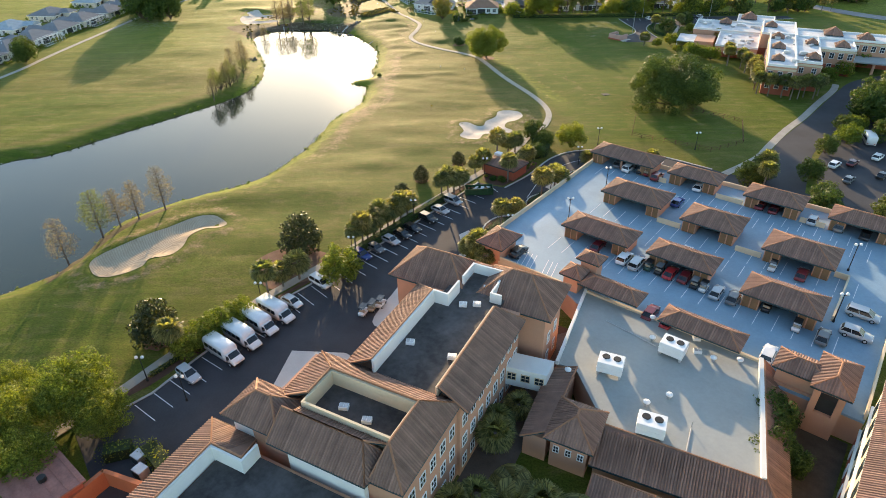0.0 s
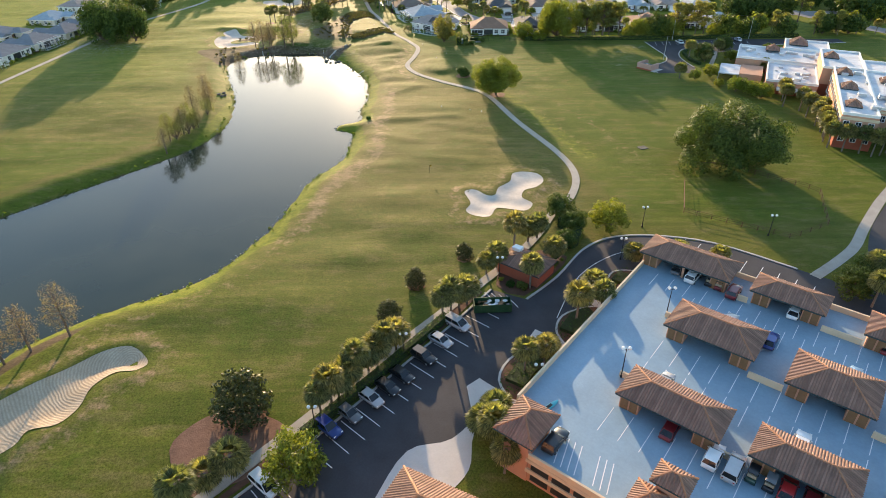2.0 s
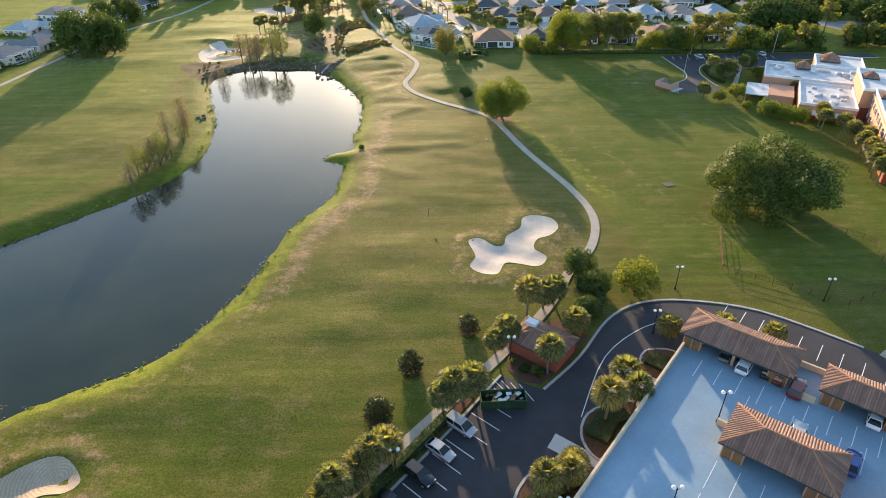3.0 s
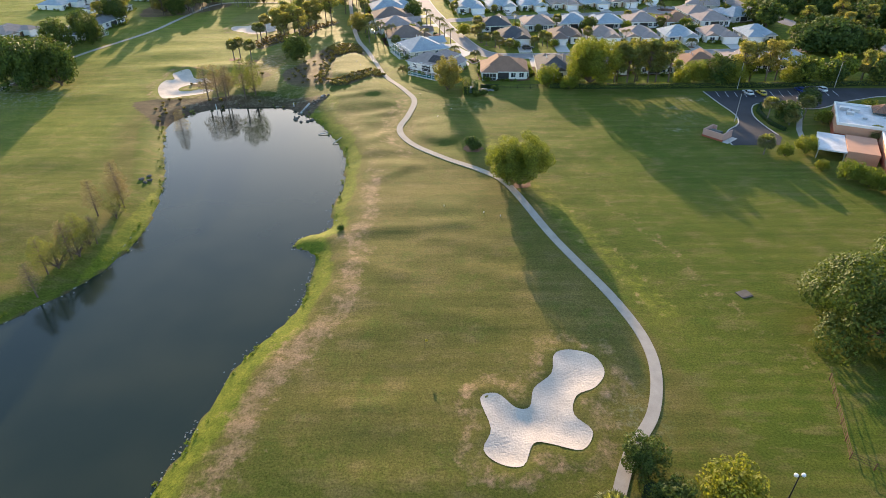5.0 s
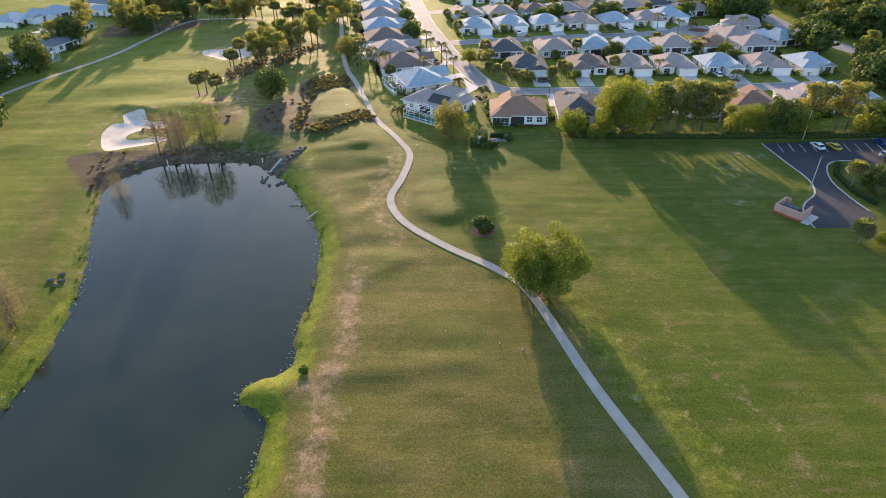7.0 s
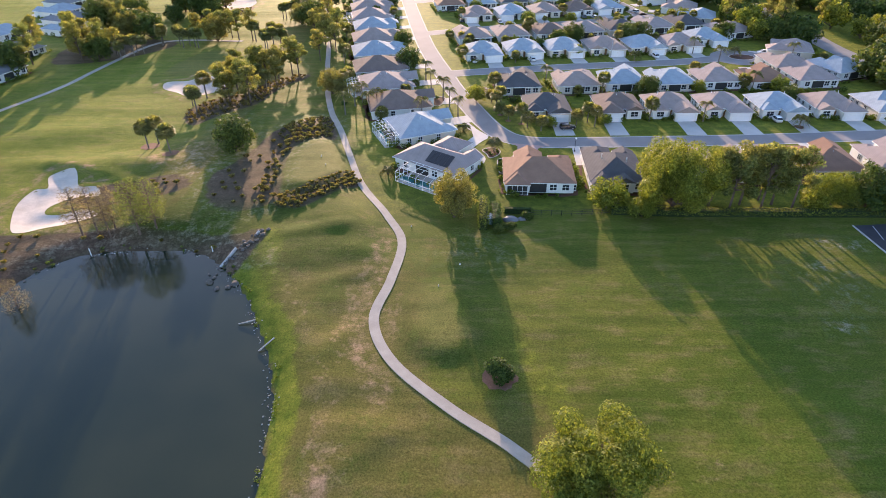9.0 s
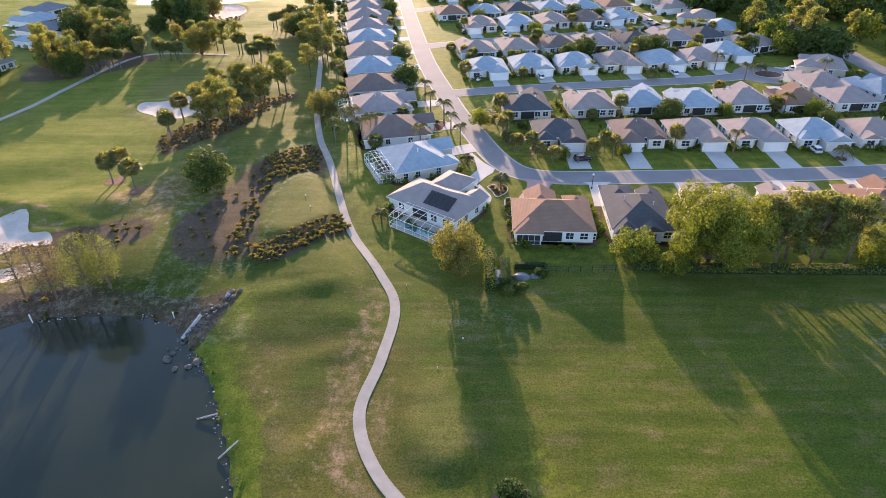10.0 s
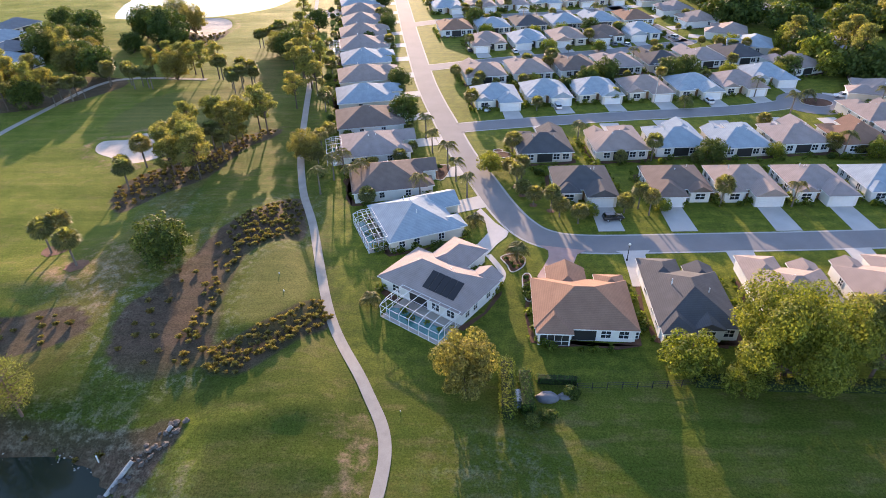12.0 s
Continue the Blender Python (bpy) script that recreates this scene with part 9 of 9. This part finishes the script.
# planted ground round the plant house
sheet("planting_bed", smooth_loop([(9.5, 131.5), (14.2, 128.2), (20.3, 134.6), (24, 140.5), (19, 143), (12, 138.5)], True, 2), MULCH, 0.07, flat=0.0, label="mulched bed round the plant house", category="planting bed")
for px_, py_, s_ in ((12, 131.2, 0.8), (14, 130.3, 0.6), (16, 131.8, 0.7), (18.5, 134.5, 0.8), (20.5, 137, 0.7), (21.5, 140, 0.8), (10.5, 133, 0.7), (17.2, 133.0, 0.5), (22.6, 139.0, 0.6)):
    plant(BUSHES[int(px_) % 3], px_, py_, s_, None, 0.05)

# clipped shrubs in the beds by the drives, and the stores in the hedged yard
for x, y, k, z_ in ((9.6, 337.6, 0, 0.42), (10.4, 336.2, 0, 0.4), (10.9, 335.0, 0, 0.42), (11.8, 335.2, 1, 0.4), (12.4, 336.6, 0, 0.45), (12.3, 338.2, 1, 0.45), (12.8, 331.4, 0, 0.5), (13.0, 329.6, 1, 0.5), (12.9, 327.6, 0, 0.55), (-4, 357.6, 0, 0.7), (-8, 358, 1, 0.8), (-0.6, 354, 0, 0.6), (-6, 375, 2, 0.5), (-4, 377, 0, 0.7), (-3.0, 340.5, 2, 0.85), (2.6, 346.5, 1, 0.7)):
    plant(BUSHES[k], x, y, z_, None, 0.05)
store = empty("storage_box", pose(8.6, 301.8, 0.0, 0, 0, 4), "pale blue-grey storage box standing between hedges", "storage box")
bm = bmesh.new()
box(bm, -0.6, 0.6, -1.1, 1.1, 0, 1.5, bevel=0.05)
part("body", bm, grainy("blue_grey_plastic", (0.2, 0.27, 0.34), 0.1, 1.0, 6.0, 0.6), store)
bm = bmesh.new()
box(bm, -0.66, 0.66, -1.16, 1.16, 1.5, 1.6, bevel=0.04)
part("lid", bm, METAL_GREY, store)
TARP = grainy("grey_tarpaulin", (0.17, 0.17, 0.18), 0.2, 0.8, 5.0, 0.7, 0.4, 0.06)
for x, y, w, d, hgt in ((13.0, 302.6, 1.7, 1.1, 0.8), (15.6, 302.9, 1.1, 0.7, 0.5)):
    bm = bmesh.new()
    bmesh.ops.create_icosphere(bm, subdivisions=3, radius=1.0)
    for v in bm.verts:
        v.co *= 1 + 0.18 * noise.noise(v.co * 2.0 + Vector((x, 0, 0)))
        v.co = Vector((v.co.x * w, v.co.y * d, max(v.co.z, -0.1) * hgt))
    o = tagged(finish("tarpaulin", bm, TARP, None, "", True), "grey tarpaulin heaped over stored garden things", "tarpaulin", "covered heaps")
    o.matrix_basis = pose(x, y, 0.05)

# shrubs round the houses
hs = [o for o in scene.objects if o.name.split(".")[0] == "house" and o.parent is None]
for k in range(120):
    h = rnd.choice(hs)
    m = h.matrix_basis
    if k % 2:
        p = m @ Vector((rnd.choice((-1, 1)) * rnd.uniform(7.2, 8.4), rnd.uniform(-9.5, 7.5), 0))
    else:
        p = m @ Vector((rnd.uniform(-7, 2), rnd.uniform(-13, -9.5), 0))
    if p.y < 340 or p.x < -40:
        continue
    kind = rnd.choice((PALMS[0], PALMS[2], PALMS[0], PALMS[1], QUEEN[0], BRIGHT[1], BUSHES[2], OAK[1]))
    plant(kind, p.x, p.y, rnd.uniform(0.4, 0.55) if kind in (OAK[1], BRIGHT[1]) else rnd.uniform(0.75, 1.05), None, 0.0)
for kind in OAK + BRIGHT + [BRIGHT_FINE, GOLD, MAG] + PINES + CYP_BARE + [CYP_GREEN] + PALMS + QUEEN + [DATE] + BUSHES + FAR + [WILLOW]:
    for o in list(kind.children_recursive) + [kind]:
        bpy.data.objects.remove(o)
